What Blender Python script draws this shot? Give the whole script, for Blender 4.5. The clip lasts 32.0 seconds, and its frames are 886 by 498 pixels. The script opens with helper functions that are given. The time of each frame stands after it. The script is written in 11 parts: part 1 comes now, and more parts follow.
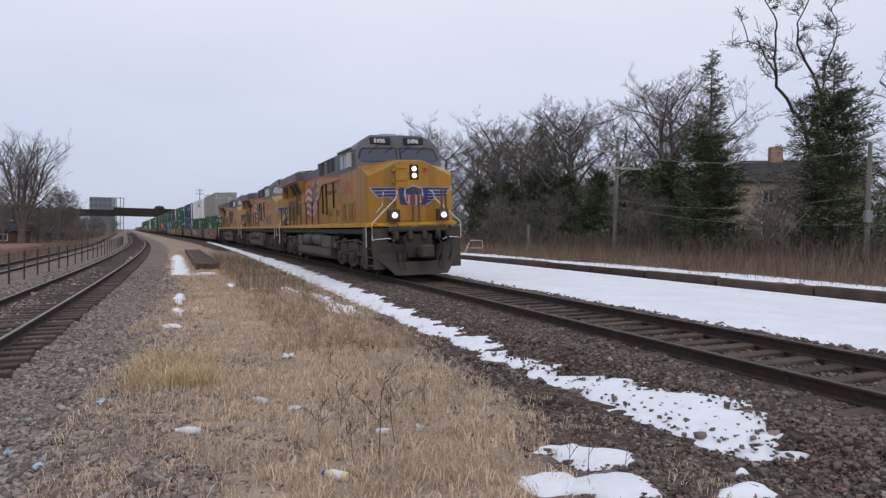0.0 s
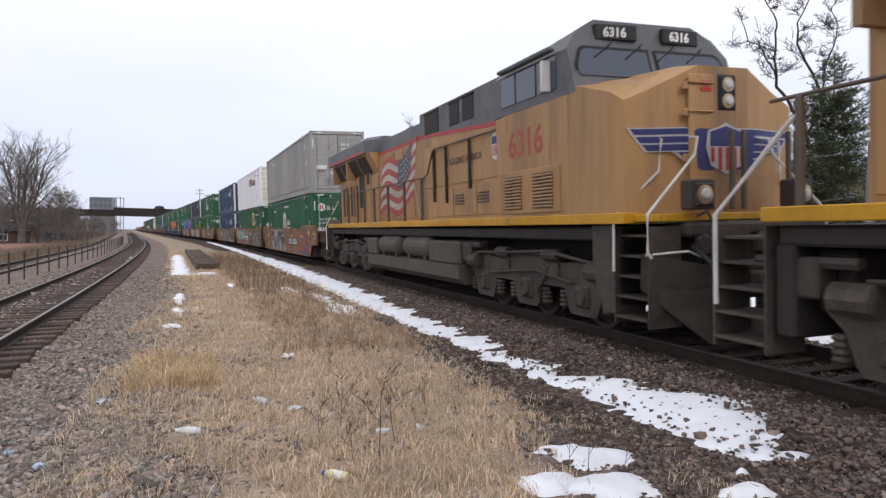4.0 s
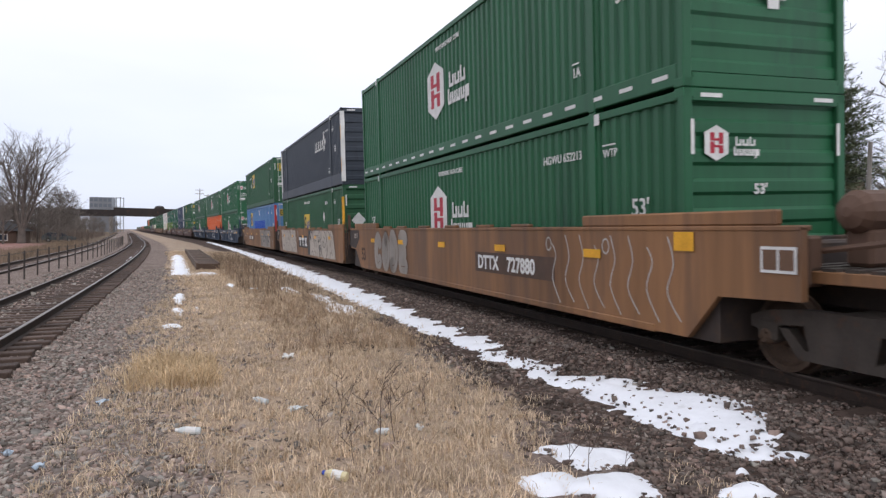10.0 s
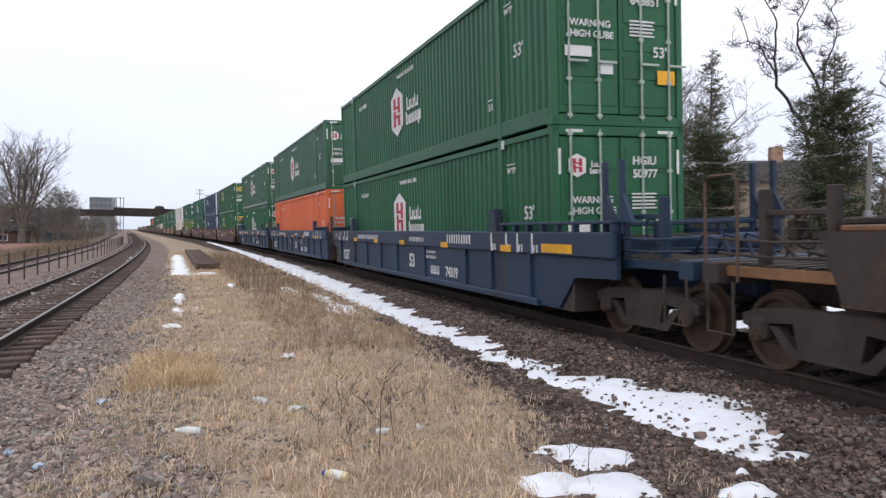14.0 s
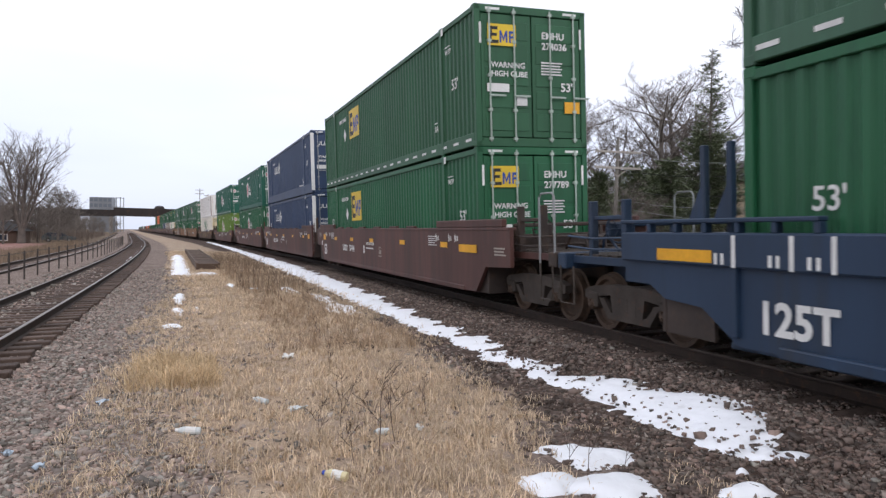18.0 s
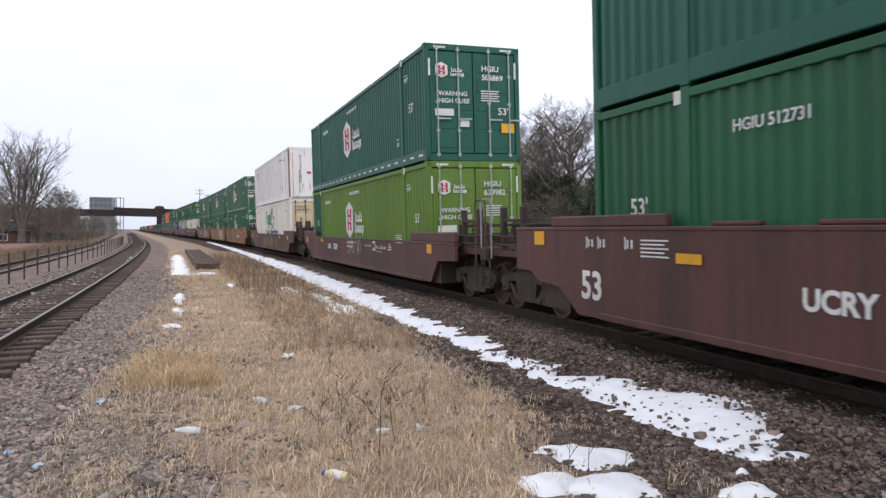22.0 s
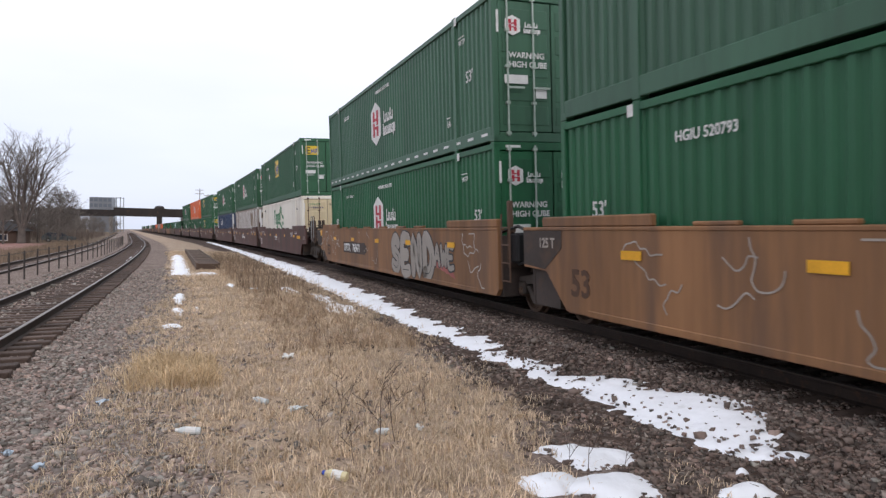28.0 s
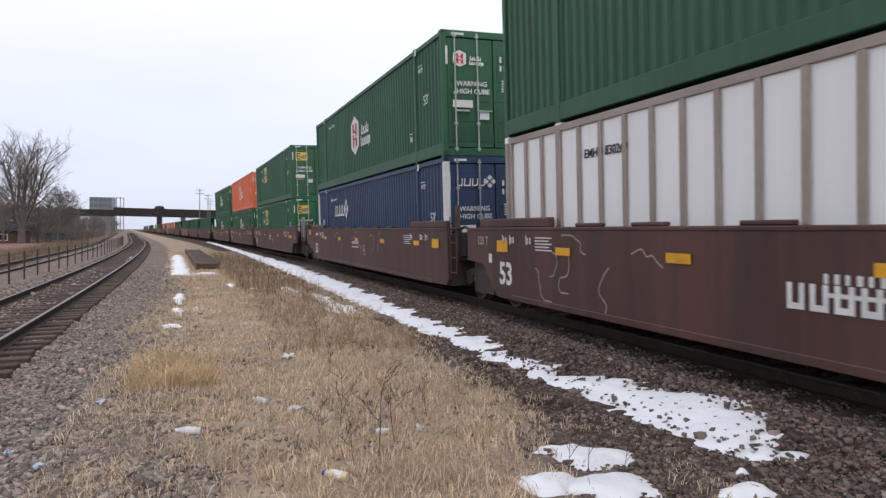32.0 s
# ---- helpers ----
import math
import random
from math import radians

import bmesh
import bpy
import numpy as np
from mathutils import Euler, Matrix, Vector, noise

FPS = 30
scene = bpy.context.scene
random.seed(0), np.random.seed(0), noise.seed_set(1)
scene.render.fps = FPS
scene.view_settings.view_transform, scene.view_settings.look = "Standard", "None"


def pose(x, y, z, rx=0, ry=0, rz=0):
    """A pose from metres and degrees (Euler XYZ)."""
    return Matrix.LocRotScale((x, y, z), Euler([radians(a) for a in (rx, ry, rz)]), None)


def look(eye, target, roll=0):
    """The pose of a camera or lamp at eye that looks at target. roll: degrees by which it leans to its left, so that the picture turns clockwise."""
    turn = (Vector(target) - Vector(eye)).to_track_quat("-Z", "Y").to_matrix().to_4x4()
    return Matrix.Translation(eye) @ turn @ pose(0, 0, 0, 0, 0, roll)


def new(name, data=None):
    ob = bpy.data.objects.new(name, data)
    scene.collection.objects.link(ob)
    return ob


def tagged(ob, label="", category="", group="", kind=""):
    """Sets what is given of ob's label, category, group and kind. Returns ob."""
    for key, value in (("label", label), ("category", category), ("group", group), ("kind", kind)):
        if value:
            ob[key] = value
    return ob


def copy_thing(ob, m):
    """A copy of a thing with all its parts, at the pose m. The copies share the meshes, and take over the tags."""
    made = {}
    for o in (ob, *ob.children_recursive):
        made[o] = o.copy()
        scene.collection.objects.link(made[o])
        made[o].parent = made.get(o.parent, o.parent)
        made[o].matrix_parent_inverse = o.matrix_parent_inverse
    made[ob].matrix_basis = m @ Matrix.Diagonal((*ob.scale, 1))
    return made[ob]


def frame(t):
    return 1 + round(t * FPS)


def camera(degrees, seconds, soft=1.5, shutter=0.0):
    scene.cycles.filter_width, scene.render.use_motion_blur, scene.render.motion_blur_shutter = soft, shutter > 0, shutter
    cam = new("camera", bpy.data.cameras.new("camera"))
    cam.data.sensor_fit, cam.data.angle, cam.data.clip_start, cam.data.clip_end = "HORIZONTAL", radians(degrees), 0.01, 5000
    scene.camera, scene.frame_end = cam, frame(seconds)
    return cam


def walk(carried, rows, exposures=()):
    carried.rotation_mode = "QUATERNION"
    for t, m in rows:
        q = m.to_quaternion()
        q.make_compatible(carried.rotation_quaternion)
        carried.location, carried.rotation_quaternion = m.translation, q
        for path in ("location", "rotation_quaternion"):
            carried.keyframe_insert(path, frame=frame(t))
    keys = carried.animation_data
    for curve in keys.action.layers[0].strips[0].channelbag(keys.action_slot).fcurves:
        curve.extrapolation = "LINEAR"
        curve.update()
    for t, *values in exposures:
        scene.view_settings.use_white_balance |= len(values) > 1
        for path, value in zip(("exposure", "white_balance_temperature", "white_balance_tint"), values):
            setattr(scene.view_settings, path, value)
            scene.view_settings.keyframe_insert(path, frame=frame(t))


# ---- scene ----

# ================= camera and walk =================
cam = camera(64.93, 32.0, soft=1.35, shutter=0.08)
EYE = (0.0, 0.0, 1.402)
CAM = look(EYE, (0.0, 10.0, 1.402 - 10 * math.tan(0.02174)), roll=0.936)
walk(cam, [(0.0, CAM), (32.0, CAM)], exposures=[(0.0, -0.10, 6250, 14), (0.6, -0.12, 6280, 14), (1.2, -0.04, 6350, 14), (2.0, 0.22, 6450, 14), (4.0, 0.32, 6500, 14), (8.0, 0.40, 6480, 14), (11.0, 0.37, 6480, 14), (14.0, 0.43, 6470, 14), (22.0, 0.44, 6470, 14), (24.0, 0.30, 6470, 14), (25.2, 0.13, 6480, 14), (27.5, 0.36, 6500, 14), (29.0, 0.43, 6500, 14), (30.8, 0.33, 6500, 14), (32.0, 0.30, 6500, 14)])

# ================= plan of the curve =================
# s runs along the main track, away from the eye; lat is metres to the right of its centre
X0, TH0, KAPPA, S_END, CANT = 7.3145, -0.33931, -0.00074, 118.6, 0.0451
_DS = 0.5
_SG = np.arange(-700.0, 2600.0, _DS)
_TH = TH0 + KAPPA * np.minimum(_SG, S_END)
_HX = np.concatenate([[0], np.cumsum(np.sin((_TH[1:] + _TH[:-1]) / 2) * _DS)])
_HY = np.concatenate([[0], np.cumsum(np.cos((_TH[1:] + _TH[:-1]) / 2) * _DS)])
_I0 = int(700 / _DS)
_HX, _HY = _HX - _HX[_I0] + X0, _HY - _HY[_I0]


def heading(s):
    return np.interp(s, _SG, _TH)


def plan(s, lat):
    """World x, y of a place given along and across the main track."""
    th = heading(s)
    return np.interp(s, _SG, _HX) + lat * np.cos(th), np.interp(s, _SG, _HY) - lat * np.sin(th)


def at(s, lat, z=0.0, turn=0.0):
    """A pose on the plan, local y along the track."""
    x, y = plan(s, lat)
    return pose(float(x), float(y), z, 0, 0, -math.degrees(float(heading(s))) + turn)


def advance(t):
    return 14.68688 * t - 0.00202 * (t - 16) ** 2


def smooth(a, b, x):
    u = np.clip((x - a) / (b - a), 0, 1)
    return u * u * (3 - 2 * u)


def ground_z(s, lat):
    """Height of the earth: ballast beds, grass strip, snow terrace, bank."""
    s, lat = np.asarray(s, float), np.asarray(lat, float)
    z = -0.42 + 0 * lat
    z = z + 0.21 * smooth(-2.9, -1.75, lat)                      # main bed, near side
    z = z - 0.08 * smooth(1.9, 2.9, lat)
    z = z + 0.30 * smooth(10.45, 10.7, lat)                       # bank behind the low wall
    z = z + 0.9 * smooth(14, 60, lat)
    z = z - 0.08 * smooth(-7.2, -8.4, lat)                        # bed of the second track
    z = z - 0.25 * smooth(-13.5, -17, lat)
    return z


# ================= world, sun =================
world = bpy.data.worlds.new("overcast_sky")
scene.world = world
world.use_nodes = True
wn, wl = world.node_tree.nodes, world.node_tree.links
wn.clear()
w_out = wn.new("ShaderNodeOutputWorld")
w_bg = wn.new("ShaderNodeBackground")
w_sky = wn.new("ShaderNodeTexSky")
w_sky.sky_type, w_sky.sun_disc = "NISHITA", False
w_sky.sun_elevation, w_sky.sun_rotation = radians(38), radians(167)
w_mixs = wn.new("ShaderNodeMix"); w_mixs.data_type = "RGBA"
w_scale = wn.new("ShaderNodeMix"); w_scale.data_type = "RGBA"; w_scale.blend_type = "MULTIPLY"
w_scale.inputs[0].default_value = 1.0
w_scale.inputs[7].default_value = (0.07, 0.07, 0.07, 1)
wl.new(w_sky.outputs[0], w_scale.inputs[6])
w_tc = wn.new("ShaderNodeTexCoord")
w_sep = wn.new("ShaderNodeSeparateXYZ")
w_ramp = wn.new("ShaderNodeValToRGB")
wl.new(w_tc.outputs["Generated"], w_sep.inputs[0])
w_cl = wn.new("ShaderNodeTexNoise"); w_cl.inputs["Scale"].default_value = 2.2; w_cl.inputs["Detail"].default_value = 4
w_map = wn.new("ShaderNodeMapping"); w_map.inputs["Scale"].default_value = (1, 1, 4)
wl.new(w_tc.outputs["Generated"], w_map.inputs[0]); wl.new(w_map.outputs[0], w_cl.inputs["Vector"])
w_ad = wn.new("ShaderNodeMath"); w_ad.operation = "MULTIPLY_ADD"
w_ad.inputs[1].default_value = 0.22
w_of = wn.new("ShaderNodeMath"); w_of.operation = "SUBTRACT"; w_of.inputs[1].default_value = 0.11
wl.new(w_cl.outputs[0], w_ad.inputs[0]); wl.new(w_sep.outputs[2], w_of.inputs[0]); wl.new(w_of.outputs[0], w_ad.inputs[2])
wl.new(w_ad.outputs[0], w_ramp.inputs[0])
r = w_ramp.color_ramp
r.elements[0].position, r.elements[0].color = 0.0, (0.62, 0.685, 0.82, 1)
r.elements[1].position, r.elements[1].color = 0.32, (0.93, 0.96, 1.03, 1)
e = r.elements.new(0.10); e.color = (0.71, 0.765, 0.90, 1)
w_mixs.inputs[0].default_value = 0.85
wl.new(w_scale.outputs[2], w_mixs.inputs[6]); wl.new(w_ramp.outputs[0], w_mixs.inputs[7])
wl.new(w_mixs.outputs[2], w_bg.inputs[0])
w_bg.inputs[1].default_value = 1.0
wl.new(w_bg.outputs[0], w_out.inputs[0])
sun = new("sun", bpy.data.lights.new("sun", "SUN"))
sun.data.energy, sun.data.angle, sun.data.color = 0.6, radians(30), (1.0, 0.96, 0.9)
sun.matrix_world = look((14, -62, 50), (0, 0, 0))


# ================= materials =================
MATS = {}


def mat(name, color, rough=0.7, metal=0.0, vary=0.25, scale=6.0, dirt=None, dirt_amount=0.0, bump=0.0, bump_scale=60.0,
        streak=False, spec=0.4, island=False, jitter=0.0, two=None):
    """A surface with broad stains and fine grain in world-sized noise."""
    if name in MATS:
        return MATS[name]
    m = bpy.data.materials.new(name)
    m.use_nodes = True
    n, l = m.node_tree.nodes, m.node_tree.links
    b = n["Principled BSDF"]
    b.inputs["Roughness"].default_value, b.inputs["Metallic"].default_value = rough, metal
    b.inputs["Specular IOR Level"].default_value = spec
    tc = n.new("ShaderNodeTexCoord")
    mp = n.new("ShaderNodeMapping")
    l.new(tc.outputs["Object"], mp.inputs[0])
    if streak:
        mp.inputs["Scale"].default_value = (1, 1, 0.12)
    oi = n.new("ShaderNodeObjectInfo")
    of = n.new("ShaderNodeVectorMath"); of.operation = "MULTIPLY_ADD"
    of.inputs[1].default_value = (37, 53, 11)
    l.new(oi.outputs["Random"], of.inputs[0])
    l.new(mp.outputs[0], of.inputs[2])
    n1 = n.new("ShaderNodeTexNoise"); n1.inputs["Scale"].default_value = scale * 0.35; n1.inputs["Detail"].default_value = 5
    n2 = n.new("ShaderNodeTexNoise"); n2.inputs["Scale"].default_value = scale * 4; n2.inputs["Detail"].default_value = 3
    for q in (n1, n2):
        l.new(of.outputs[0], q.inputs["Vector"])
    a = n.new("ShaderNodeMath"); a.operation = "MULTIPLY_ADD"; a.inputs[1].default_value = 0.4
    l.new(n2.outputs[0], a.inputs[0]); l.new(n1.outputs[0], a.inputs[2])
    rp = n.new("ShaderNodeMapRange")
    rp.inputs[1].default_value, rp.inputs[2].default_value = 0.45, 0.95
    rp.inputs[3].default_value, rp.inputs[4].default_value = 1 - vary, 1 + vary
    l.new(a.outputs[0], rp.inputs[0])
    src = rp.outputs[0]
    if island or jitter:
        g = n.new("ShaderNodeNewGeometry")
        mr = n.new("ShaderNodeMapRange")
        jt = jitter or 0.35
        mr.inputs[3].default_value, mr.inputs[4].default_value = 1 - jt, 1 + jt
        l.new(g.outputs["Random Per Island"] if island else oi.outputs["Random"], mr.inputs[0])
        mm = n.new("ShaderNodeMath"); mm.operation = "MULTIPLY"
        l.new(src, mm.inputs[0]); l.new(mr.outputs[0], mm.inputs[1])
        src = mm.outputs[0]
    mul = n.new("ShaderNodeMix"); mul.data_type = "RGBA"; mul.blend_type = "MULTIPLY"; mul.inputs[0].default_value = 1
    mul.inputs[6].default_value = (*color, 1)
    l.new(src, mul.inputs[7])
    if two:
        ht = n.new("ShaderNodeMath"); ht.operation = "MULTIPLY"; ht.inputs[1].default_value = 7.13
        l.new(n.new("ShaderNodeNewGeometry").outputs["Random Per Island"] if island else oi.outputs["Random"], ht.inputs[0])
        hf = n.new("ShaderNodeMath"); hf.operation = "FRACT"
        l.new(ht.outputs[0], hf.inputs[0])
        tm = n.new("ShaderNodeMix"); tm.data_type = "RGBA"
        l.new(hf.outputs[0], tm.inputs[0])
        tm.inputs[6].default_value, tm.inputs[7].default_value = (*color, 1), (*two, 1)
        l.new(tm.outputs[2], mul.inputs[6])
    col = mul.outputs[2]
    if dirt:
        n3 = n.new("ShaderNodeTexNoise"); n3.inputs["Scale"].default_value = scale * 0.8; n3.inputs["Detail"].default_value = 8
        n3.inputs["Roughness"].default_value = 0.65
        l.new(of.outputs[0], n3.inputs["Vector"])
        dr = n.new("ShaderNodeMapRange")
        dr.inputs[1].default_value, dr.inputs[2].default_value = 0.62 - 0.25 * dirt_amount, 0.78 - 0.2 * dirt_amount
        l.new(n3.outputs[0], dr.inputs[0])
        dm = n.new("ShaderNodeMix"); dm.data_type = "RGBA"
        dk = n.new("ShaderNodeMath"); dk.operation = "MULTIPLY"; dk.inputs[1].default_value = 0.75
        l.new(dr.outputs[0], dk.inputs[0]); l.new(dk.outputs[0], dm.inputs[0])
        l.new(col, dm.inputs[6]); dm.inputs[7].default_value = (*dirt, 1)
        col = dm.outputs[2]
    l.new(col, b.inputs["Base Color"])
    if bump:
        n4 = n.new("ShaderNodeTexNoise"); n4.inputs["Scale"].default_value = bump_scale; n4.inputs["Detail"].default_value = 4
        l.new(tc.outputs["Object"], n4.inputs["Vector"])
        bp = n.new("ShaderNodeBump"); bp.inputs["Strength"].default_value = bump; bp.inputs["Distance"].default_value = 0.02
        l.new(n4.outputs[0], bp.inputs["Height"]); l.new(bp.outputs[0], b.inputs["Normal"])
    MATS[name] = m
    return m


RUST = (0.12, 0.055, 0.03)
GREEN = mat("green_container_paint", (0.014, 0.102, 0.043), 0.5, 0, 0.2, 2, (0.01, 0.05, 0.03), 0.15, streak=True)
PALE_GREEN = mat("pale_green_paint", (0.040, 0.112, 0.066), 0.5, 0, 0.2, 2, (0.03, 0.07, 0.045), 0.18, streak=True)
GREEN2 = mat("dull_green_paint", (0.023, 0.094, 0.044), 0.55, 0, 0.18, 2, (0.02, 0.05, 0.03), 0.2, streak=True)
TEAL = mat("blue_green_paint", (0.010, 0.095, 0.062), 0.5, 0, 0.16, 2, (0.01, 0.05, 0.03), 0.15, streak=True)
LIME = mat("lime_green_paint", (0.115, 0.205, 0.03), 0.55, 0, 0.16, 2, (0.06, 0.1, 0.02), 0.2, streak=True)
NAVY = mat("navy_paint", (0.025, 0.048, 0.102), 0.5, 0, 0.2, 2, (0.02, 0.03, 0.05), 0.15, streak=True)
SLATE = mat("dark_slate_paint", (0.034, 0.043, 0.058), 0.5, 0, 0.16, 2, (0.02, 0.02, 0.03), 0.15, streak=True)
BLUE = mat("faded_blue_paint", (0.10, 0.22, 0.42), 0.55, 0, 0.16, 2, (0.07, 0.14, 0.25), 0.25, streak=True)
BRIGHTBLUE = mat("bright_blue_patch", (0.012, 0.08, 0.42), 0.5, 0, 0.1, 2)
ORANGE = mat("orange_container_paint", (0.66, 0.150, 0.055), 0.5, 0, 0.14, 2, (0.36, 0.10, 0.045), 0.15, streak=True)
GREY = mat("grey_container_paint", (0.32, 0.31, 0.29), 0.6, 0, 0.15, 2, (0.16, 0.12, 0.09), 0.3, streak=True)
WHITE = mat("white_container_paint", (0.83, 0.83, 0.82), 0.5, 0, 0.06, 2, (0.55, 0.50, 0.44), 0.08, streak=True)
RUSTYWHITE = mat("stained_white_paint", (0.82, 0.81, 0.79), 0.55, 0, 0.07, 2, (0.42, 0.30, 0.22), 0.12, streak=True)
CREAM = mat("cream_container_paint", (0.76, 0.72, 0.63), 0.5, 0, 0.10, 2, (0.44, 0.37, 0.28), 0.30, streak=True)
TAN = mat("bare_aluminium_posts", (0.32, 0.27, 0.23), 0.5, 0.3, 0.15, 3)
CAR_ORANGE = mat("weathered_orange_steel", (0.225, 0.110, 0.048), 0.65, 0, 0.38, 1.6, (0.105, 0.062, 0.042), 0.6, streak=True)
CAR_BROWN = mat("brown_oxide_steel", (0.088, 0.038, 0.031), 0.6, 0, 0.36, 1.6, (0.042, 0.027, 0.023), 0.58, streak=True)
CAR_RUST = mat("dark_rusted_steel", (0.100, 0.057, 0.038), 0.7, 0, 0.3, 1.6, (0.05, 0.034, 0.026), 0.5, streak=True)
CAR_BLUE = mat("dark_blue_steel", (0.016, 0.035, 0.070), 0.55, 0, 0.25, 1.6, (0.025, 0.027, 0.03), 0.35, streak=True)
WHEELRUST = mat("rust_brown_wheel_steel", (0.088, 0.056, 0.038), 0.7, 0.2, 0.4, 6, (0.045, 0.036, 0.030), 0.4)
TRUCK = mat("grimy_cast_steel", (0.062, 0.050, 0.042), 0.75, 0.2, 0.35, 8, RUST, 0.2)
BLACK = mat("black_steel", (0.012, 0.012, 0.013), 0.6, 0.1, 0.3, 6)
WHITEPAINT = mat("white_lettering", (0.66, 0.66, 0.64), 0.6, 0, 0.15, 8)
REDPAINT = mat("red_lettering", (0.42, 0.03, 0.05), 0.6, 0, 0.15, 8)
YELLOWMARK = mat("yellow_reflector", (0.72, 0.36, 0.02), 0.4, 0, 0.2, 8)
LOGOYELLOW = mat("yellow_emblem", (0.66, 0.46, 0.03), 0.5, 0, 0.12, 6)
LOGOBLUE = mat("blue_emblem", (0.02, 0.06, 0.30), 0.5, 0, 0.1, 6)
GREENMARK = mat("green_lettering", (0.05, 0.24, 0.10), 0.5, 0, 0.1, 6)
NAVYMARK = mat("navy_lettering", (0.03, 0.04, 0.14), 0.5, 0, 0.1, 6)
BLACKMARK = mat("black_lettering", (0.02, 0.02, 0.02), 0.6, 0, 0.2, 6)
SNOW = mat("old_snow", (0.80, 0.82, 0.86), 0.6, 0, 0.07, 3, (0.45, 0.44, 0.42), 0.05, bump=0.5, bump_scale=14)
RAILTOP = mat("rail_head_steel", (0.17, 0.145, 0.13), 0.38, 0.7, 0.2, 8)
RAILSIDE = mat("rusty_rail_web", (0.032, 0.021, 0.016), 0.85, 0, 0.3, 10, RUST, 0.2)
RAILDULL = mat("dull_brown_rail_head", (0.075, 0.056, 0.046), 0.55, 0.3, 0.25, 8)
TIE = mat("weathered_tie_timber", (0.074, 0.050, 0.039), 0.85, 0, 0.4, 6, (0.115, 0.080, 0.062), 0.25, bump=0.6, bump_scale=30, jitter=0.3)
STONE = mat("ballast_stone", (0.295, 0.215, 0.182), 0.85, 0, 0.2, 14, island=True, jitter=0.6, two=(0.235, 0.222, 0.195))
STONE_DARK = mat("brown_ballast_stone", (0.166, 0.116, 0.096), 0.85, 0, 0.2, 14, island=True, jitter=0.65, two=(0.128, 0.108, 0.092))
STRAW = mat("dry_grass_blades", (0.575, 0.45, 0.32), 0.8, 0, 0.25, 3, island=True, jitter=0.35)
BARK = mat("bare_tree_bark", (0.150, 0.128, 0.112), 0.9, 0, 0.3, 4)
NEEDLE = mat("conifer_needles", (0.138, 0.166, 0.094), 0.8, 0, 0.3, 2, island=True, jitter=0.4)
CONCRETE = mat("weathered_concrete", (0.24, 0.22, 0.20), 0.85, 0, 0.25, 2, (0.10, 0.09, 0.08), 0.4, bump=0.4, bump_scale=20)


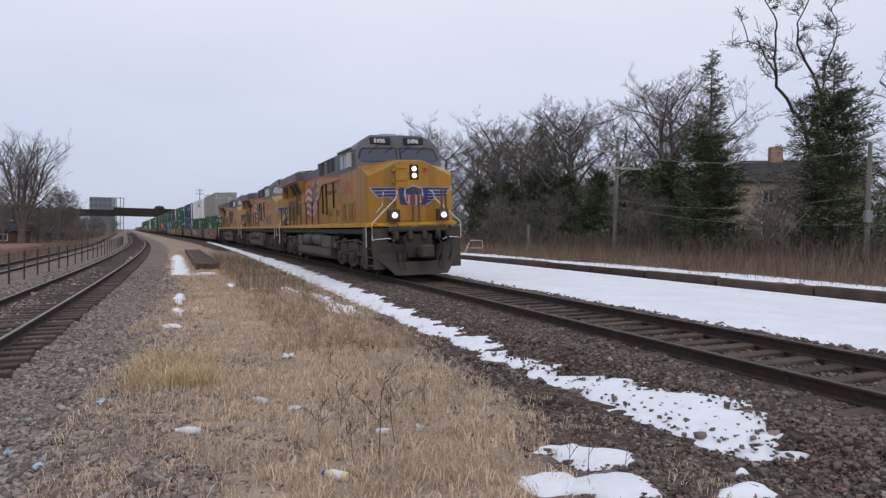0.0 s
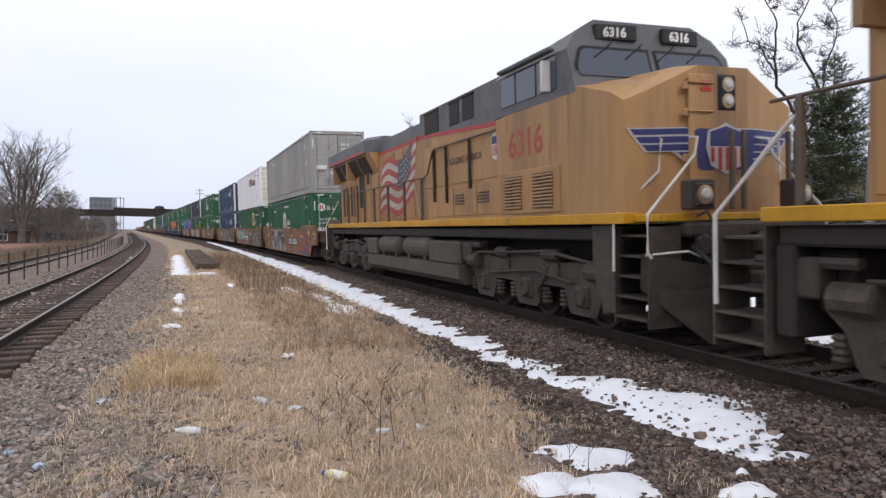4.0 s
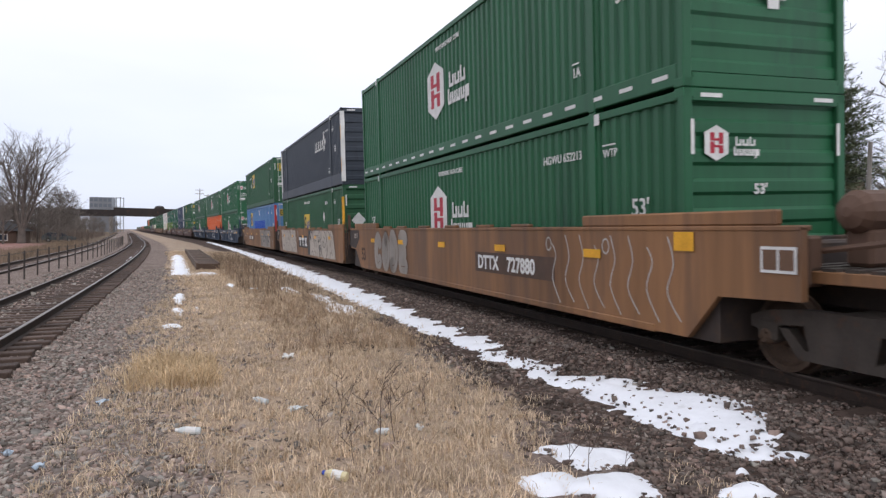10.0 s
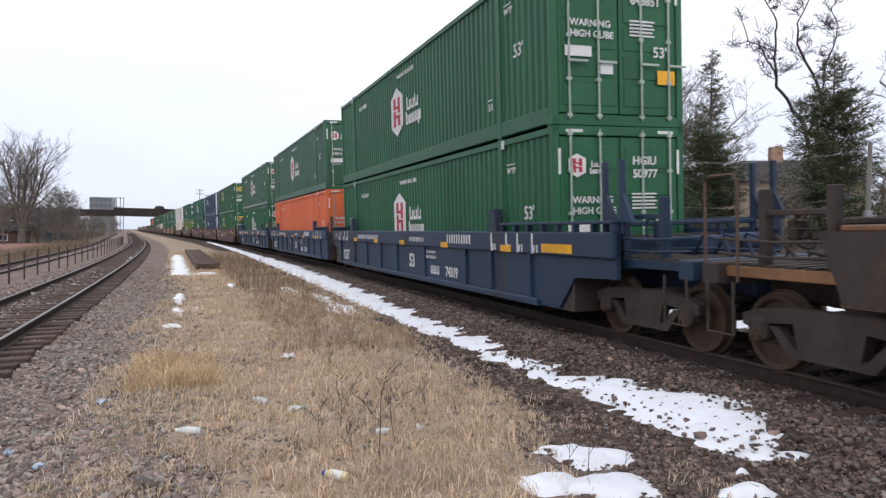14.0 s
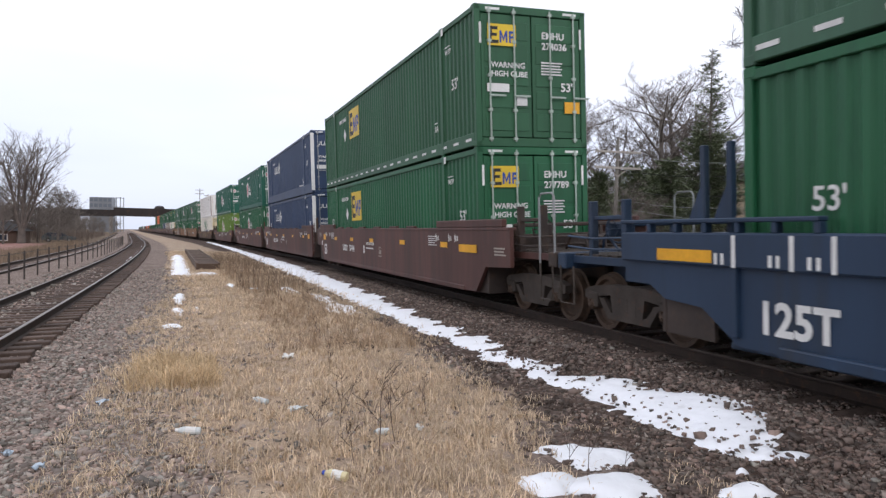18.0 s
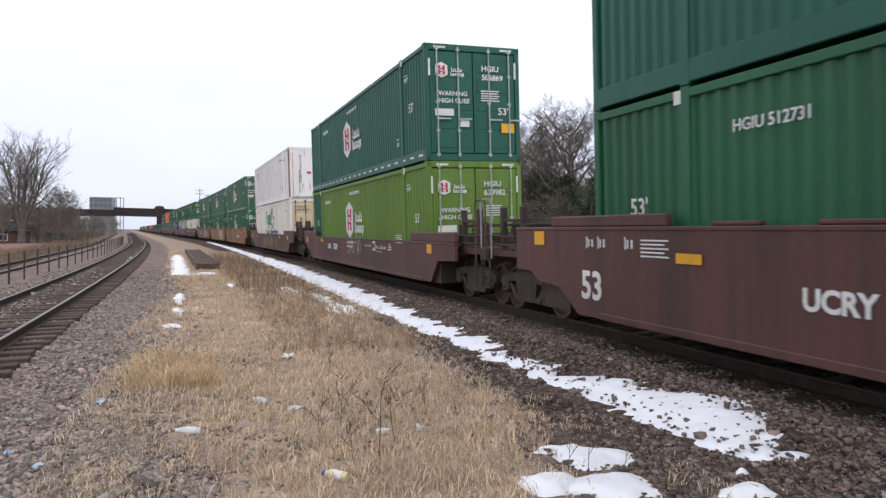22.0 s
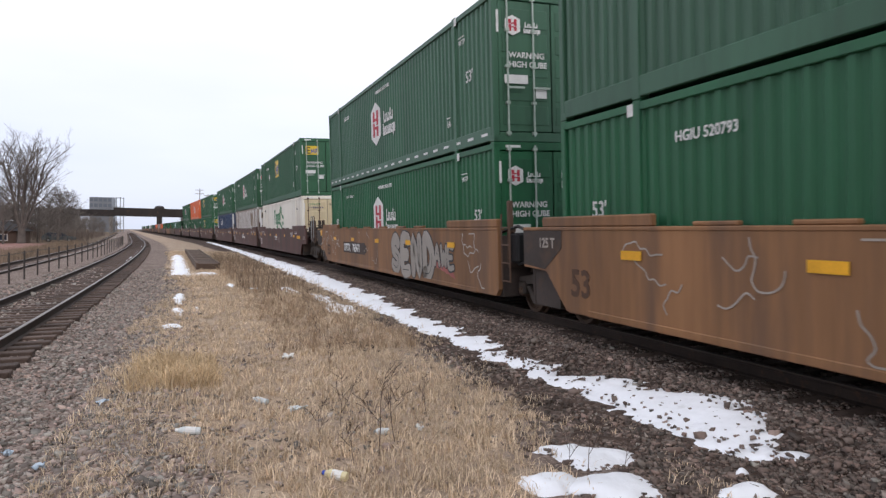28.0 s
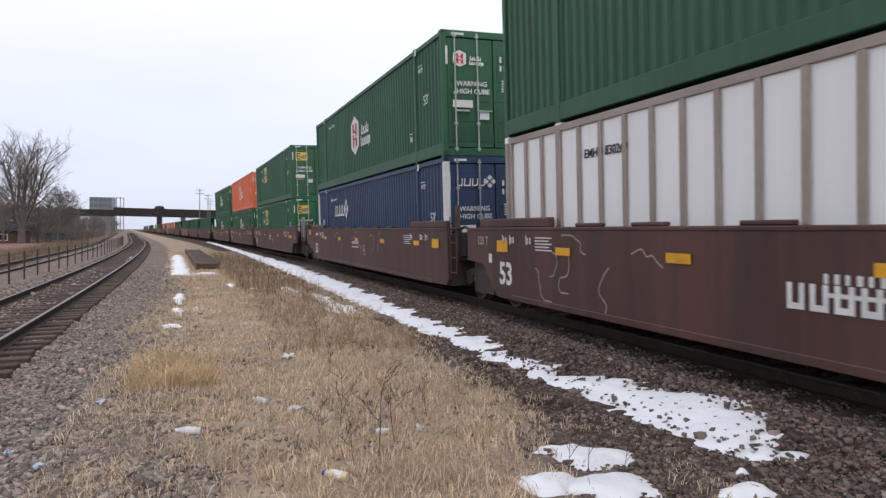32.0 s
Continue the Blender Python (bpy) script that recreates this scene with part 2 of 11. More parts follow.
# ================= mesh tools =================
class Shape:
    """Collects vertices and faces of one mesh."""

    def __init__(self):
        self.v, self.f = [], []

    def add(self, verts, faces):
        k = len(self.v)
        self.v += [tuple(p) for p in verts]
        self.f += [tuple(i + k for i in q) for q in faces]
        return self

    def box(self, x0, x1, y0, y1, z0, z1, c=0.0):
        if x0 > x1: x0, x1 = x1, x0
        if y0 > y1: y0, y1 = y1, y0
        if z0 > z1: z0, z1 = z1, z0
        if c <= 0:
            v = [(x, y, z) for x in (x0, x1) for y in (y0, y1) for z in (z0, z1)]
            return self.add(v, [(0, 1, 3, 2), (4, 6, 7, 5), (0, 4, 5, 1), (2, 3, 7, 6), (0, 2, 6, 4), (1, 5, 7, 3)])
        c = min(c, (x1 - x0) * 0.45, (y1 - y0) * 0.45, (z1 - z0) * 0.45)
        v, idx = [], {}
        for i, x in enumerate((x0, x1)):
            for j, y in enumerate((y0, y1)):
                for k, z in enumerate((z0, z1)):
                    dx, dy, dz = (1 - 2 * i) * c, (1 - 2 * j) * c, (1 - 2 * k) * c
                    for a, p in enumerate(((x, y + dy, z + dz), (x + dx, y, z + dz), (x + dx, y + dy, z))):
                        idx[i, j, k, a] = len(v)
                        v.append(p)
        f = []
        for i in (0, 1):
            q = [idx[i, 0, 0, 0], idx[i, 0, 1, 0], idx[i, 1, 1, 0], idx[i, 1, 0, 0]]
            f.append(q if i == 0 else q[::-1])
            q = [idx[0, i, 0, 1], idx[1, i, 0, 1], idx[1, i, 1, 1], idx[0, i, 1, 1]]
            f.append(q if i == 0 else q[::-1])
            q = [idx[0, 0, i, 2], idx[0, 1, i, 2], idx[1, 1, i, 2], idx[1, 0, i, 2]]
            f.append(q if i == 0 else q[::-1])
        for i in (0, 1):
            for j in (0, 1):
                f.append((idx[i, j, 0, 0], idx[i, j, 1, 0], idx[i, j, 1, 1], idx[i, j, 0, 1]))
                f.append((idx[i, 0, j, 0], idx[i, 1, j, 0], idx[i, 1, j, 2], idx[i, 0, j, 2]))
                f.append((idx[0, i, j, 1], idx[1, i, j, 1], idx[1, i, j, 2], idx[0, i, j, 2]))
                for k in (0, 1):
                    f.append((idx[i, j, k, 0], idx[i, j, k, 1], idx[i, j, k, 2]))
        return self.add(v, f)

    def tube(self, pts, r, n=6, r1=None, caps=True):
        """A round bar along a line of points."""
        pts = [Vector(p) for p in pts]
        rings = []
        for i, p in enumerate(pts):
            d = (pts[min(i + 1, len(pts) - 1)] - pts[max(i - 1, 0)]).normalized()
            u = d.cross(Vector((0, 0, 1)) if abs(d.z) < 0.9 else Vector((1, 0, 0))).normalized()
            w = d.cross(u)
            rr = r if r1 is None else r + (r1 - r) * i / (len(pts) - 1)
            rings.append([p + (u * math.cos(6.28319 * k / n) + w * math.sin(6.28319 * k / n)) * rr for k in range(n)])
        v = [q for ring in rings for q in ring]
        f = [(i * n + k, i * n + (k + 1) % n, (i + 1) * n + (k + 1) % n, (i + 1) * n + k)
             for i in range(len(pts) - 1) for k in range(n)]
        if caps:
            f += [tuple(range(n))[::-1], tuple((len(pts) - 1) * n + k for k in range(n))]
        return self.add(v, f)

    def lathe(self, axis, centre, prof, n=16):
        """Revolve (offset along axis, radius) pairs round x, y or z."""
        v = []
        for o, rad in prof:
            for k in range(n):
                a = 6.28319 * k / n
                c, s = rad * math.cos(a), rad * math.sin(a)
                q = {"x": (o, c, s), "y": (c, o, s), "z": (c, s, o)}[axis]
                v.append((q[0] + centre[0], q[1] + centre[1], q[2] + centre[2]))
        m = len(prof)
        f = [(i * n + k, i * n + (k + 1) % n, (i + 1) * n + (k + 1) % n, (i + 1) * n + k) for i in range(m - 1) for k in range(n)]
        f += [tuple(range(n))[::-1], tuple((m - 1) * n + k for k in range(n))]
        return self.add(v, f)

    def slab(self, poly, x0, x1):
        """A plate: a (y, z) outline between x0 and x1."""
        n = len(poly)
        v = [(x0, y, z) for y, z in poly] + [(x1, y, z) for y, z in poly]
        f = [tuple(range(n)), tuple(range(2 * n - 1, n - 1, -1))]
        f += [(i, i + n, (i + 1) % n + n, (i + 1) % n) for i in range(n)]
        return self.add(v, f)

    def plate(self, poly, y0, y1):
        """A plate: an (x, z) outline between y0 and y1."""
        n = len(poly)
        v = [(x, y0, z) for x, z in poly] + [(x, y1, z) for x, z in poly]
        f = [tuple(range(n)), tuple(range(2 * n - 1, n - 1, -1))]
        f += [(i, i + n, (i + 1) % n + n, (i + 1) % n) for i in range(n)]
        return self.add(v, f)

    def turned(self, m):
        self.v = [tuple(m @ Vector(p)) for p in self.v]
        return self

    def mesh(self, name, soft=False):
        me = bpy.data.meshes.new(name)
        me.from_pydata(self.v, [], self.f)
        bm = bmesh.new(); bm.from_mesh(me)
        bmesh.ops.recalc_face_normals(bm, faces=bm.faces)
        bm.to_mesh(me); bm.free()
        if soft:
            me.shade_smooth()
            me.set_sharp_from_angle(angle=radians(38))
        me.materials.append(None)
        return me


def part(name, shape, material, parent=None, label="", soft=False, place=None):
    """One mesh object under a thing or a part; shape is a Shape or a mesh to share."""
    me = shape.mesh(name, soft) if isinstance(shape, Shape) else shape
    ob = new(name, me)
    if not me.materials:
        me.materials.append(None)
    ob.material_slots[0].link = "OBJECT"
    ob.material_slots[0].material = material
    if parent is not None:
        ob.parent = parent
    if place is not None:
        ob.matrix_basis = place
    if label:
        ob["label"] = label
    return ob


def raw_mesh(name, verts, faces, material=None):
    me = bpy.data.meshes.new(name)
    verts = np.asarray(verts, np.float32).reshape(-1, 3)
    faces = np.asarray(faces, np.int32)
    k = faces.shape[1]
    me.vertices.add(len(verts)); me.vertices.foreach_set("co", verts.ravel())
    me.loops.add(faces.size); me.loops.foreach_set("vertex_index", faces.ravel())
    me.polygons.add(len(faces)); me.polygons.foreach_set("loop_start", np.arange(0, faces.size, k, dtype=np.int32))
    me.update(calc_edges=True)
    me.validate()
    me.materials.append(material)
    return me


# ================= ground =================
def axis_steps(stops):
    out = []
    for a, b, d in stops:
        out += list(np.arange(a, b, d))
    return np.array(out + [stops[-1][1]])


def ground_material():
    m = bpy.data.materials.new("ballast_grass_and_soil")
    m.use_nodes = True
    n, l = m.node_tree.nodes, m.node_tree.links
    b = n["Principled BSDF"]
    b.inputs["Roughness"].default_value = 0.92
    b.inputs["Specular IOR Level"].default_value = 0.2
    tc = n.new("ShaderNodeTexCoord")
    sep = n.new("ShaderNodeSeparateXYZ")
    l.new(tc.outputs["UV"], sep.inputs[0])
    lat = sep.outputs[1]
    obj = tc.outputs["Object"]

    def noise_node(scale, detail=4):
        q = n.new("ShaderNodeTexNoise")
        q.inputs["Scale"].default_value, q.inputs["Detail"].default_value = scale, detail
        l.new(obj, q.inputs["Vector"])
        return q.outputs[0]

    def op(kind, a, c, d=None):
        q = n.new("ShaderNodeMath"); q.operation = kind
        for i, val in enumerate((a, c, d)):
            if val is None: continue
            if isinstance(val, (int, float)): q.inputs[i].default_value = val
            else: l.new(val, q.inputs[i])
        return q.outputs[0]

    wob = op("ADD", lat, op("MULTIPLY", op("SUBTRACT", noise_node(0.9, 5), 0.5), 1.6))

    def band(a, c, soft=0.3):
        def edge(p0, p1):
            q = n.new("ShaderNodeMapRange"); q.interpolation_type = "SMOOTHSTEP"
            q.inputs[1].default_value, q.inputs[2].default_value = p0, p1
            l.new(wob, q.inputs[0])
            return q.outputs[0]
        return op("MULTIPLY", edge(a - soft, a + soft), op("SUBTRACT", 1.0, edge(c - soft, c + soft)))

    def ramp(fac, stops):
        q = n.new("ShaderNodeValToRGB")
        el = q.color_ramp.elements
        el[0].position, el[0].color = stops[0][0], (*stops[0][1], 1)
        el[1].position, el[1].color = stops[-1][0], (*stops[-1][1], 1)
        for p, c in stops[1:-1]:
            el.new(p).color = (*c, 1)
        l.new(fac, q.inputs[0])
        return q.outputs[0]

    def mix(fac, a, c):
        q = n.new("ShaderNodeMix"); q.data_type = "RGBA"
        l.new(fac, q.inputs[0]); l.new(a, q.inputs[6]); l.new(c, q.inputs[7])
        return q.outputs[2]

    vor = n.new("ShaderNodeTexVoronoi"); vor.inputs["Scale"].default_value = 17
    l.new(obj, vor.inputs["Vector"])
    vsep = n.new("ShaderNodeSeparateColor"); l.new(vor.outputs["Color"], vsep.inputs[0])
    gravel = ramp(op("MULTIPLY_ADD", noise_node(0.7), 0.5, op("MULTIPLY", vsep.outputs[0], 0.5)),
                  [(0.0, (0.090, 0.066, 0.055)), (0.45, (0.200, 0.152, 0.128)), (0.75, (0.30, 0.24, 0.205)), (1.0, (0.42, 0.36, 0.32))])
    grass = ramp(op("MULTIPLY_ADD", noise_node(1.1, 6), 0.6, op("MULTIPLY", noise_node(28, 3), 0.4)),
                 [(0.25, (0.22, 0.165, 0.13)), (0.42, (0.34, 0.26, 0.195)), (0.58, (0.45, 0.345, 0.25)), (0.8, (0.53, 0.42, 0.305))])
    soil = ramp(noise_node(0.35, 6), [(0.3, (0.085, 0.062, 0.045)), (0.5, (0.145, 0.105, 0.072)), (0.72, (0.19, 0.145, 0.10))])
    col = soil
    col = mix(band(-15.5, 3.4), col, gravel)
    # brown ballast of the main track, darkened further to paint in shade under cars
    dark = ramp(op("MULTIPLY_ADD", noise_node(0.7), 0.5, op("MULTIPLY", vsep.outputs[0], 0.5)),
                [(0.0, (0.034, 0.023, 0.018)), (0.45, (0.075, 0.052, 0.042)), (0.75, (0.115, 0.083, 0.068)), (1.0, (0.17, 0.136, 0.12))])
    col = mix(band(-3.6, 3.4), col, dark)
    # the grass strip narrows towards the near end
    def along(p0, p1, v0, v1):
        q = n.new("ShaderNodeMapRange")
        q.inputs[1].default_value, q.inputs[2].default_value, q.inputs[3].default_value, q.inputs[4].default_value = p0, p1, v0, v1
        l.new(sep.outputs[0], q.inputs[0])
        return q.outputs[0]

    def side_edge(shift, p0, p1):
        q = n.new("ShaderNodeMapRange"); q.interpolation_type = "SMOOTHSTEP"
        q.inputs[1].default_value, q.inputs[2].default_value = p0, p1
        l.new(op("ADD", wob, shift), q.inputs[0])
        return q.outputs[0]
    right = side_edge(along(6.5, 9.2, 1.25, 0.0), -3.95, -3.35)
    left = side_edge(along(7.0, 9.6, -0.95, 0.0), -7.75, -7.25)
    col = mix(op("MULTIPLY", left, op("SUBTRACT", 1.0, right)), col, grass)
    l.new(col, b.inputs["Base Color"])
    bp = n.new("ShaderNodeBump"); bp.inputs["Strength"].default_value = 0.9; bp.inputs["Distance"].default_value = 0.05
    l.new(op("ADD", op("MULTIPLY", vor.outputs["Distance"], -0.9), noise_node(22, 4)), bp.inputs["Height"])
    l.new(bp.outputs[0], b.inputs["Normal"])
    return m


def build_ground():
    ss = axis_steps([(-640, -60, 20), (-60, 0, 2), (0, 40, 0.25), (40, 140, 1.5), (140, 500, 12), (500, 2400, 60)])
    ll = axis_steps([(-900, -100, 60), (-100, -20, 5), (-20, -1, 0.16), (-1, 2, 0.5), (2, 16, 0.35), (16, 60, 3), (60, 300, 30), (300, 1500, 120)])
    S, L = np.meshgrid(ss, ll, indexing="ij")
    X, Y = plan(S, L)
    rng = np.random.default_rng(3)
    Z = ground_z(S, L) + rng.normal(0, 0.012, S.shape) * (np.abs(L) < 20)
    a, b = S.shape
    idx = np.arange(a * b).reshape(a, b)
    F = np.stack([idx[:-1, :-1], idx[:-1, 1:], idx[1:, 1:], idx[1:, :-1]], -1).reshape(-1, 4)[:, ::-1]
    me = raw_mesh("ground", np.stack([X, Y, Z], -1), F, ground_material())
    uv = me.uv_layers.new(name="UVMap")
    li = np.empty(len(me.loops), np.int32); me.loops.foreach_get("vertex_index", li)
    uv.data.foreach_set("uv", np.stack([S.ravel()[li], L.ravel()[li]], -1).astype(np.float32).ravel())
    me.shade_smooth()
    return tagged(new("ground", me), "grey ballast, dry grass and bare winter soil", "ground", kind="structure")


build_ground()


# ================= tracks =================
def sweep(profile, s_list, lat0, z0, cant):
    """A rail-like bar: an (across, up) outline carried along the plan."""
    n = len(profile)
    v, f = [], []
    for s in s_list:
        for a, z in profile:
            la, zz = (lat0 + a), z
            la, zz = la * math.cos(cant) - zz * math.sin(cant), zz * math.cos(cant) + la * math.sin(cant)
            x, y = plan(s, TRACK_LAT + la)
            v.append((float(x), float(y), zz + z0))
    m = len(s_list)
    for i in range(m - 1):
        for k in range(n):
            f.append((i * n + k, i * n + (k + 1) % n, (i + 1) * n + (k + 1) % n, (i + 1) * n + k))
    return Shape().add(v, f)


TRACK_LAT = 0.0
RAIL_WEB = [(-0.07, -0.17), (0.07, -0.17), (0.07, -0.155), (0.012, -0.14), (0.012, -0.045), (0.034, -0.035), (0.034, -0.008),
            (-0.034, -0.008), (-0.034, -0.035), (-0.012, -0.045), (-0.012, -0.14), (-0.07, -0.155)]
RAIL_HEAD = [(-0.035, -0.012), (0.035, -0.012), (0.033, -0.003), (0.026, 0.0), (-0.026, 0.0), (-0.033, -0.003)]


def build_track(name, lat, z, cant, s0, s1, s_near, label):
    global TRACK_LAT
    TRACK_LAT = lat
    track = tagged(new(name), label, "railway track", kind="structure")
    fine = np.concatenate([np.arange(s0, -20, 15.0), np.arange(-20, 150, 2.0), np.arange(150, s1 + 1, 25.0)])
    for side in (-0.7525, 0.7525):
        rail = part("rail", sweep(RAIL_WEB, fine, side, z, cant), RAILSIDE, track)
        part("rail_head", sweep(RAIL_HEAD, fine, side, z, cant), RAILDULL if lat == 0.0 else RAILTOP, rail, "worn steel running surface")
    rng = random.Random(int(lat * 10) + 50)
    tie = Shape().box(-1.3, 1.3, -0.115, 0.115, -0.17, 0, 0.012).mesh("tie")
    rest = Shape()
    s = s0
    while s < min(s1, 330):
        near = s_near[0] < s < s_near[1]
        jit, tw, dz = rng.uniform(-0.03, 0.03), rng.uniform(-1.2, 1.2), rng.uniform(-0.012, 0.006)
        m = at(s, lat, z, tw) @ pose(jit, 0, -0.152 + dz, 0, -math.degrees(cant), 0)
        if near:
            part("tie", tie, TIE, track, place=m)
        elif s > -20:
            b = Shape().box(-1.3, 1.3, -0.115, 0.115, -0.17, 0)
            rest.add(b.turned(m).v, b.f)
        s += 0.53 if s > -20 else 5
    ob = part("far_ties", rest, TIE, track)
    ob["kind"] = "stuff"
    return track


build_track("main_track", 0.0, 0.0, CANT, -640, 1500, (1, 70), "rusty rails on weathered timber ties in grey ballast")
build_track("second_track", -10.35, -0.30, 0.03, -200, 1500, (2, 75), "curving rails on worn timber ties, worn rail tops")
build_track("third_track", -14.6, -0.42, 0.03, -200, 1500, (18, 90), "farther rusty rails on timber ties beyond the fence")


# ================= lettering and marks =================
TEXTS = {}


def text_mesh(words, size, bold=0.0):
    """Flat letters of the built-in font: reading along +x, up +y, origin at the left of the base line."""
    key = (words, size, bold)
    if key not in TEXTS:
        cu = bpy.data.curves.new("letters", "FONT")
        cu.body, cu.size, cu.offset, cu.resolution_u, cu.extrude = words, size, bold, 3, 0.002
        ob = bpy.data.objects.new("letters", cu)
        scene.collection.objects.link(ob)
        bpy.context.view_layer.update()
        me = bpy.data.meshes.new_from_object(ob.evaluated_get(bpy.context.evaluated_depsgraph_get()))
        bpy.data.objects.remove(ob)
        bpy.data.curves.remove(cu)
        me.materials.clear()
        me.materials.append(None)
        TEXTS[key] = me
    return TEXTS[key]


def side_pose(x, y, z, shear=0.0):
    """Puts a flat (u, v) mark on a near side wall: u runs to -y, v up, facing -x."""
    return Matrix(((0, 0, -1, x), (-1, 0, 0, y), (0, 1, 0, z), (0, 0, 0, 1)))


def end_pose(x, y, z):
    """Puts a flat mark on a wall that faces -y."""
    return Matrix(((1, 0, 0, x), (0, 0, -1, y), (0, 1, 0, z), (0, 0, 0, 1)))


def flat(polys, thick=0.003):
    """Thin flat plates from (u, v) outlines."""
    sh = Shape()
    for k, poly in enumerate(polys):
        n = len(poly)
        t = thick + 0.0004 * (k % 3)
        v = [(a, b, 0) for a, b in poly] + [(a, b, t) for a, b in poly]
        f = [tuple(range(n))[::-1], tuple(range(n, 2 * n))] + [(i, (i + 1) % n, (i + 1) % n + n, i + n) for i in range(n)]
        sh.add(v, f)
    return sh


def rect(u0, v0, u1, v1, skew=0.0):
    return [(u0, v0), (u1, v0), (u1 + skew, v1), (u0 + skew, v1)]


def bars(seed, width, height, count):
    """A row of unreadable characters as plain upright bars."""
    rng = random.Random(seed)
    step = width / count
    return [rect(i * step, 0, i * step + step * rng.uniform(0.35, 0.55), height) for i in range(count)]


SHARED = {}


def shared(key, make):
    if key not in SHARED:
        SHARED[key] = make().mesh(key if isinstance(key, str) else key[0])
    return SHARED[key]


def mark(name, key, make, material, parent, place, label=""):
    return part(name, shared(key, make), material, parent, label, place=place)


HEX = [(0, 0.72), (0.60, 0.43), (0.60, -0.43), (0, -0.72), (-0.60, -0.43), (-0.60, 0.43)]


def hex_emblem(parent, x, y, z, k=1.0, poser=side_pose):
    """White hexagon with a red ladder-like device and two rows of white blocks beside it."""
    p = poser(x, y, z)
    mark("emblem", ("emblem", k), lambda: flat([[(a * k, b * k) for a, b in HEX]]), WHITEPAINT, parent, p, "white hexagonal emblem")
    lift = Matrix.Translation((0, 0, 0.004))
    mark("emblem_device", ("device", k), lambda: flat([[(a * k, b * k) for a, b in q] for q in (rect(-0.33, -0.42, -0.11, 0.05), rect(-0.33, 0.09, -0.11, 0.42), rect(0.11, -0.42, 0.33, -0.09), rect(0.11, -0.05, 0.33, 0.42),
                                                     rect(-0.11, 0.09, 0.11, 0.18), rect(-0.11, -0.18, 0.11, -0.09))]), REDPAINT, parent, p @ lift, "red device on the emblem")

    def row_of(u, v, step, tall, tails):
        """Letter-like open shapes, each one outline."""
        out, w, t = [], step * 0.84, 0.085
        for i, up in enumerate(tall):
            h, low = (0.37 if up else 0.27), (-0.1 if i in tails else 0.0)
            out.append([(u, v + low), (u + t, v + low), (u + t, v), (u + w, v), (u + w, v + 0.27), (u + t, v + 0.27), (u + t, v + h), (u, v + h)][:: -1] if i in tails else
                       [(u, v), (u + w, v), (u + w, v + 0.27), (u + w - t, v + 0.27), (u + w - t, v + t), (u + t, v + t), (u + t, v + h), (u, v + h)])
            u += step
        return flat([[(a * k, b * k) for a, b in q] for q in out])
    mark("wordmark", ("hexwords", k), lambda: row_of(0.98, -0.10, 0.36, (1, 0, 1), ()), WHITEPAINT, parent, p, "white blocky wordmark")
    mark("wordmark", ("hexwords2", k), lambda: row_of(0.88, -0.50, 0.275, (1, 0, 0, 0, 0), (4,)), WHITEPAINT, parent, p, "white blocky wordmark")


def square_emblem(parent, x, y, z, w=1.42, h=1.0, poser=side_pose, faded=False):
    """Yellow plate with black and blue blocks."""
    p = poser(x, y, z)
    part("emblem", shared(("plate", w, h), lambda: flat([rect(0, -h, w, 0)])), TANMARK if faded else LOGOYELLOW, parent, "yellow rectangular emblem", place=p)
    lift = p @ Matrix.Translation((0, 0, 0.004))
    part("emblem_black", shared(("plate_e", w, h), lambda: flat([rect(0.07 * w, -0.9 * h, 0.15 * w, -0.12 * h), rect(0.15 * w, -0.27 * h, 0.36 * w, -0.12 * h),
         rect(0.15 * w, -0.57 * h, 0.33 * w, -0.43 * h), rect(0.15 * w, -0.9 * h, 0.38 * w, -0.75 * h)])), BLACKMARK, parent, place=lift)
    part("emblem_blue", shared(("plate_b", w, h), lambda: flat([rect(0.42 * w, -0.85 * h, 0.48 * w, -0.3 * h), [(0.48 * w, -0.3 * h), (0.555 * w, -0.62 * h), (0.555 * w, -0.8 * h), (0.48 * w, -0.5 * h)],
         [(0.555 * w, -0.62 * h), (0.64 * w, -0.3 * h), (0.64 * w, -0.5 * h), (0.555 * w, -0.8 * h)], rect(0.64 * w, -0.85 * h, 0.70 * w, -0.3 * h),
         rect(0.76 * w, -0.85 * h, 0.82 * w, -0.3 * h), rect(0.82 * w, -0.42 * h, 0.94 * w, -0.3 * h), rect(0.82 * w, -0.64 * h, 0.94 * w, -0.53 * h), rect(0.90 * w, -0.53 * h, 0.95 * w, -0.42 * h)])),
         TAN if faded else LOGOBLUE, parent, place=lift)


def bar_emblem(parent, x, y, z, k=1.0, poser=side_pose):
    """White wide letters as open blocks with a diamond of four small ones."""
    u = 0.0
    for i, w in enumerate((0.34, 0.42, 0.38, 0.36)):
        poly = [(u, 0), (u + w - 0.02, 0), (u + w + 0.03, 0.42), (u + w - 0.04, 0.42), (u + w - 0.085, 0.07), (u + 0.075, 0.07), (u + 0.12, 0.42), (u + 0.05, 0.42)]
        mark("emblem_letter", ("barletter", i, k), lambda: flat([[(a * k, b * k) for a, b in poly]]), WHITEPAINT, parent, poser(x, y, z), "white letter-like block" if i == 0 else "")
        u += w + 0.06
    u += 0.25
    for i, (a, b) in enumerate(((0, 0.0), (0.22, 0.22), (0, 0.44), (-0.22, 0.22))):
        poly = [(u + a, b - 0.13), (u + a + 0.16, b + 0.03), (u + a, b + 0.19), (u + a - 0.16, b + 0.03)]
        mark("emblem_diamond", ("bardiamond", i, k), lambda: flat([[(c * k, d * k) for c, d in poly]]), WHITEPAINT, parent, poser(x, y, z), "small white diamond" if i == 0 else "")


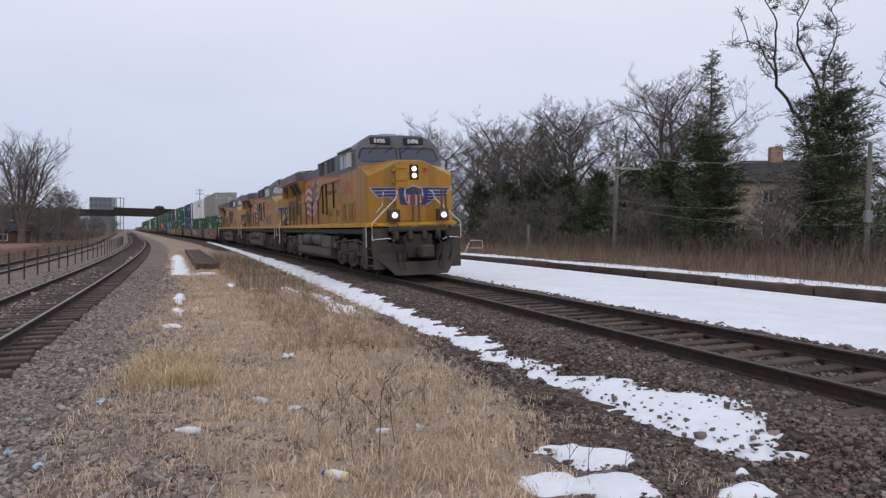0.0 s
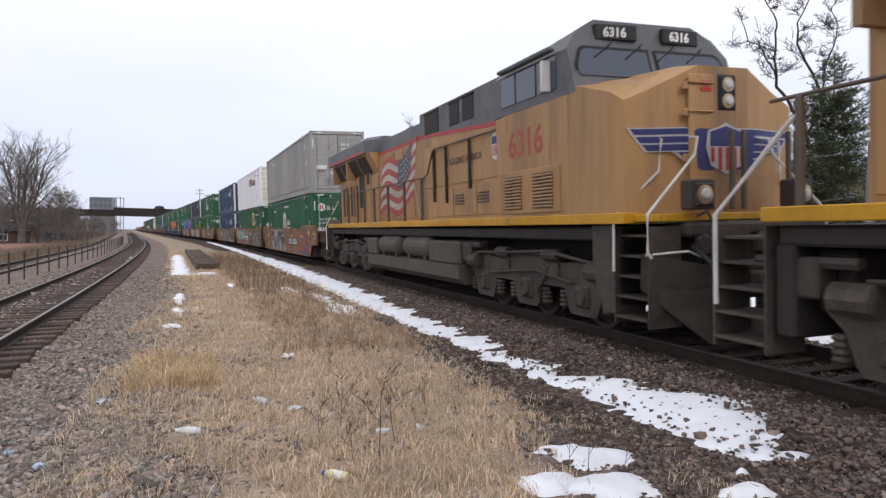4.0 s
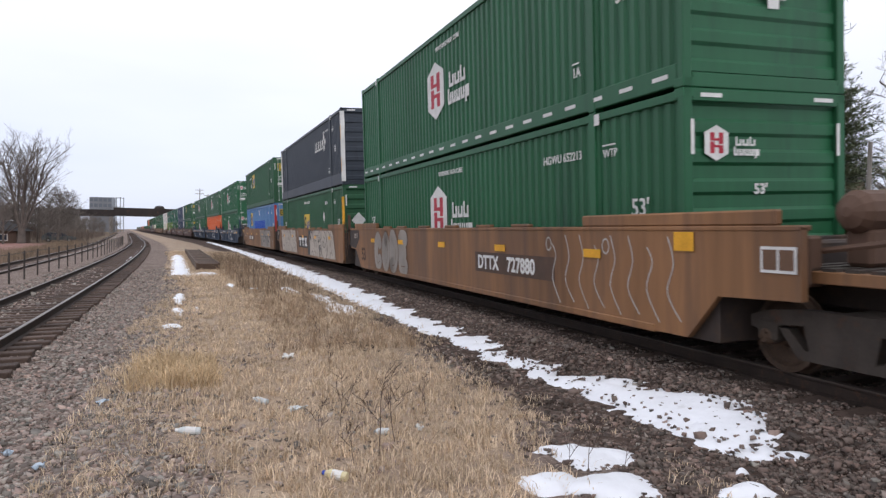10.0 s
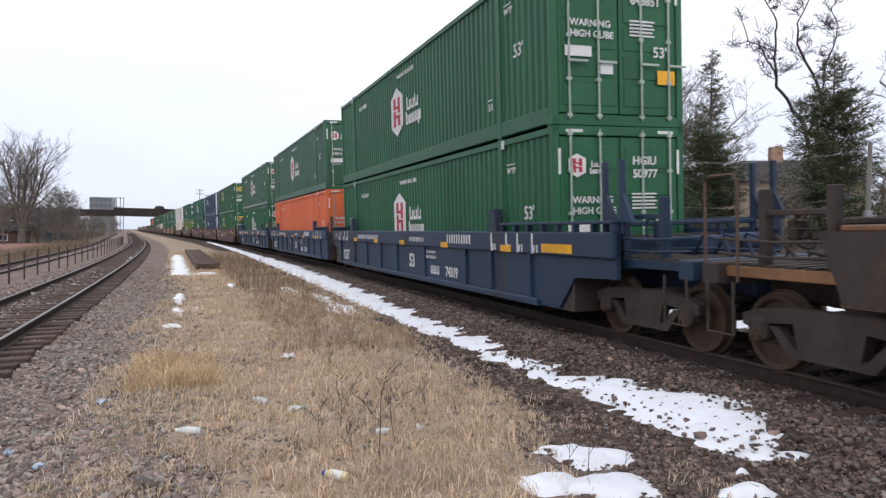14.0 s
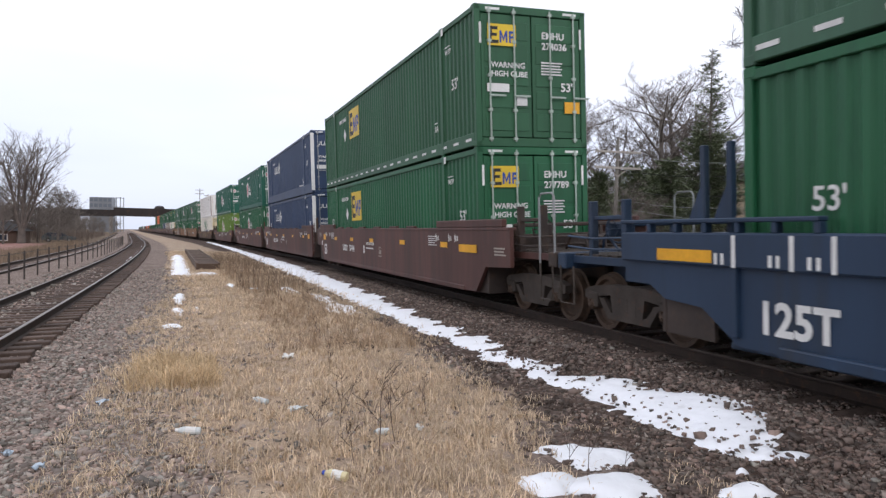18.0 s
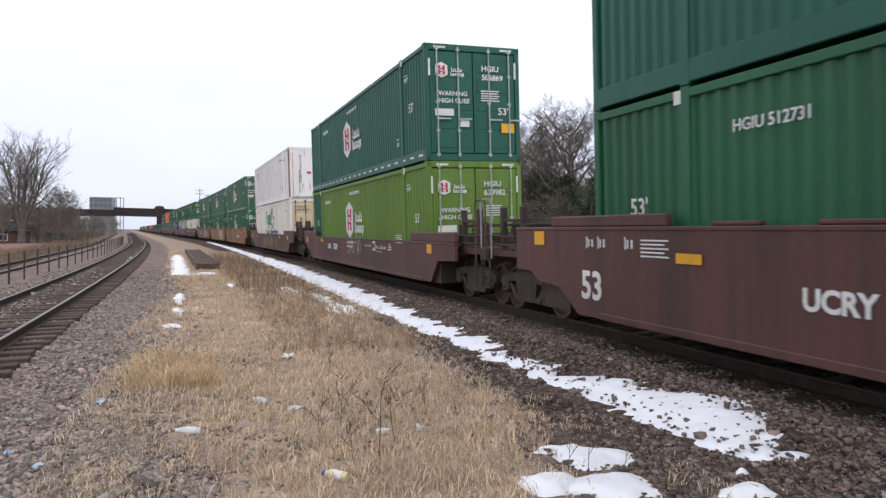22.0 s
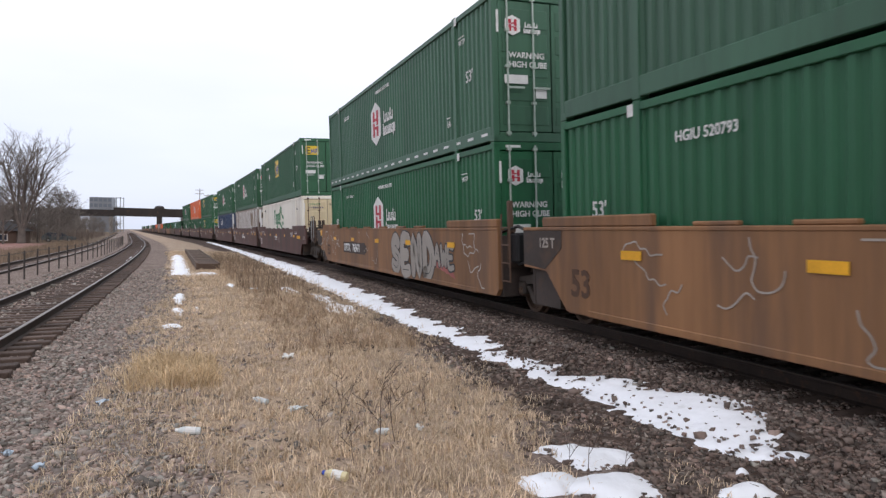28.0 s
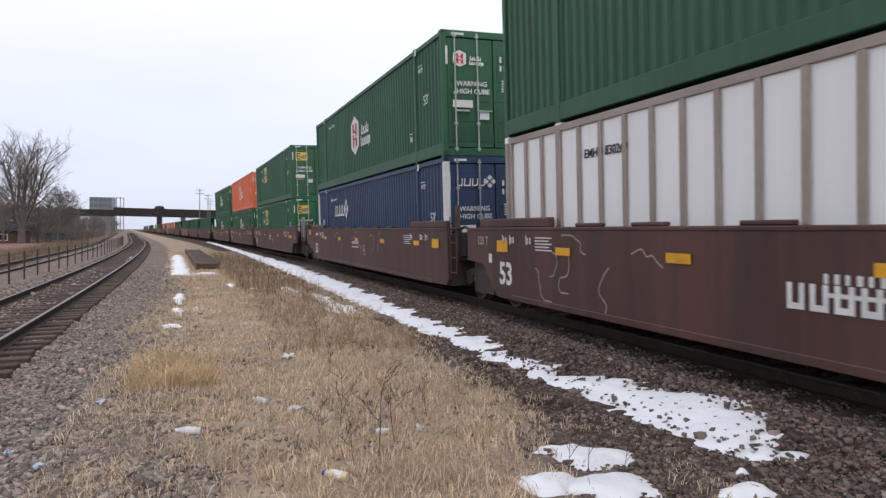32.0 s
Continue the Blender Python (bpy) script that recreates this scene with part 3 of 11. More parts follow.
TANMARK = mat("faded_tan_emblem", (0.40, 0.30, 0.17), 0.6, 0, 0.2, 4)


def cat_emblem(parent, x, y, z):
    """Green letter-like blocks and a sweeping head-like swirl."""
    place, u = side_pose(x, y, z), 0.0
    for i, (w, h) in enumerate(((0.36, 0.62), (0.1, 0.45), (0.34, 0.45), (0.34, 0.45), (0.28, 0.45))):
        if i == 0:
            poly = [(0.06, 0), (0.18, 0), (0.21, 0.5), (0.38, 0.5), (0.40, 0.62), (0.10, 0.62)]
        elif i == 1:
            poly = rect(u, 0, u + w, 0.45, 0.02)
        else:
            low = -0.16 if i == 2 else 0.0
            poly = [(u, 0), (u + w - 0.1, 0), (u + w - 0.1, low + 0.09), (u + 0.02, low + 0.09), (u, low), (u + w, low), (u + w, h), (u, h), (u, 0.12), (u + 0.1, 0.12), (u + 0.1, h - 0.1), (u + w - 0.1, h - 0.1), (u + w - 0.1, 0.1), (u, 0.1)] if low else \
                   [(u, 0), (u + w, 0), (u + w, 0.1), (u + 0.1, 0.1), (u + 0.1, h - 0.1), (u + w - 0.1, h - 0.1), (u + w - 0.1, 0.26), (u + 0.14, 0.26), (u + 0.14, 0.18), (u + w, 0.18), (u + w, h), (u, h)]
        mark("emblem_letter", ("catletter", i), lambda: flat([[(1.5 * a, 1.48 * b) for a, b in poly]]), GREENMARK, parent, place, "green letter-like block" if i == 0 else "")
        u += w + 0.08
    strokes = []
    for j in range(11):        # a curved mane of tapered strokes
        a = math.radians(20 + 14 * j)
        c0 = (2.15 + 0.55 * math.cos(a), 0.25 + 0.55 * math.sin(a))
        c1 = (2.15 + 0.30 * math.cos(a + 0.5), 0.25 + 0.32 * math.sin(a + 0.5))
        d = (-math.sin(a) * 0.06, math.cos(a) * 0.06)
        strokes.append([c0, (c0[0] + d[0], c0[1] + d[1]), (c1[0] + d[0] * 0.4, c1[1] + d[1] * 0.4), c1])
    strokes += [[(2.5, 0.5), (2.95, 0.42), (3.05, 0.28), (2.9, 0.24), (2.6, 0.32)], [(2.55, 0.1), (2.85, 0.14), (2.95, 0.02), (2.6, -0.08)],
                [(1.75, 0.0), (2.6, -0.28), (2.7, -0.2), (1.95, 0.12)], [(2.0, 0.85), (2.3, 0.9), (2.7, 0.72), (2.4, 0.75)]]
    for j, poly in enumerate(strokes):
        mark("emblem_stroke", ("catstroke", j), lambda: flat([[(1.3 * a, 1.2 * b) for a, b in poly]]), GREENMARK, parent, place, "green swirl stroke" if j == 0 else "")


# ================= containers =================
CL, CW, CH = 15.9, 1.295, 2.896      # long high-cube box: length, half width, height


def corrugated_side(x, y0, y1, z0, z1, pitch, depth, flatness=0.34):
    """A folded sheet in the plane x; folds go inward."""
    n = max(1, round((y1 - y0) / pitch))
    p = (y1 - y0) / n
    ys, xs = [], []
    for i in range(n):
        a = y0 + i * p
        for fr, dd in ((0.0, 0), (flatness, 0), (flatness + 0.16, depth), (1 - 0.16, depth)):
            ys.append(a + fr * p); xs.append(x + (dd if x < 0 else -dd))
    ys.append(y1); xs.append(x)
    v = [(xx, yy, z) for z in (z0, z1) for xx, yy in zip(xs, ys)]
    m = len(ys)
    return v, [(i, i + 1, i + 1 + m, i + m) for i in range(m - 1)]


def container_wall(style, side):
    """One long side of a box."""
    sh = Shape()
    w = CW - 0.03
    cells = ((-CL / 2 + 0.055, -6.03), (-5.87, 5.87), (6.03, CL / 2 - 0.055))
    for x in (side * w,):
        for y0, y1 in cells:
            if style == "corr":
                sh.add(*corrugated_side(x, y0, y1, 0.20, CH - 0.13, 0.24, 0.036))
            elif style == "seam":
                sh.add(*corrugated_side(x, y0, y1, 0.20, CH - 0.10, 0.61, 0.014, 0.72))
            elif style == "fine":
                sh.add(*corrugated_side(x, y0, y1, 0.34, CH - 0.10, 0.36, 0.030, 0.46))
            else:
                sh.add(*corrugated_side(x, y0, y1, 0.16, CH - 0.13, 1.22, 0.004, 0.48))
    return sh


def container_end(style):
    """The end that leads: a ribbed blank wall, set back between its posts."""
    sh = Shape()
    y = -CL / 2 + 0.05
    zs, ds = [], []
    n = 7
    for i in range(n):
        z = 0.2 + (CH - 0.36) * i / n
        h = (CH - 0.36) / n
        for fr, d in ((0, 0), (0.34, 0), (0.46, 0.035), (0.88, 0.035)):
            zs.append(z + fr * h); ds.append(d)
    zs.append(CH - 0.16); ds.append(0)
    m = len(zs)
    v = [(x, y + d, z) for x in (-CW + 0.09, CW - 0.09) for z, d in zip(zs, ds)]
    sh.add(v, [(i, i + 1, i + 1 + m, i + m) for i in range(m - 1)])
    return sh


def container_frame(rail):
    """Corner posts, 40-foot posts, top and bottom rails, roof sheet and floor."""
    sh = Shape()
    e = CL / 2
    for sx in (-1, 1):
        for sy in (-1, 1):
            sh.box(sx * CW, sx * (CW - 0.13), sy * e, sy * (e - 0.12), 0.0, CH, 0.012)
            sh.box(sx * (CW + 0.008), sx * (CW - 0.06), sy * 5.87, sy * 6.03, 0.0, CH - 0.03, 0.008)
        sh.box(sx * CW, sx * (CW - 0.07), -e + 0.12, e - 0.12, CH - 0.14, CH - 0.03, 0.01)
        sh.box(sx * (CW + 0.0), sx * (CW - 0.07), -e + 0.12, e - 0.12, 0.03, rail, 0.012)
    for sy in (-1, 1):
        sh.box(-CW + 0.13, CW - 0.13, sy * e, sy * (e - 0.1), CH - 0.16, CH, 0.012)
        sh.box(-CW + 0.13, CW - 0.13, sy * e, sy * (e - 0.1), 0.0, 0.18, 0.012)
    sh.box(-CW + 0.07, CW - 0.07, -e + 0.1, e - 0.1, CH - 0.06, CH - 0.03)
    sh.box(-CW + 0.08, CW - 0.08, -e + 0.1, e - 0.1, 0.05, 0.12)
    return sh


def casting():
    return Shape().box(-0.08, 0.08, 0, 0.175, 0, 0.118, 0.012)


def door_leaf(side):
    sh = Shape()
    a, b = (-CW + 0.14, -0.012) if side < 0 else (0.012, CW - 0.14)
    y = -CL / 2 + 0.02
    sh.box(a, b, y, y + 0.045, 0.2, CH - 0.18, 0.01)
    return sh


def door_panel(side):
    a, b = (-CW + 0.14, -0.012) if side < 0 else (0.012, CW - 0.14)
    y = -CL / 2 + 0.02
    return Shape().box(a + 0.08, b - 0.08, y - 0.014, y + 0.001, 0.05, (CH - 0.56) / 5 - 0.05, 0.012)


def lock_rod():
    sh = Shape().tube([(0, 0, 0.1), (0, 0, CH - 0.06)], 0.019, 6)
    for z in (0.16, 0.75, 1.45, 2.15, CH - 0.14):
        sh.box(-0.045, 0.045, -0.02, 0.05, z - 0.03, z + 0.03, 0.006)
    sh.box(-0.02, 0.34, -0.045, -0.02, 1.02, 1.06, 0.006)
    return sh


SIDE_X = -CW + 0.020
CREAMDOOR = mat("yellowed_cream_door", (0.60, 0.50, 0.32), 0.55, 0, 0.14, 2.2, (0.33, 0.23, 0.12), 0.3, streak=True)
CREAMEND = mat("stained_cream_end", (0.70, 0.66, 0.57), 0.6, 0, 0.12, 3, (0.42, 0.34, 0.25), 0.25, streak=True)
STAINEDEND = mat("streaked_white_end", (0.76, 0.75, 0.73), 0.6, 0, 0.10, 3.2, (0.20, 0.14, 0.11), 0.25, streak=True)
SEAM_SHADE = mat("seam_shadow_grey", (0.50, 0.48, 0.46), 0.7, 0, 0.3, 5)
SOOTWASH = mat("washed_soot_streak", (0.36, 0.345, 0.33), 0.7, 0, 0.5, 7, (0.62, 0.61, 0.59), 0.4, streak=True)
RUSTWASH = mat("washed_rust_streak", (0.42, 0.31, 0.23), 0.75, 0, 0.5, 7, (0.60, 0.55, 0.48), 0.4, streak=True)
PALEWASH = mat("pale_worn_patch", (0.60, 0.585, 0.565), 0.65, 0, 0.3, 5)
# where the placard stands on boxes with the yellow emblem
DIAMOND_AT = {"square:0.74:1.94": -4.14, "square:-2.15": -3.9, "square:1.2": 3.95}


def container(colour, words, style="corr", end="door", logo="", level=0, dash=False, label="", low=False, code=""):
    """A 53-foot box: walls, frame, leading end, corner fittings, marks on the near side."""
    ob = tagged(new("shipping_container"), label, "shipping container", "containers on the train")
    rail = 0.46 if level == 1 and colour in (NAVY, SLATE) else 0.30 if (level == 1 or style == "fine") else 0.22
    for sx in (-1, 1):
        part("side_wall", shared(("side_wall", style, sx), lambda: container_wall(style, sx)), colour, ob)
    part("frame", shared(("frame", rail), lambda: container_frame(rail)), TAN if style == "panel" else colour, ob)
    for sx in (-1, 1) if not low else ():
        for y in (-CL / 2, CL / 2 - 0.175, -6.04, 5.865):
            for z in (0.0, CH - 0.118):
                part("corner_casting", shared("corner_casting", casting), colour, ob, place=Matrix.Translation((sx * (CW - 0.076), y, z)))
    if style == "panel":
        for i in range(27):
            for sx in (-1, 1):
                part("wall_post", shared("wall_post", lambda: Shape().box(-0.012, 0.012, -0.045, 0.045, 0.18, CH - 0.14, 0.006)), TAN, ob, place=Matrix.Translation((sx * (CW + 0.004), -7.7 + 0.592 * i, 0)))
    if style == "seam":
        # thin grey strips draw the shadow line at each panel seam
        for i in range(26):
            part("wall_seam", shared("wall_seam", lambda: Shape().box(-0.008, 0.008, -0.014, 0.014, 0.21, CH - 0.14)), SEAM_SHADE, ob, place=Matrix.Translation((-CW + 0.024, -7.72 + 0.615 * i, 0)))
        part("side_placard", shared("darkplacard", lambda: flat([rect(0, 0, 0.55, 0.6)])), BROWNMARK, ob, "dark square placard", place=side_pose(SIDE_X, 6.4, 1.9))
    if low:
        return ob
    lettering = BLACKMARK if colour in (WHITE, RUSTYWHITE, CREAM) else WHITEPAINT
    if end == "plain":
        part("end_wall", shared("plain_end", lambda: Shape().box(-CW + 0.12, CW - 0.12, -CL / 2 + 0.02, -CL / 2 + 0.06, 0.17, CH - 0.15, 0.01).box(-0.02, 0.02, -CL / 2 + 0.005, -CL / 2 + 0.03, 0.17, CH - 0.15, 0.005).box(-0.66, -0.63, -CL / 2 + 0.008, -CL / 2 + 0.03, 0.17, CH - 0.15, 0.005).box(0.63, 0.66, -CL / 2 + 0.008, -CL / 2 + 0.03, 0.17, CH - 0.15, 0.005)), STAINEDEND, ob, "white end wall with dark and rusty streaks")
        part("end_sill", shared("plain_sill", lambda: Shape().box(-CW + 0.13, CW - 0.13, -CL / 2 - 0.012, -CL / 2, 0.0, 0.16, 0.01)), SOOTWASH, ob, "soot-stained bottom sill")
    elif end == "door":
        for side in (-1, 1):
            door = part("door", shared(("door", side), lambda: door_leaf(side)), CREAMDOOR if colour is CREAM else colour, ob)
            for i in range(5):
                part("door_panel", shared(("door_panel", side), lambda: door_panel(side)), CREAMDOOR if colour is CREAM else colour, door, place=Matrix.Translation((0, 0, 0.28 + i * (CH - 0.56) / 5)))
            for x in ((0.42, 0.98) if side > 0 else (-0.98, -0.42)):
                part("lock_rod", shared("lock_rod", lock_rod), CAR_RUST if colour in (CREAM, WHITE) else GALV if colour not in (GREEN, PALE_GREEN, GREEN2, TEAL, LIME) else ROD_GREEN, door, place=Matrix.Translation((x, -CL / 2 - 0.03, 0)))
    else:
        part("end_wall", shared("end_wall", lambda: container_end(1)), CREAMEND if colour is WHITE else colour, ob)
    part("rear_wall", shared("rear_wall", lambda: Shape().box(-CW + 0.13, CW - 0.13, CL / 2 - 0.08, CL / 2 - 0.03, 0.18, CH - 0.16, 0.01)), colour, ob)
    ey = -CL / 2 - (0.002 if end == "door" else -0.044)
    # marks on the leading end
    rng = random.Random(words)
    if end == "plain":
        for k in range(5):
            part("stencil", shared(("plainnum",), lambda: flat(bars(15, 0.11, 0.10, 1))), lettering, ob, place=end_pose(0.98, -CL / 2 + 0.004, 2.45 - 0.16 * k))
        part("warning_label", shared("redlabel", lambda: flat([rect(0, 0, 0.24, 0.13)])), FLAG_RED, ob, "faded red label", place=end_pose(-0.28, -CL / 2 + 0.006, 1.40))
        part("placard", shared("tansquare", lambda: flat([rect(0, 0, 0.11, 0.15)])), SPRAY_TAN, ob, "small tan sticker", place=end_pose(0.98, -CL / 2 + 0.006, 0.34))
        grime = random.Random(12)
        for k, (x, z0, z1, w, m) in enumerate(((-0.63, 0.9, 2.45, 0.13, SOOTWASH), (-0.70, 0.35, 1.6, 0.07, RUSTWASH), (-0.52, 0.42, 0.85, 0.22, PALEWASH), (0.70, 0.84, 1.34, 0.07, SOOTWASH), (-1.05, 0.2, 2.6, 0.05, RUSTWASH),
                                               (1.08, 0.2, 1.4, 0.05, RUSTWASH), (0.1, 0.19, 0.36, 0.3, SOOTWASH), (0.75, 0.19, 0.30, 0.4, RUSTWASH), (-0.12, 0.5, 1.0, 0.1, PALEWASH), (0.28, 0.5, 0.98, 0.16, PALEWASH))):
            rim = [(x + w * (0.5 if q < 7 else -0.5) * grime.uniform(0.5, 1.1), z0 + (z1 - z0) * ((q % 7) if q < 7 else 6 - q % 7) / 6 + grime.uniform(-0.02, 0.02)) for q in range(14)]
            part("stain", flat([rim], 0.001), m, ob, "ragged streak of grime", place=end_pose(0, -CL / 2 + 0.0045 - 0.0004 * k, 0))
    elif end == "door":
        if colour not in (CREAM, RUSTYWHITE, BLUE, GREY, WHITE):
            part("stencil", text_mesh("WARNING", 0.16, 0.003), lettering, ob, place=end_pose(-0.95, ey - 0.02, 1.62))
            part("stencil", text_mesh("HIGH CUBE", 0.16, 0.003), lettering, ob, place=end_pose(-0.95, ey - 0.02, 1.44))
            part("stencil", text_mesh("53'", 0.25, 0.004), lettering, ob, place=end_pose(0.66, ey - 0.02, 1.18))
        if code:
            for k, chars in enumerate(code.split() if colour is not CREAM else [code]):
                part("box_code", text_mesh(chars, 0.20 if colour not in (CREAM, WHITE) else 0.148, 0.004), lettering, ob, place=end_pose(0.22, ey - 0.02, 2.26 - 0.22 * k) if colour not in (CREAM, WHITE) else end_pose(0.10 if colour is CREAM else 0.58, ey - 0.02, 2.38 - 0.2 * k))
        else:
            part("stencil", shared(("endnum", rng.randint(0, 3)), lambda: flat(bars(5, 0.42, 0.13, 4) + [[(a, b - 0.2) for a, b in q] for q in bars(6, 0.55, 0.13, 6)])), lettering, ob, place=end_pose(0.16, ey - 0.02, 2.2))
        if colour is not CREAM:
            part("data_block", shared(("endlines",), lambda: flat([rect(0, -0.06 * i, 0.5 - 0.04 * (i % 2), 0.028 - 0.06 * i) for i in range(5)])), lettering, ob, place=end_pose(0.2, ey - 0.02, 1.75))
        part("placard", shared(("placard", 1), lambda: flat([rect(0, 0, 0.5, 0.17)])), WHITEPAINT, ob, place=end_pose(-1.05, ey - 0.02, 1.12))
        part("placard", shared(("placard", 2), lambda: flat([rect(0, 0, 0.24, 0.2)])), WHITEPAINT, ob, place=end_pose(-0.38, ey - 0.02, 0.85))
        part("warning_label", shared(("placard", 3), lambda: flat([rect(0, 0, 0.36, 0.24)])), YELLOWMARK, ob, place=end_pose(0.75, ey - 0.02, 0.72))
    else:
        part("stencil", text_mesh("53'", 0.18, 0.006), lettering, ob, place=end_pose(-0.2, ey - 0.002, 1.95 if logo != "hex" else 1.62))
        if level == 1 and colour is not WHITE:
            part("placard", shared(("placard", 4), lambda: flat([rect(0, 0, 0.44, 0.16), rect(0.14, -0.12, 0.32, 0)])), WHITEPAINT, ob, place=end_pose(-0.1, ey - 0.006, 1.15))
        if colour in (NAVY, GREEN2):
            part("placard", shared("enddiamond", lambda: flat([[(0, -0.30), (0.28, 0), (0, 0.30), (-0.28, 0)]])), WHITEPAINT, ob, "white diamond placard", place=end_pose(-0.70, ey - 0.006, 1.9 if colour is NAVY else 1.55))
    for sx in (-1.2, 1.14):
        part("reflector", shared(("endrefl",), lambda: flat([rect(0, 0, 0.05, 0.42)])), WHITEPAINT, ob, place=end_pose(sx, -CL / 2 - 0.004, 2.1))
    for sx in (-1.05, 0.75):
        part("reflector", shared(("endrefl2",), lambda: flat([rect(0, 0, 0.32, 0.05)])), WHITEPAINT, ob, place=end_pose(sx, -CL / 2 - 0.004, CH - 0.11))
    # marks on the near side
    if dash:
        for u in np.arange(0.25, 15.6, 0.72):
            part("reflector_dash", shared("reflector_dash", lambda: flat([rect(0, 0, 0.30, 0.055)])), WHITEPAINT, ob, place=side_pose(-CW - 0.004, 8.0 - float(u), 0.14))
    for yy in ((-6.85, 7.1) if level == 0 else (-6.55,)) if colour not in (CREAM, RUSTYWHITE, WHITE) else ():
        part("length_mark", text_mesh("53'", 0.33, 0.004), lettering, ob, place=side_pose(SIDE_X, yy, 1.38))
    num_y = 6.9 if colour is CREAM else 5.2 if end == "door" else -4.43
    if code and colour is not RUSTYWHITE:
        part("side_number", text_mesh(code, 0.185 if colour is not CREAM else 0.15, 0.003), lettering, ob, place=side_pose(SIDE_X, num_y, 2.26 if colour is not CREAM else 2.42))
    elif level == 1 or end == "door":
        part("side_number", shared(("sidenum",), lambda: flat(bars(9, 0.42, 0.09, 4) + [[(a + 0.55, b) for a, b in q] for q in bars(8, 0.6, 0.09, 6)])), lettering, ob, place=side_pose(SIDE_X, num_y, 2.34))
    part("side_stencil", text_mesh("WTP", 0.16, 0.002), lettering, ob, place=side_pose(SIDE_X, -6.2, 2.22))
    part("stencil_bar", shared("overbar", lambda: flat([rect(0, 0, 0.32, 0.02)])), lettering, ob, place=side_pose(SIDE_X, -6.19, 2.38))
    if level == 1:
        part("side_stencil", text_mesh("1A", 0.2, 0.004), lettering, ob, place=side_pose(SIDE_X, -5.4, 0.60))
        part("stencil_bar", shared("overbar2", lambda: flat([rect(0, 0, 0.2, 0.025)])), lettering, ob, place=side_pose(SIDE_X, -5.4, 0.79))
    if level == 1 and colour is NAVY:
        part("warning_stencil", text_mesh("TOP LIFT ONLY", 0.19, 0.003), lettering, ob, place=side_pose(SIDE_X, -4.35, 0.40))
    if colour in (GREEN, PALE_GREEN, TEAL, LIME, BLUE) and logo == "hex" or logo.startswith("square:0"):
        part("warning_stencil", text_mesh("WARNING HIGH CUBE", 0.145, 0.003), lettering, ob, place=side_pose(SIDE_X, 0.72, CH - 0.45))
    if colour not in (WHITE, RUSTYWHITE, CREAM):
        for yy in (-6.02, 6.14):
            part("lift_mark", shared(("liftmark",), lambda: flat([rect(0, 0, 0.13, 0.16)])), WHITEPAINT, ob, place=side_pose(-CW - 0.006, yy, CH - 0.2))
    if logo == "hex":
        hex_emblem(ob, SIDE_X, 0.78, 1.56, 0.93)
        hex_emblem(ob, -0.86 if end == "door" else -0.80, ey - 0.025, 2.24, 0.27 if end == "door" else 0.30, end_pose)
    elif logo.startswith("square"):
        y0 = float(logo.split(":")[1]) if ":" in logo else 3.55
        square_emblem(ob, SIDE_X, y0, float(logo.split(":")[2]) if logo.count(":") == 2 else 2.52, faded=colour == WHITE)
        if colour is not BLUE:
            square_emblem(ob, -1.02 if end == "door" else -0.10, ey - 0.025, 2.5, 0.64, 0.44, end_pose, faded=colour is WHITE)
        else:
            square_emblem(ob, -0.98, ey - 0.025, 2.5, 0.62, 0.44, end_pose)
    elif logo.startswith("bar"):
        y0 = float(logo.split(":")[1]) if ":" in logo else 4.5
        bar_emblem(ob, SIDE_X, y0, 1.72)
        bar_emblem(ob, -1.0 if end == "door" else -0.35, ey - 0.025, 2.2, 0.42, end_pose)
    elif logo == "cat":
        part("placard", shared("doordiamond", lambda: flat([[(0, -0.22), (0.2, 0), (0, 0.22), (-0.2, 0)]])), WHITEPAINT, ob, "white diamond placard", place=end_pose(0.36, ey - 0.022, 1.42))
        cat_emblem(ob, SIDE_X, 2.32, 1.52)
        for k, block in enumerate(block_words((4, 7), 0.44, 0.33, 0.45)):
            part("navy_letter", shared(("navyletter", k), lambda: flat(block)), NAVYMARK, ob, "navy letter-like block", place=side_pose(SIDE_X, 2.45, 0.80))
        part("stencil", shared(("endcat",), lambda: flat(bars(31, 0.7, 0.1, 7))), GREENMARK, ob, place=end_pose(-1.0, ey - 0.022, 2.42))
        part("stencil", shared(("endcat2",), lambda: flat(bars(32, 0.8, 0.08, 9))), NAVYMARK, ob, place=end_pose(-1.0, ey - 0.022, 2.26))
    elif logo == "slant":
        part("emblem", shared("slant1", lambda: flat([rect(a, 0, a + 0.2, 0.56, 0.14) for a in (0, 0.12)] + [rect(0.5, 0, 0.6, 0.55, 0.05), rect(0.6, 0.42, 0.95, 0.55, 0.05), rect(0.6, 0.2, 0.95, 0.3, 0.03), rect(0.9, 0.25, 1.0, 0.5, 0.03),
             rect(1.1, 0, 1.22, 0.55, 0.05), rect(1.5, 0, 1.62, 0.55, 0.05), rect(1.22, 0, 1.5, 0.12), rect(1.22, 0.43, 1.5, 0.55, 0.04)])), REDPAINT, ob, "red block wordmark", place=side_pose(SIDE_X, -1.0, 1.75))
        for k, block in enumerate(block_words((9,), 0.20, 0.40, 0.28)):
            part("black_letter", shared(("slantletter", k), lambda: flat(block)), BLACKMARK, ob, "black letter-like block", place=side_pose(SIDE_X, -2.8, 1.75))
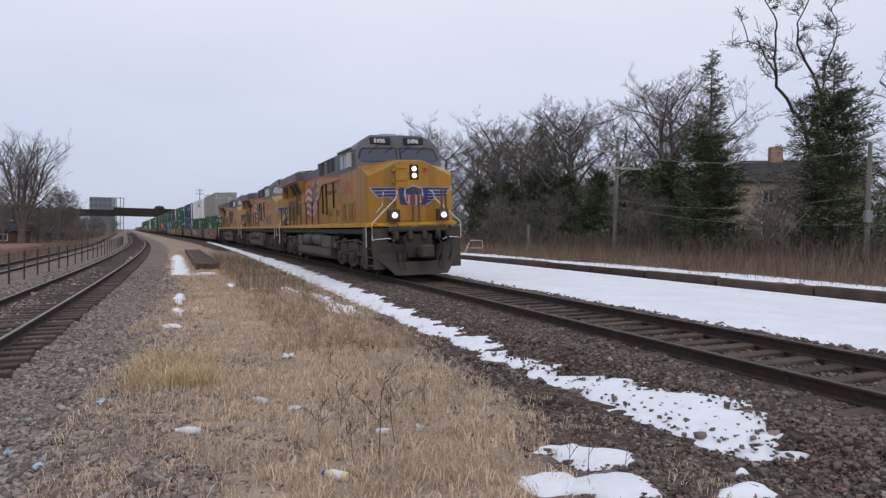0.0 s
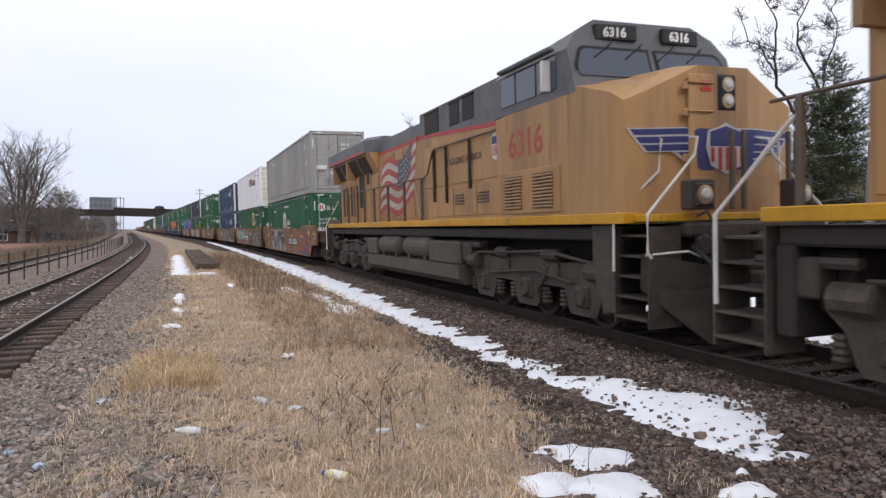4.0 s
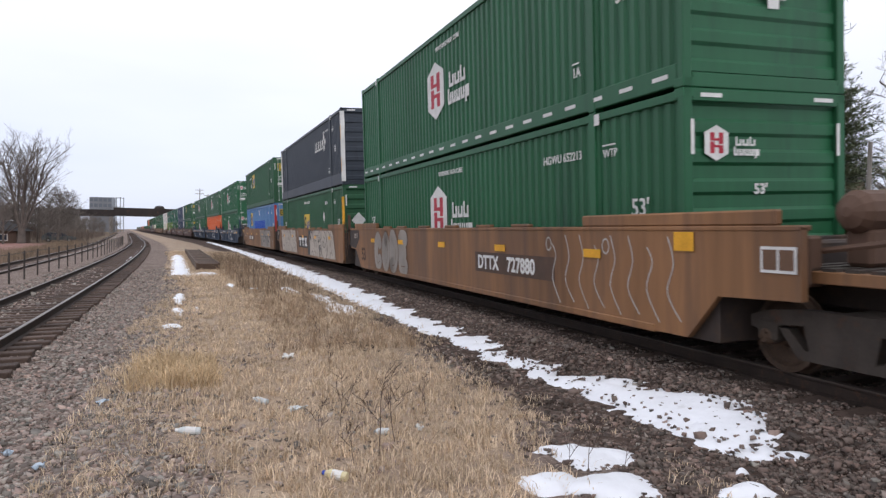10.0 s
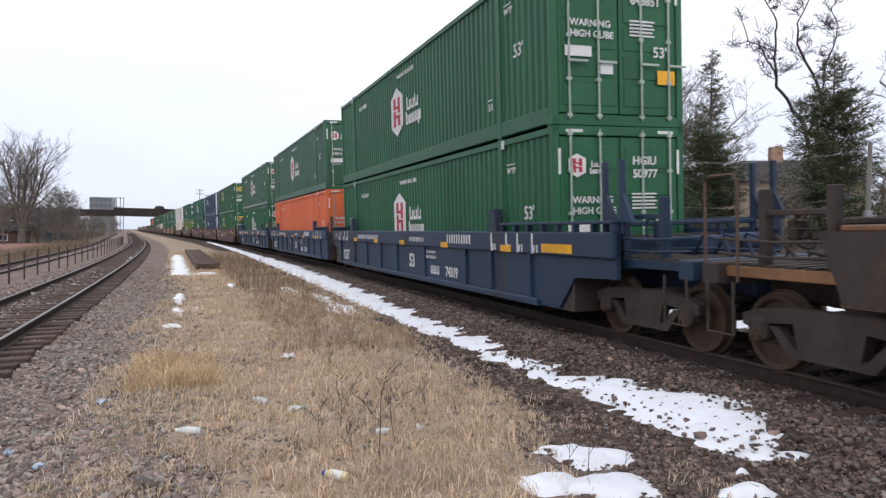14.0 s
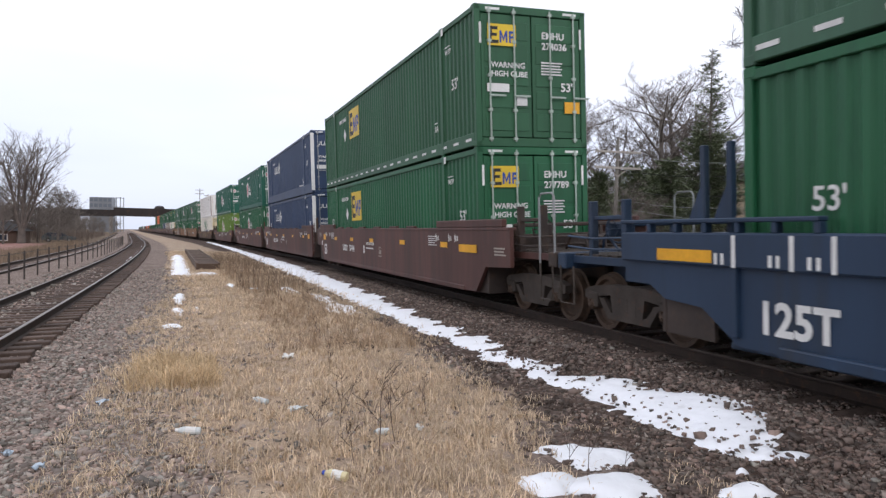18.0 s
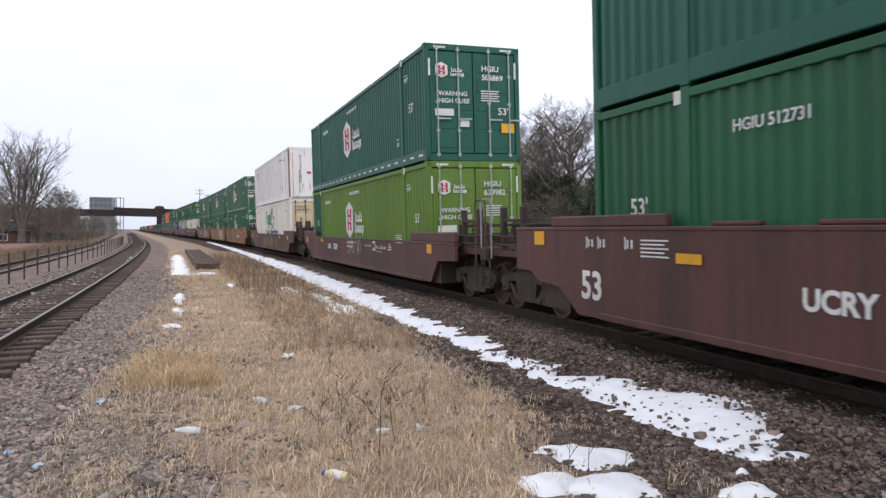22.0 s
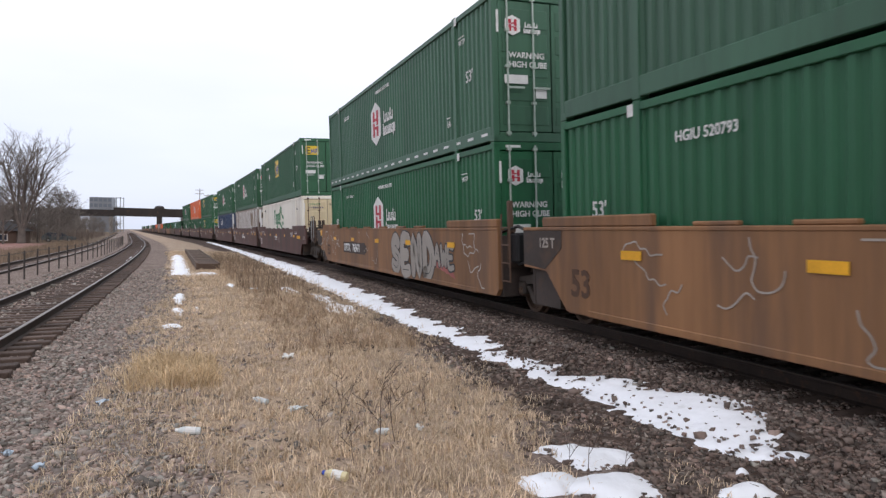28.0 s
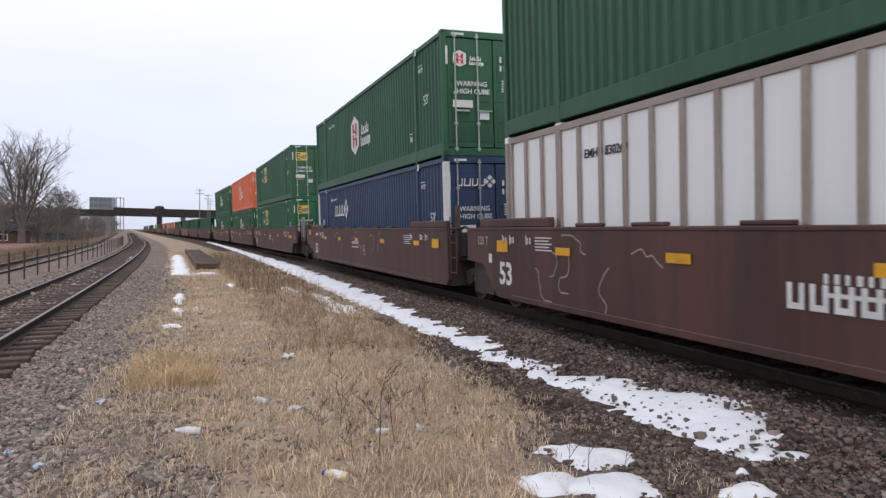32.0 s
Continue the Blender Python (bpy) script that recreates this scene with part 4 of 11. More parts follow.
        part("stencil", shared("slant3", lambda: flat(bars(42, 0.5, 0.15, 3))), REDPAINT, ob, place=end_pose(-0.7, ey, 2.45))
    elif logo == "diamond":
        part("placard", shared("bigdiamond", lambda: flat([[(0, -0.27), (0.2, 0), (0, 0.27), (-0.2, 0)]])), WHITEPAINT, ob, "white diamond placard", place=side_pose(SIDE_X, 0.0, 1.95))
    if logo == "bar:-2.8":
        part("placard", shared("bigdiamond", lambda: flat([[(0, -0.27), (0.2, 0), (0, 0.27), (-0.2, 0)]])), WHITEPAINT, ob, "white diamond placard", place=side_pose(SIDE_X, 0.0, 1.95))
    if logo.startswith("square"):
        part("placard", shared("smalldiamond", lambda: flat([[(0, -0.24), (0.2, 0), (0, 0.24), (-0.2, 0)]])), WHITEPAINT, ob, "white diamond placard", place=side_pose(SIDE_X, DIAMOND_AT.get(logo, y0 + 0.75), 1.75))
    return ob


GALV = mat("galvanised_bar", (0.30, 0.31, 0.31), 0.45, 0.6, 0.2, 8)
ROD_GREEN = mat("worn_green_rod", (0.36, 0.42, 0.37), 0.5, 0.2, 0.25, 8)


# ================= well cars =================
def side_outline(ends, top):
    """Lower edge of a car side: rises steeply at a joint, longer over a coupler end's truck."""
    front = [(-10.1, top), (-10.1, 0.88), (-9.0, 0.84), (-8.5, 0.32)] if ends[0] else [(-8.92, top), (-8.92, 0.45), (-8.8, 0.32)]
    rear = [(7.58, 0.32), (8.14, 0.68), (8.8, 0.72), (9.1, 0.88), (9.62, 0.88), (9.62, top)] if ends[1] else [(7.6, 0.32), (8.24, 0.9), (9.03, 0.94), (9.03, top)]
    return front + rear, (-10.1 if ends[0] else -8.92), (9.62 if ends[1] else 9.03)


def well_side(sx, ends):
    """Side girder with its web and raised covers over the trucks."""
    sh = Shape()
    poly, f, e = side_outline(ends, 1.58)
    sh.slab(poly, sx * 1.50, sx * 1.42)
    sh.box(sx * 1.512, sx * 1.36, f, e, 1.55, 1.605, 0.012)
    sh.box(sx * 1.512, sx * 1.36, -7.9, 6.98, 0.30, 0.40, 0.012)
    sh.box(sx * 1.505, sx * 1.40, f + (0.3 if ends[0] else 0.02), -6.25, 1.605, 1.765, 0.02)
    sh.box(sx * 1.505, sx * 1.40, 5.5, min(e - 0.3, 8.35), 1.605, 1.765, 0.02)
    for y in (-4.2, -2.6, -0.8, 1.1, 3.0, 4.4):       # folded guide lips
        sh.box(sx * 1.49, sx * 1.40, y - 0.35, y + 0.35, 1.605, 1.66, 0.015)
    return sh


OLIVE_SPRAY = mat("faded_olive_spray", (0.17, 0.115, 0.05), 0.65, 0, 0.4, 3)


def shallow_side(sx, ends):
    """Low side girder that steps up to raised covers over both trucks."""
    sh = Shape()
    poly, f, e = side_outline(ends, 1.25)
    sh.slab(poly, sx * 1.50, sx * 1.42)
    sh.box(sx * 1.512, sx * 1.36, f, e, 1.22, 1.275, 0.012)
    sh.box(sx * 1.512, sx * 1.36, -7.9, 6.98, 0.30, 0.40, 0.012)
    for a, b in ((f, -7.0), (6.6, e)):
        sh.box(sx * 1.506, sx * 1.40, a, b, 1.275, 1.50, 0.02)
    return sh


def blue_side(sx, ends):
    """Side with a deep top chord, recessed web and upright ribs."""
    sh = Shape()
    poly, f, e = side_outline(ends, 1.5)
    sh.slab(poly, sx * 1.44, sx * 1.38)
    sh.box(sx * 1.51, sx * 1.36, f, e, 1.16, 1.53, 0.02)
    sh.box(sx * 1.51, sx * 1.36, -7.9, 6.98, 0.30, 0.42, 0.015)
    for y in (7.6, 5.4, 3.7, 2.0, 0.3, -2.05, -4.7, -6.0, -7.6):
        sh.box(sx * 1.50, sx * 1.42, y - 0.05, y + 0.05, 0.42, 1.16, 0.01)
    for a, b in ((f, -6.5), (6.5, e)):       # end rails on gussets
        sh.box(sx * 1.512, sx * 1.38, a, b, 1.64, 1.69, 0.012)
        for k in range(int((b - a) / 0.5) + 1):
            sh.box(sx * 1.50, sx * 1.40, a + 0.5 * k, a + 0.5 * k + 0.07, 1.53, 1.64, 0.008)
    for y in (-6.15, 5.68):       # corner guides
        sh.slab([(y - 0.16, 1.53), (y + 0.16, 1.53), (y + 0.12, 1.95), (y - 0.12, 1.95)], sx * 1.50, sx * 1.36)
    return sh


def well_floor():
    sh = Shape()
    for y in (-7.6, -5.0, -2.5, 0, 2.5, 5.0, 7.6):
        sh.box(-1.38, 1.38, y - 0.16, y + 0.16, 0.27, 0.345, 0.01)
    for sx in (-1, 1):
        sh.box(sx * 1.38, sx * 1.0, -7.7, 7.7, 0.28, 0.34)
    for sy in (-1, 1):     # end bulkheads over the trucks
                        sh.box(-0.35, 0.35, sy * 8.3, sy * 9.7, 0.72, 1.02, 0.02)
    return sh


def side_frame():
    """Cast truck side frame with its spring window and bearing boxes."""
    sh = Shape()
    outline = [(-1.12, 0.50), (-1.12, 0.62), (-0.95, 0.68), (-0.45, 0.74), (0.45, 0.74), (0.95, 0.68), (1.12, 0.62), (1.12, 0.50), (0.9, 0.45), (0.72, 0.55),
               (0.42, 0.58), (0.36, 0.30), (-0.36, 0.30), (-0.42, 0.58), (-0.72, 0.55), (-0.9, 0.45)]
    sh.slab(outline, -0.07, 0.07)
    outline2 = [(-0.75, 0.52), (-0.5, 0.22), (0.5, 0.22), (0.75, 0.52), (0.62, 0.52), (0.42, 0.32), (-0.42, 0.32), (-0.62, 0.52)]
    sh.slab(outline2, -0.06, 0.06)
    for k in (-0.2, 0.0, 0.2):
        sh.lathe("z", (0, k, 0), [(0.33, 0.075), (0.57, 0.075)], 8)
    for y in (-0.88, 0.88):
        sh.box(-0.11, 0.09, y - 0.13, y + 0.13, 0.36, 0.60, 0.03)
    return sh


def wheel_shape():
    """A wheelset: two flanged wheels, axle and bearing caps, turning about x."""
    sh = Shape()
    for sx in (-1, 1):
        prof = [(0.69, 0.10), (0.69, 0.36), (0.685, 0.40), (0.682, 0.445), (0.70, 0.468), (0.72, 0.462), (0.732, 0.435), (0.83, 0.42), (0.83, 0.36), (0.775, 0.33), (0.775, 0.16), (0.85, 0.13), (0.85, 0.09)]
        sh.lathe("x", (0, 0, 0), [(sx * o, rad) for o, rad in prof], 24)
        sh.lathe("x", (0, 0, 0), [(sx * 0.95, 0.10), (sx * 1.09, 0.10), (sx * 1.12, 0.075)], 10)
        for k in range(3):
            a = k * 2.0944
            sh.box(sx * 1.11, sx * 1.14, 0.05 * math.cos(a) - 0.018, 0.05 * math.cos(a) + 0.018, 0.05 * math.sin(a) - 0.018, 0.05 * math.sin(a) + 0.018)
    sh.lathe("x", (0, 0, 0), [(-1.0, 0.075), (1.0, 0.075)], 8)
    return sh


WHEELS = []       # (wheel object, vehicle S, local y, radius)


def bogie(parent, y, S, name="truck"):
    """Two-axle truck under a car."""
    tr = part(name, shared("bolster", lambda: Shape().box(-1.0, 1.0, -0.2, 0.2, 0.45, 0.72, 0.03)), TRUCK, parent, "grimy two-axle truck", place=Matrix.Translation((0, y, 0)))
    for sx in (-1, 1):
        part("side_frame", shared("side_frame", side_frame), TRUCK, tr, place=Matrix.Translation((sx * 1.0, 0, 0)))
    for dy in (-0.88, 0.88):
        w = part("wheelset", shared("wheelset", wheel_shape), WHEELRUST, tr, place=Matrix.Translation((0, dy, 0.42)))
        WHEELS.append((w, S, y + dy, 0.42))
    return tr


def end_deck(sy):
    """The heavy end frame beyond the well at a coupler."""
    sh = Shape()
    sh.box(-0.42, 0.42, sy * 8.9, sy * 11.5, 0.70, 1.05, 0.03)
    sh.box(-1.42, 1.42, sy * 9.2, sy * 9.45, 0.92, 1.42, 0.03)
    sh.box(-1.40, 1.40, sy * 11.3, sy * 11.55, 0.95, 1.2, 0.02)
    return sh


def deck_slat(sy):
    return Shape().box(-1.25, 1.25, sy * 9.6, sy * 9.75, 1.16, 1.19)


def stringer(sy):
    return Shape().box(-0.06, 0.06, sy * 9.4, sy * 11.35, 1.04, 1.16, 0.01)


def brake_gear(sy):
    """Air tank on its stand, valve box, pipes and hand wheel over the end platform."""
    sh = Shape()
    sh.lathe("x", (-0.5, sy * 10.2, 1.72), [(-0.55, 0.05), (-0.5, 0.16), (-0.42, 0.21), (0.42, 0.21), (0.5, 0.16), (0.55, 0.05)], 14)
    sh.box(-0.9, -0.1, sy * 10.05, sy * 10.35, 1.19, 1.56, 0.04)
    sh.box(-1.3, -1.1, sy * 9.75, sy * 10.0, 1.0, 1.5, 0.03)
    sh.tube([(-1.1, sy * 9.6, 1.3), (-1.1, sy * 10.8, 1.45), (0.3, sy * 11.2, 1.3)], 0.035, 6)
    sh.lathe("y", (0.75, sy * 11.2, 1.75), [(-0.03, 0.26), (0.03, 0.26)], 16)
    return sh


def brake_frame(sy):
    """Low end frame without a tank: twin uprights, cross rails, valve box, spoked hand wheel and hoses."""
    sh = Shape()
    for x in (-1.22, -0.55, 0.6, 1.22):
        sh.box(x - 0.035, x + 0.035, sy * 9.75, sy * 9.82, 1.19, 1.60, 0.01)
    sh.box(-1.26, 1.26, sy * 9.75, sy * 9.83, 1.60, 1.67, 0.015)
    sh.box(-1.26, 1.26, sy * 9.77, sy * 9.82, 1.38, 1.42, 0.01)
    for y in (9.9, 10.75):
        sh.box(-1.25, -1.13, sy * y, sy * (y + 0.1), 1.05, 1.98, 0.012)
    sh.box(-1.22, -1.15, sy * 9.95, sy * 10.8, 1.70, 1.76, 0.01)
    sh.box(-1.12, -0.90, sy * 10.47, sy * 10.6, 1.45, 1.66, 0.02)
    ring = [(-1.01 + 0.2 * math.cos(0.524 * i), sy * 10.43, 1.56 + 0.2 * math.sin(0.524 * i)) for i in range(13)]
    sh.tube(ring, 0.016, 5)
    for i in (0, 2, 4):
        sh.tube([ring[i], ring[i + 6]], 0.01, 4)
    sh.box(-0.3, 0.35, sy * 9.95, sy * 10.4, 1.19, 1.44, 0.03)
    sh.lathe("x", (0.75, sy * 10.2, 1.34), [(-0.3, 0.06), (-0.26, 0.13), (0.26, 0.13), (0.3, 0.06)], 12)
    for z in (1.30, 1.46):
        sh.tube([(-1.32, sy * 9.3, z), (-1.32, sy * 10.6, z - 0.03), (-1.28, sy * 11.4, z)], 0.018, 6)
    for k in range(3):
        x = -0.75 + 0.35 * k
        sh.tube([(x, sy * 10.8, 1.22), (x - 0.05, sy * 11.05, 1.48), (x + 0.06, sy * 11.3, 1.40), (x + 0.1, sy * 11.45, 1.05)], 0.022, 6)
    sh.tube([(-1.1, sy * 9.6, 1.24), (-0.6, sy * 10.8, 1.30), (0.3, sy * 11.2, 1.24)], 0.025, 6)
    return sh


def end_sill_steps(sy):
    """Hanging sill step."""
    return Shape().tube([(0, sy * 11.45, 1.0), (0, sy * 11.45, 0.42), (0, sy * 11.05, 0.42), (0, sy * 11.05, 1.0)], 0.02, 5)


def tall_rails(sy):
    """Stout uprights of the ribbed cars beside the end of the boxes."""
    sh = Shape()
    for x in (-1.33, 1.33):
        for k in ((9.65, 10.05) if sy < 0 else (7.74, 8.16)):
            sh.box(x - 0.04, x + 0.04, sy * k, sy * (k + 0.08), 1.5, 2.52, 0.01)
            sh.slab([(sy * (k + 0.08), 1.66), (sy * (k + 0.3), 1.66), (sy * (k + 0.08), 2.05)], x - 0.03, x + 0.03)
    return sh


def end_rails(sy):
    return Shape().tube([(0, sy * 11.5, 1.0), (0, sy * 11.5, 2.1), (0, sy * 11.42, 2.16), (0, sy * 11.08, 2.16), (0, sy * 11.0, 2.1), (0, sy * 11.0, 1.0)], 0.018, 6)


def coupler(sy):
    sh = Shape()
    sh.box(-0.09, 0.09, sy * 11.3, sy * 11.75, 0.76, 0.95, 0.02)
    sh.box(-0.16, 0.14, sy * 11.7, sy * 12.0, 0.70, 1.0, 0.04)
    sh.tube([(0.25, sy * 11.5, 0.9), (0.28, sy * 11.7, 0.55), (0.2, sy * 12.0, 0.5)], 0.025, 6)
    return sh


CAR_X = -1.504
GRIME_AND_SHADE = mat("sooty_and_gap_shade_grey", (0.046, 0.034, 0.029), 0.75, 0, 0.3, 3, (0.09, 0.052, 0.03), 0.45)
BROWNMARK = mat("dark_brown_stencil", (0.07, 0.035, 0.02), 0.7, 0, 0.2, 5)
SPRAY_PALE = mat("faded_pale_stencil", (0.34, 0.30, 0.26), 0.6, 0, 0.2, 6)


def well_car(S, colour, label, style="plate", ends=(False, False), number="", letter="", art=None, stripes=True, low=False, ny=4.9):
    """One well unit; ends tell whether a coupler end stands at its front and its rear."""
    car = tagged(new("well_car"), label, "rail car", "well cars of the train")
    for sx in (-1, 1):
        part("side_girder", shared(("girder", style, sx, tuple(ends)), lambda: well_side(sx, ends) if style == "plate" else shallow_side(sx, ends) if style == "shallow" else blue_side(sx, ends)), colour, car)
    part("well_floor", shared("well_floor", well_floor), colour, car)
    # bulkheads take the dark colour to paint in the shade between the wells
    for sy in (-1, 1):
        part("end_bulkhead", shared(("bulkhead", sy), lambda: Shape().box(-1.40, 1.40, sy * 8.84, sy * 8.91, 0.30, 1.45, 0.01).box(-1.3, 1.3, sy * 8.91, sy * 8.98, 0.85, 1.0, 0.01).box(-1.385, -1.335, sy * 8.0, sy * 8.85, 0.30, 0.95).box(1.335, 1.385, sy * 8.0, sy * 8.85, 0.30, 0.95)), GRIME_AND_SHADE, car, "end bulkhead coloured dark for the shade of the gap")
    for k, sy in enumerate((-1, 1)):
        if ends[k]:
            deck = part("end_platform", shared(("end_deck", sy), lambda: end_deck(sy)), GRIME_AND_SHADE if colour != CAR_BLUE else colour, car)
            for q in range(7):
                part("deck_slat", shared(("deck_slat", sy), lambda: deck_slat(sy)), TRUCK, deck, place=Matrix.Translation((0, sy * 0.25 * q, 0)))
            for x in (-1.2, 1.2, -0.5, 0.5):
                part("stringer", shared(("stringer", sy), lambda: stringer(sy)), colour, deck, place=Matrix.Translation((x, 0, 0)))
            if colour == CAR_ORANGE and sy < 0 and S < 200:
                part("brake_gear", shared(("brake_gear", sy), lambda: brake_gear(sy)), CAR_RUST, car, "rusty brake cylinder and hand wheel")
            else:
                part("brake_frame", shared(("brake_frame", sy), lambda: brake_frame(sy)), GRIME_AND_SHADE if colour != CAR_BLUE else colour, car, "sooty end frame with a hand brake wheel")
            for x in (-1.40, 1.40):
                part("sill_step", shared(("sillstep", sy), lambda: end_sill_steps(sy)), TRUCK, car, place=Matrix.Translation((x, 0, 0)))
            if colour == CAR_BLUE:
                part("end_reflector", shared(("endpanel", 3), lambda: flat([rect(0, 0, 0.95, 0.14)])), YELLOWMARK, car, "long orange end reflector", place=side_pose(-1.514, -8.1 if sy < 0 else 8.84, 1.20))
            elif colour == CAR_BROWN and sy < 0 and style == "plate":
                part("end_reflector", shared(("endpanel", 4), lambda: flat([rect(0, 0, 0.95, 0.16)])), YELLOWMARK, car, "long yellow end reflector", place=side_pose(-1.514, -7.66, 1.10))
                part("stencil_box", shared("frontbox", lambda: flat([rect(0, 0, 0.5, 0.03), rect(0, 0.06, 0.42, 0.09), rect(0, 0.12, 0.46, 0.15)])), SPRAY_PALE, car, place=side_pose(-1.514, -9.45, 1.08))
            else:
                part("end_reflector", shared(("endpanel", 1), lambda: flat([rect(0, 0, 0.34, 0.22)])), YELLOWMARK, car, "yellow end panel", place=side_pose(-1.514, -8.3 if sy < 0 else 8.9, 1.32 if style == "plate" else 1.0))
            if colour == CAR_ORANGE and sy > 0:
                part("end_plate", shared("sooty_end", lambda: flat([[(0, 0), (0.9, 0), (0.9, 0.66), (-0.25, 0.66)]])), GRIME_AND_SHADE, car, "sooty dark end of the side", place=side_pose(-1.504, 9.6, 0.89))
            if colour == CAR_ORANGE and sy < 0:
                sign = part("end_sign", shared("end_sign", lambda: flat([rect(0, 0, 0.44, 0.26)])), WHITEPAINT, car, "white-framed sign with two dark panes", place=side_pose(-1.512, -9.62, 1.14))
                for u in (0.03, 0.235):
                    part("sign_pane", shared("sign_pane", lambda: flat([rect(0, 0, 0.175, 0.20)])), SPRAY_BROWN, sign, place=Matrix.Translation((u, 0.03, 0.004)))
            if colour == CAR_BLUE:
                part("end_upright", shared(("tall_rails", sy), lambda: tall_rails(sy)), colour, car, "tall dark blue end uprights")
            elif colour != CAR_RUST:
                for x in (-1.38, 1.38):
                    part("end_handrail", shared(("end_rails", sy), lambda: end_rails(sy)), GALV if colour == CAR_BROWN and not (345 < S < 380) else CAR_RUST, car, place=Matrix.Translation((x, 0, 0)))
            part("coupler", shared(("coupler", sy), lambda: coupler(sy)), TRUCK, car)
            bogie(car, sy * 10.15, S)
        elif k == 0:
            if colour == CAR_BROWN:
                part("end_reflector", shared(("endpanel", 2), lambda: flat([rect(0, 0, 0.46, 0.21, 0.02)])), YELLOWMARK, car, "yellow end panel", place=side_pose(-1.518, -7.92, 1.14))
            part("ladder", shared("ladder", ladder), CAR_RUST if colour == CAR_ORANGE else colour, car, place=Matrix.Translation((-1.46, -9.35, 0)))
            part("brake_stand", shared("brake_stand", brake_stand), CAR_RUST, car)
        else:
            part("capacity_mark", text_mesh("125 T", 0.22, 0.006), SPRAY_PALE, car, place=side_pose(-1.516, 8.45, 1.28))
            if colour == CAR_BROWN:
                part("end_reflector", shared(("endpanel", 2), lambda: flat([rect(0, 0, 0.46, 0.21, 0.02)])), YELLOWMARK, car, "yellow end panel", place=side_pose(-1.518, 7.52, 1.16))
                part("stencil_box", shared("whitebox", lambda: flat([rect(0, 0, 0.14, 0.17)])), WHITEPAINT, car, place=side_pose(-1.516, 7.9, 0.94))
            if colour == CAR_ORANGE:
                part("end_plate", shared("end_plate", lambda: flat([[(0, 0.05), (0.75, 0.0), (1.3, 0.35), (1.3, 0.62), (0, 0.62)]])), GRIME_AND_SHADE, car, "sooty dark end of the side", place=side_pose(-1.504 if style == "plate" else -1.512, 9.02, 0.93))
            part("joint_casting", shared("joint_casting", joint_casting), BLACK, car, "black articulated joint")
            bogie(car, 9.1, S)
    if low:
        return car
    if colour is CAR_RUST:
        for y in (-5.2, 5.9):
            part("reflector", shared(("carrefl",), lambda: flat([rect(0, 0, 0.42, 0.11)])), YELLOWMARK, car, "yellow reflector", place=side_pose(-1.514, y, 1.06))
        rng = random.Random(9)
        for k, (y, w, m) in enumerate(((2.5, 1.9, OLIVE_SPRAY), (0.7, 1.7, SPRAY_BROWN), (-0.9, 1.9, OLIVE_SPRAY), (-3.0, 1.8, SPRAY_BROWN))):
            edge = [(w * (0.5 + 0.5 * math.cos(0.449 * i) * rng.uniform(0.7, 1)), 0.43 + 0.45 * math.sin(0.449 * i) * rng.uniform(0.45, 1)) for i in range(14)]
            part("spray_field", flat([edge], 0.002), m, car, "faded spray-painted patch", place=side_pose(CAR_X, y, 0.36))
            for q in range(3):
                u = w * (0.2 + 0.25 * q)
                part("spray_stroke", flat([[(u, 0.25), (u + 0.05, 0.25), (u + 0.16, 0.5), (u + 0.08, 0.72), (u + 0.03, 0.72), (u + 0.11, 0.5)]], 0.002), SPRAY_BROWN if m == OLIVE_SPRAY else OLIVE_SPRAY, car, place=side_pose(CAR_X - 0.004, y, 0.36))
        return car
    low_side = style == "shallow"
    if low_side:
        style = "plate"
    if stripes:
        for y in (-6.3, -3.2, -0.07, 3.15, 6.12) if colour == CAR_ORANGE else (5.3,) if low_side else (-6.53, -3.35, -0.1, 2.6, 5.3):
            part("reflector", shared(("carrefl",), lambda: flat([rect(0, 0, 0.44, 0.12)])), YELLOWMARK, car, "yellow reflector", place=side_pose(-1.516, y, 1.07 if low_side else 1.17))
    sx = CAR_X if style == "plate" else -1.452
    if number and style == "plate":
        owner, digits = number
        size = 0.36 if colour == CAR_ORANGE else 0.29
        if colour == CAR_ORANGE:
            part("number_panel", shared(("numpanel",), lambda: flat([rect(0, 0, 3.2, 0.38)])), BLACKMARK if S < 145 else GRIME_AND_SHADE if S > 400 else CAR_RUST, car, "dark panel behind the number", place=side_pose(CAR_X, ny, 0.75))
        if owner in ("DTTX", "UCRY"):
            part("owner_letters", text_mesh(owner, size, 0.010), WHITEPAINT, car, place=side_pose(CAR_X - 0.005, ny - 0.14, 0.82))
        else:
            part("owner_mark", shared(("owner", owner), lambda: flat(letter_blocks(owner, 0.25))), WHITEPAINT, car, place=side_pose(CAR_X - 0.005, ny - 0.14, 0.82))
        part("car_number", text_mesh(digits, size, 0.010), WHITEPAINT, car, place=side_pose(CAR_X - 0.005, ny - 0.2 - size * 3.5, 0.82))
    if number and style != "plate":
        owner, digits = number
        part("owner_mark", shared(("owner", owner), lambda: flat(letter_blocks(owner, 0.2))), WHITEPAINT, car, place=side_pose(sx, -2.45, 0.52))
        part("car_number", text_mesh(digits, 0.30, 0.010), WHITEPAINT, car, place=side_pose(sx, -3.45, 0.52))
        part("stencil_block", shared(("bluelines",), lambda: flat(bars(61, 0.9, 0.07, 10) + [[(a, b + 0.12) for a, b in q] for q in bars(62, 0.9, 0.07, 9)])), WHITEPAINT, car, place=side_pose(sx, -1.95, 0.88))
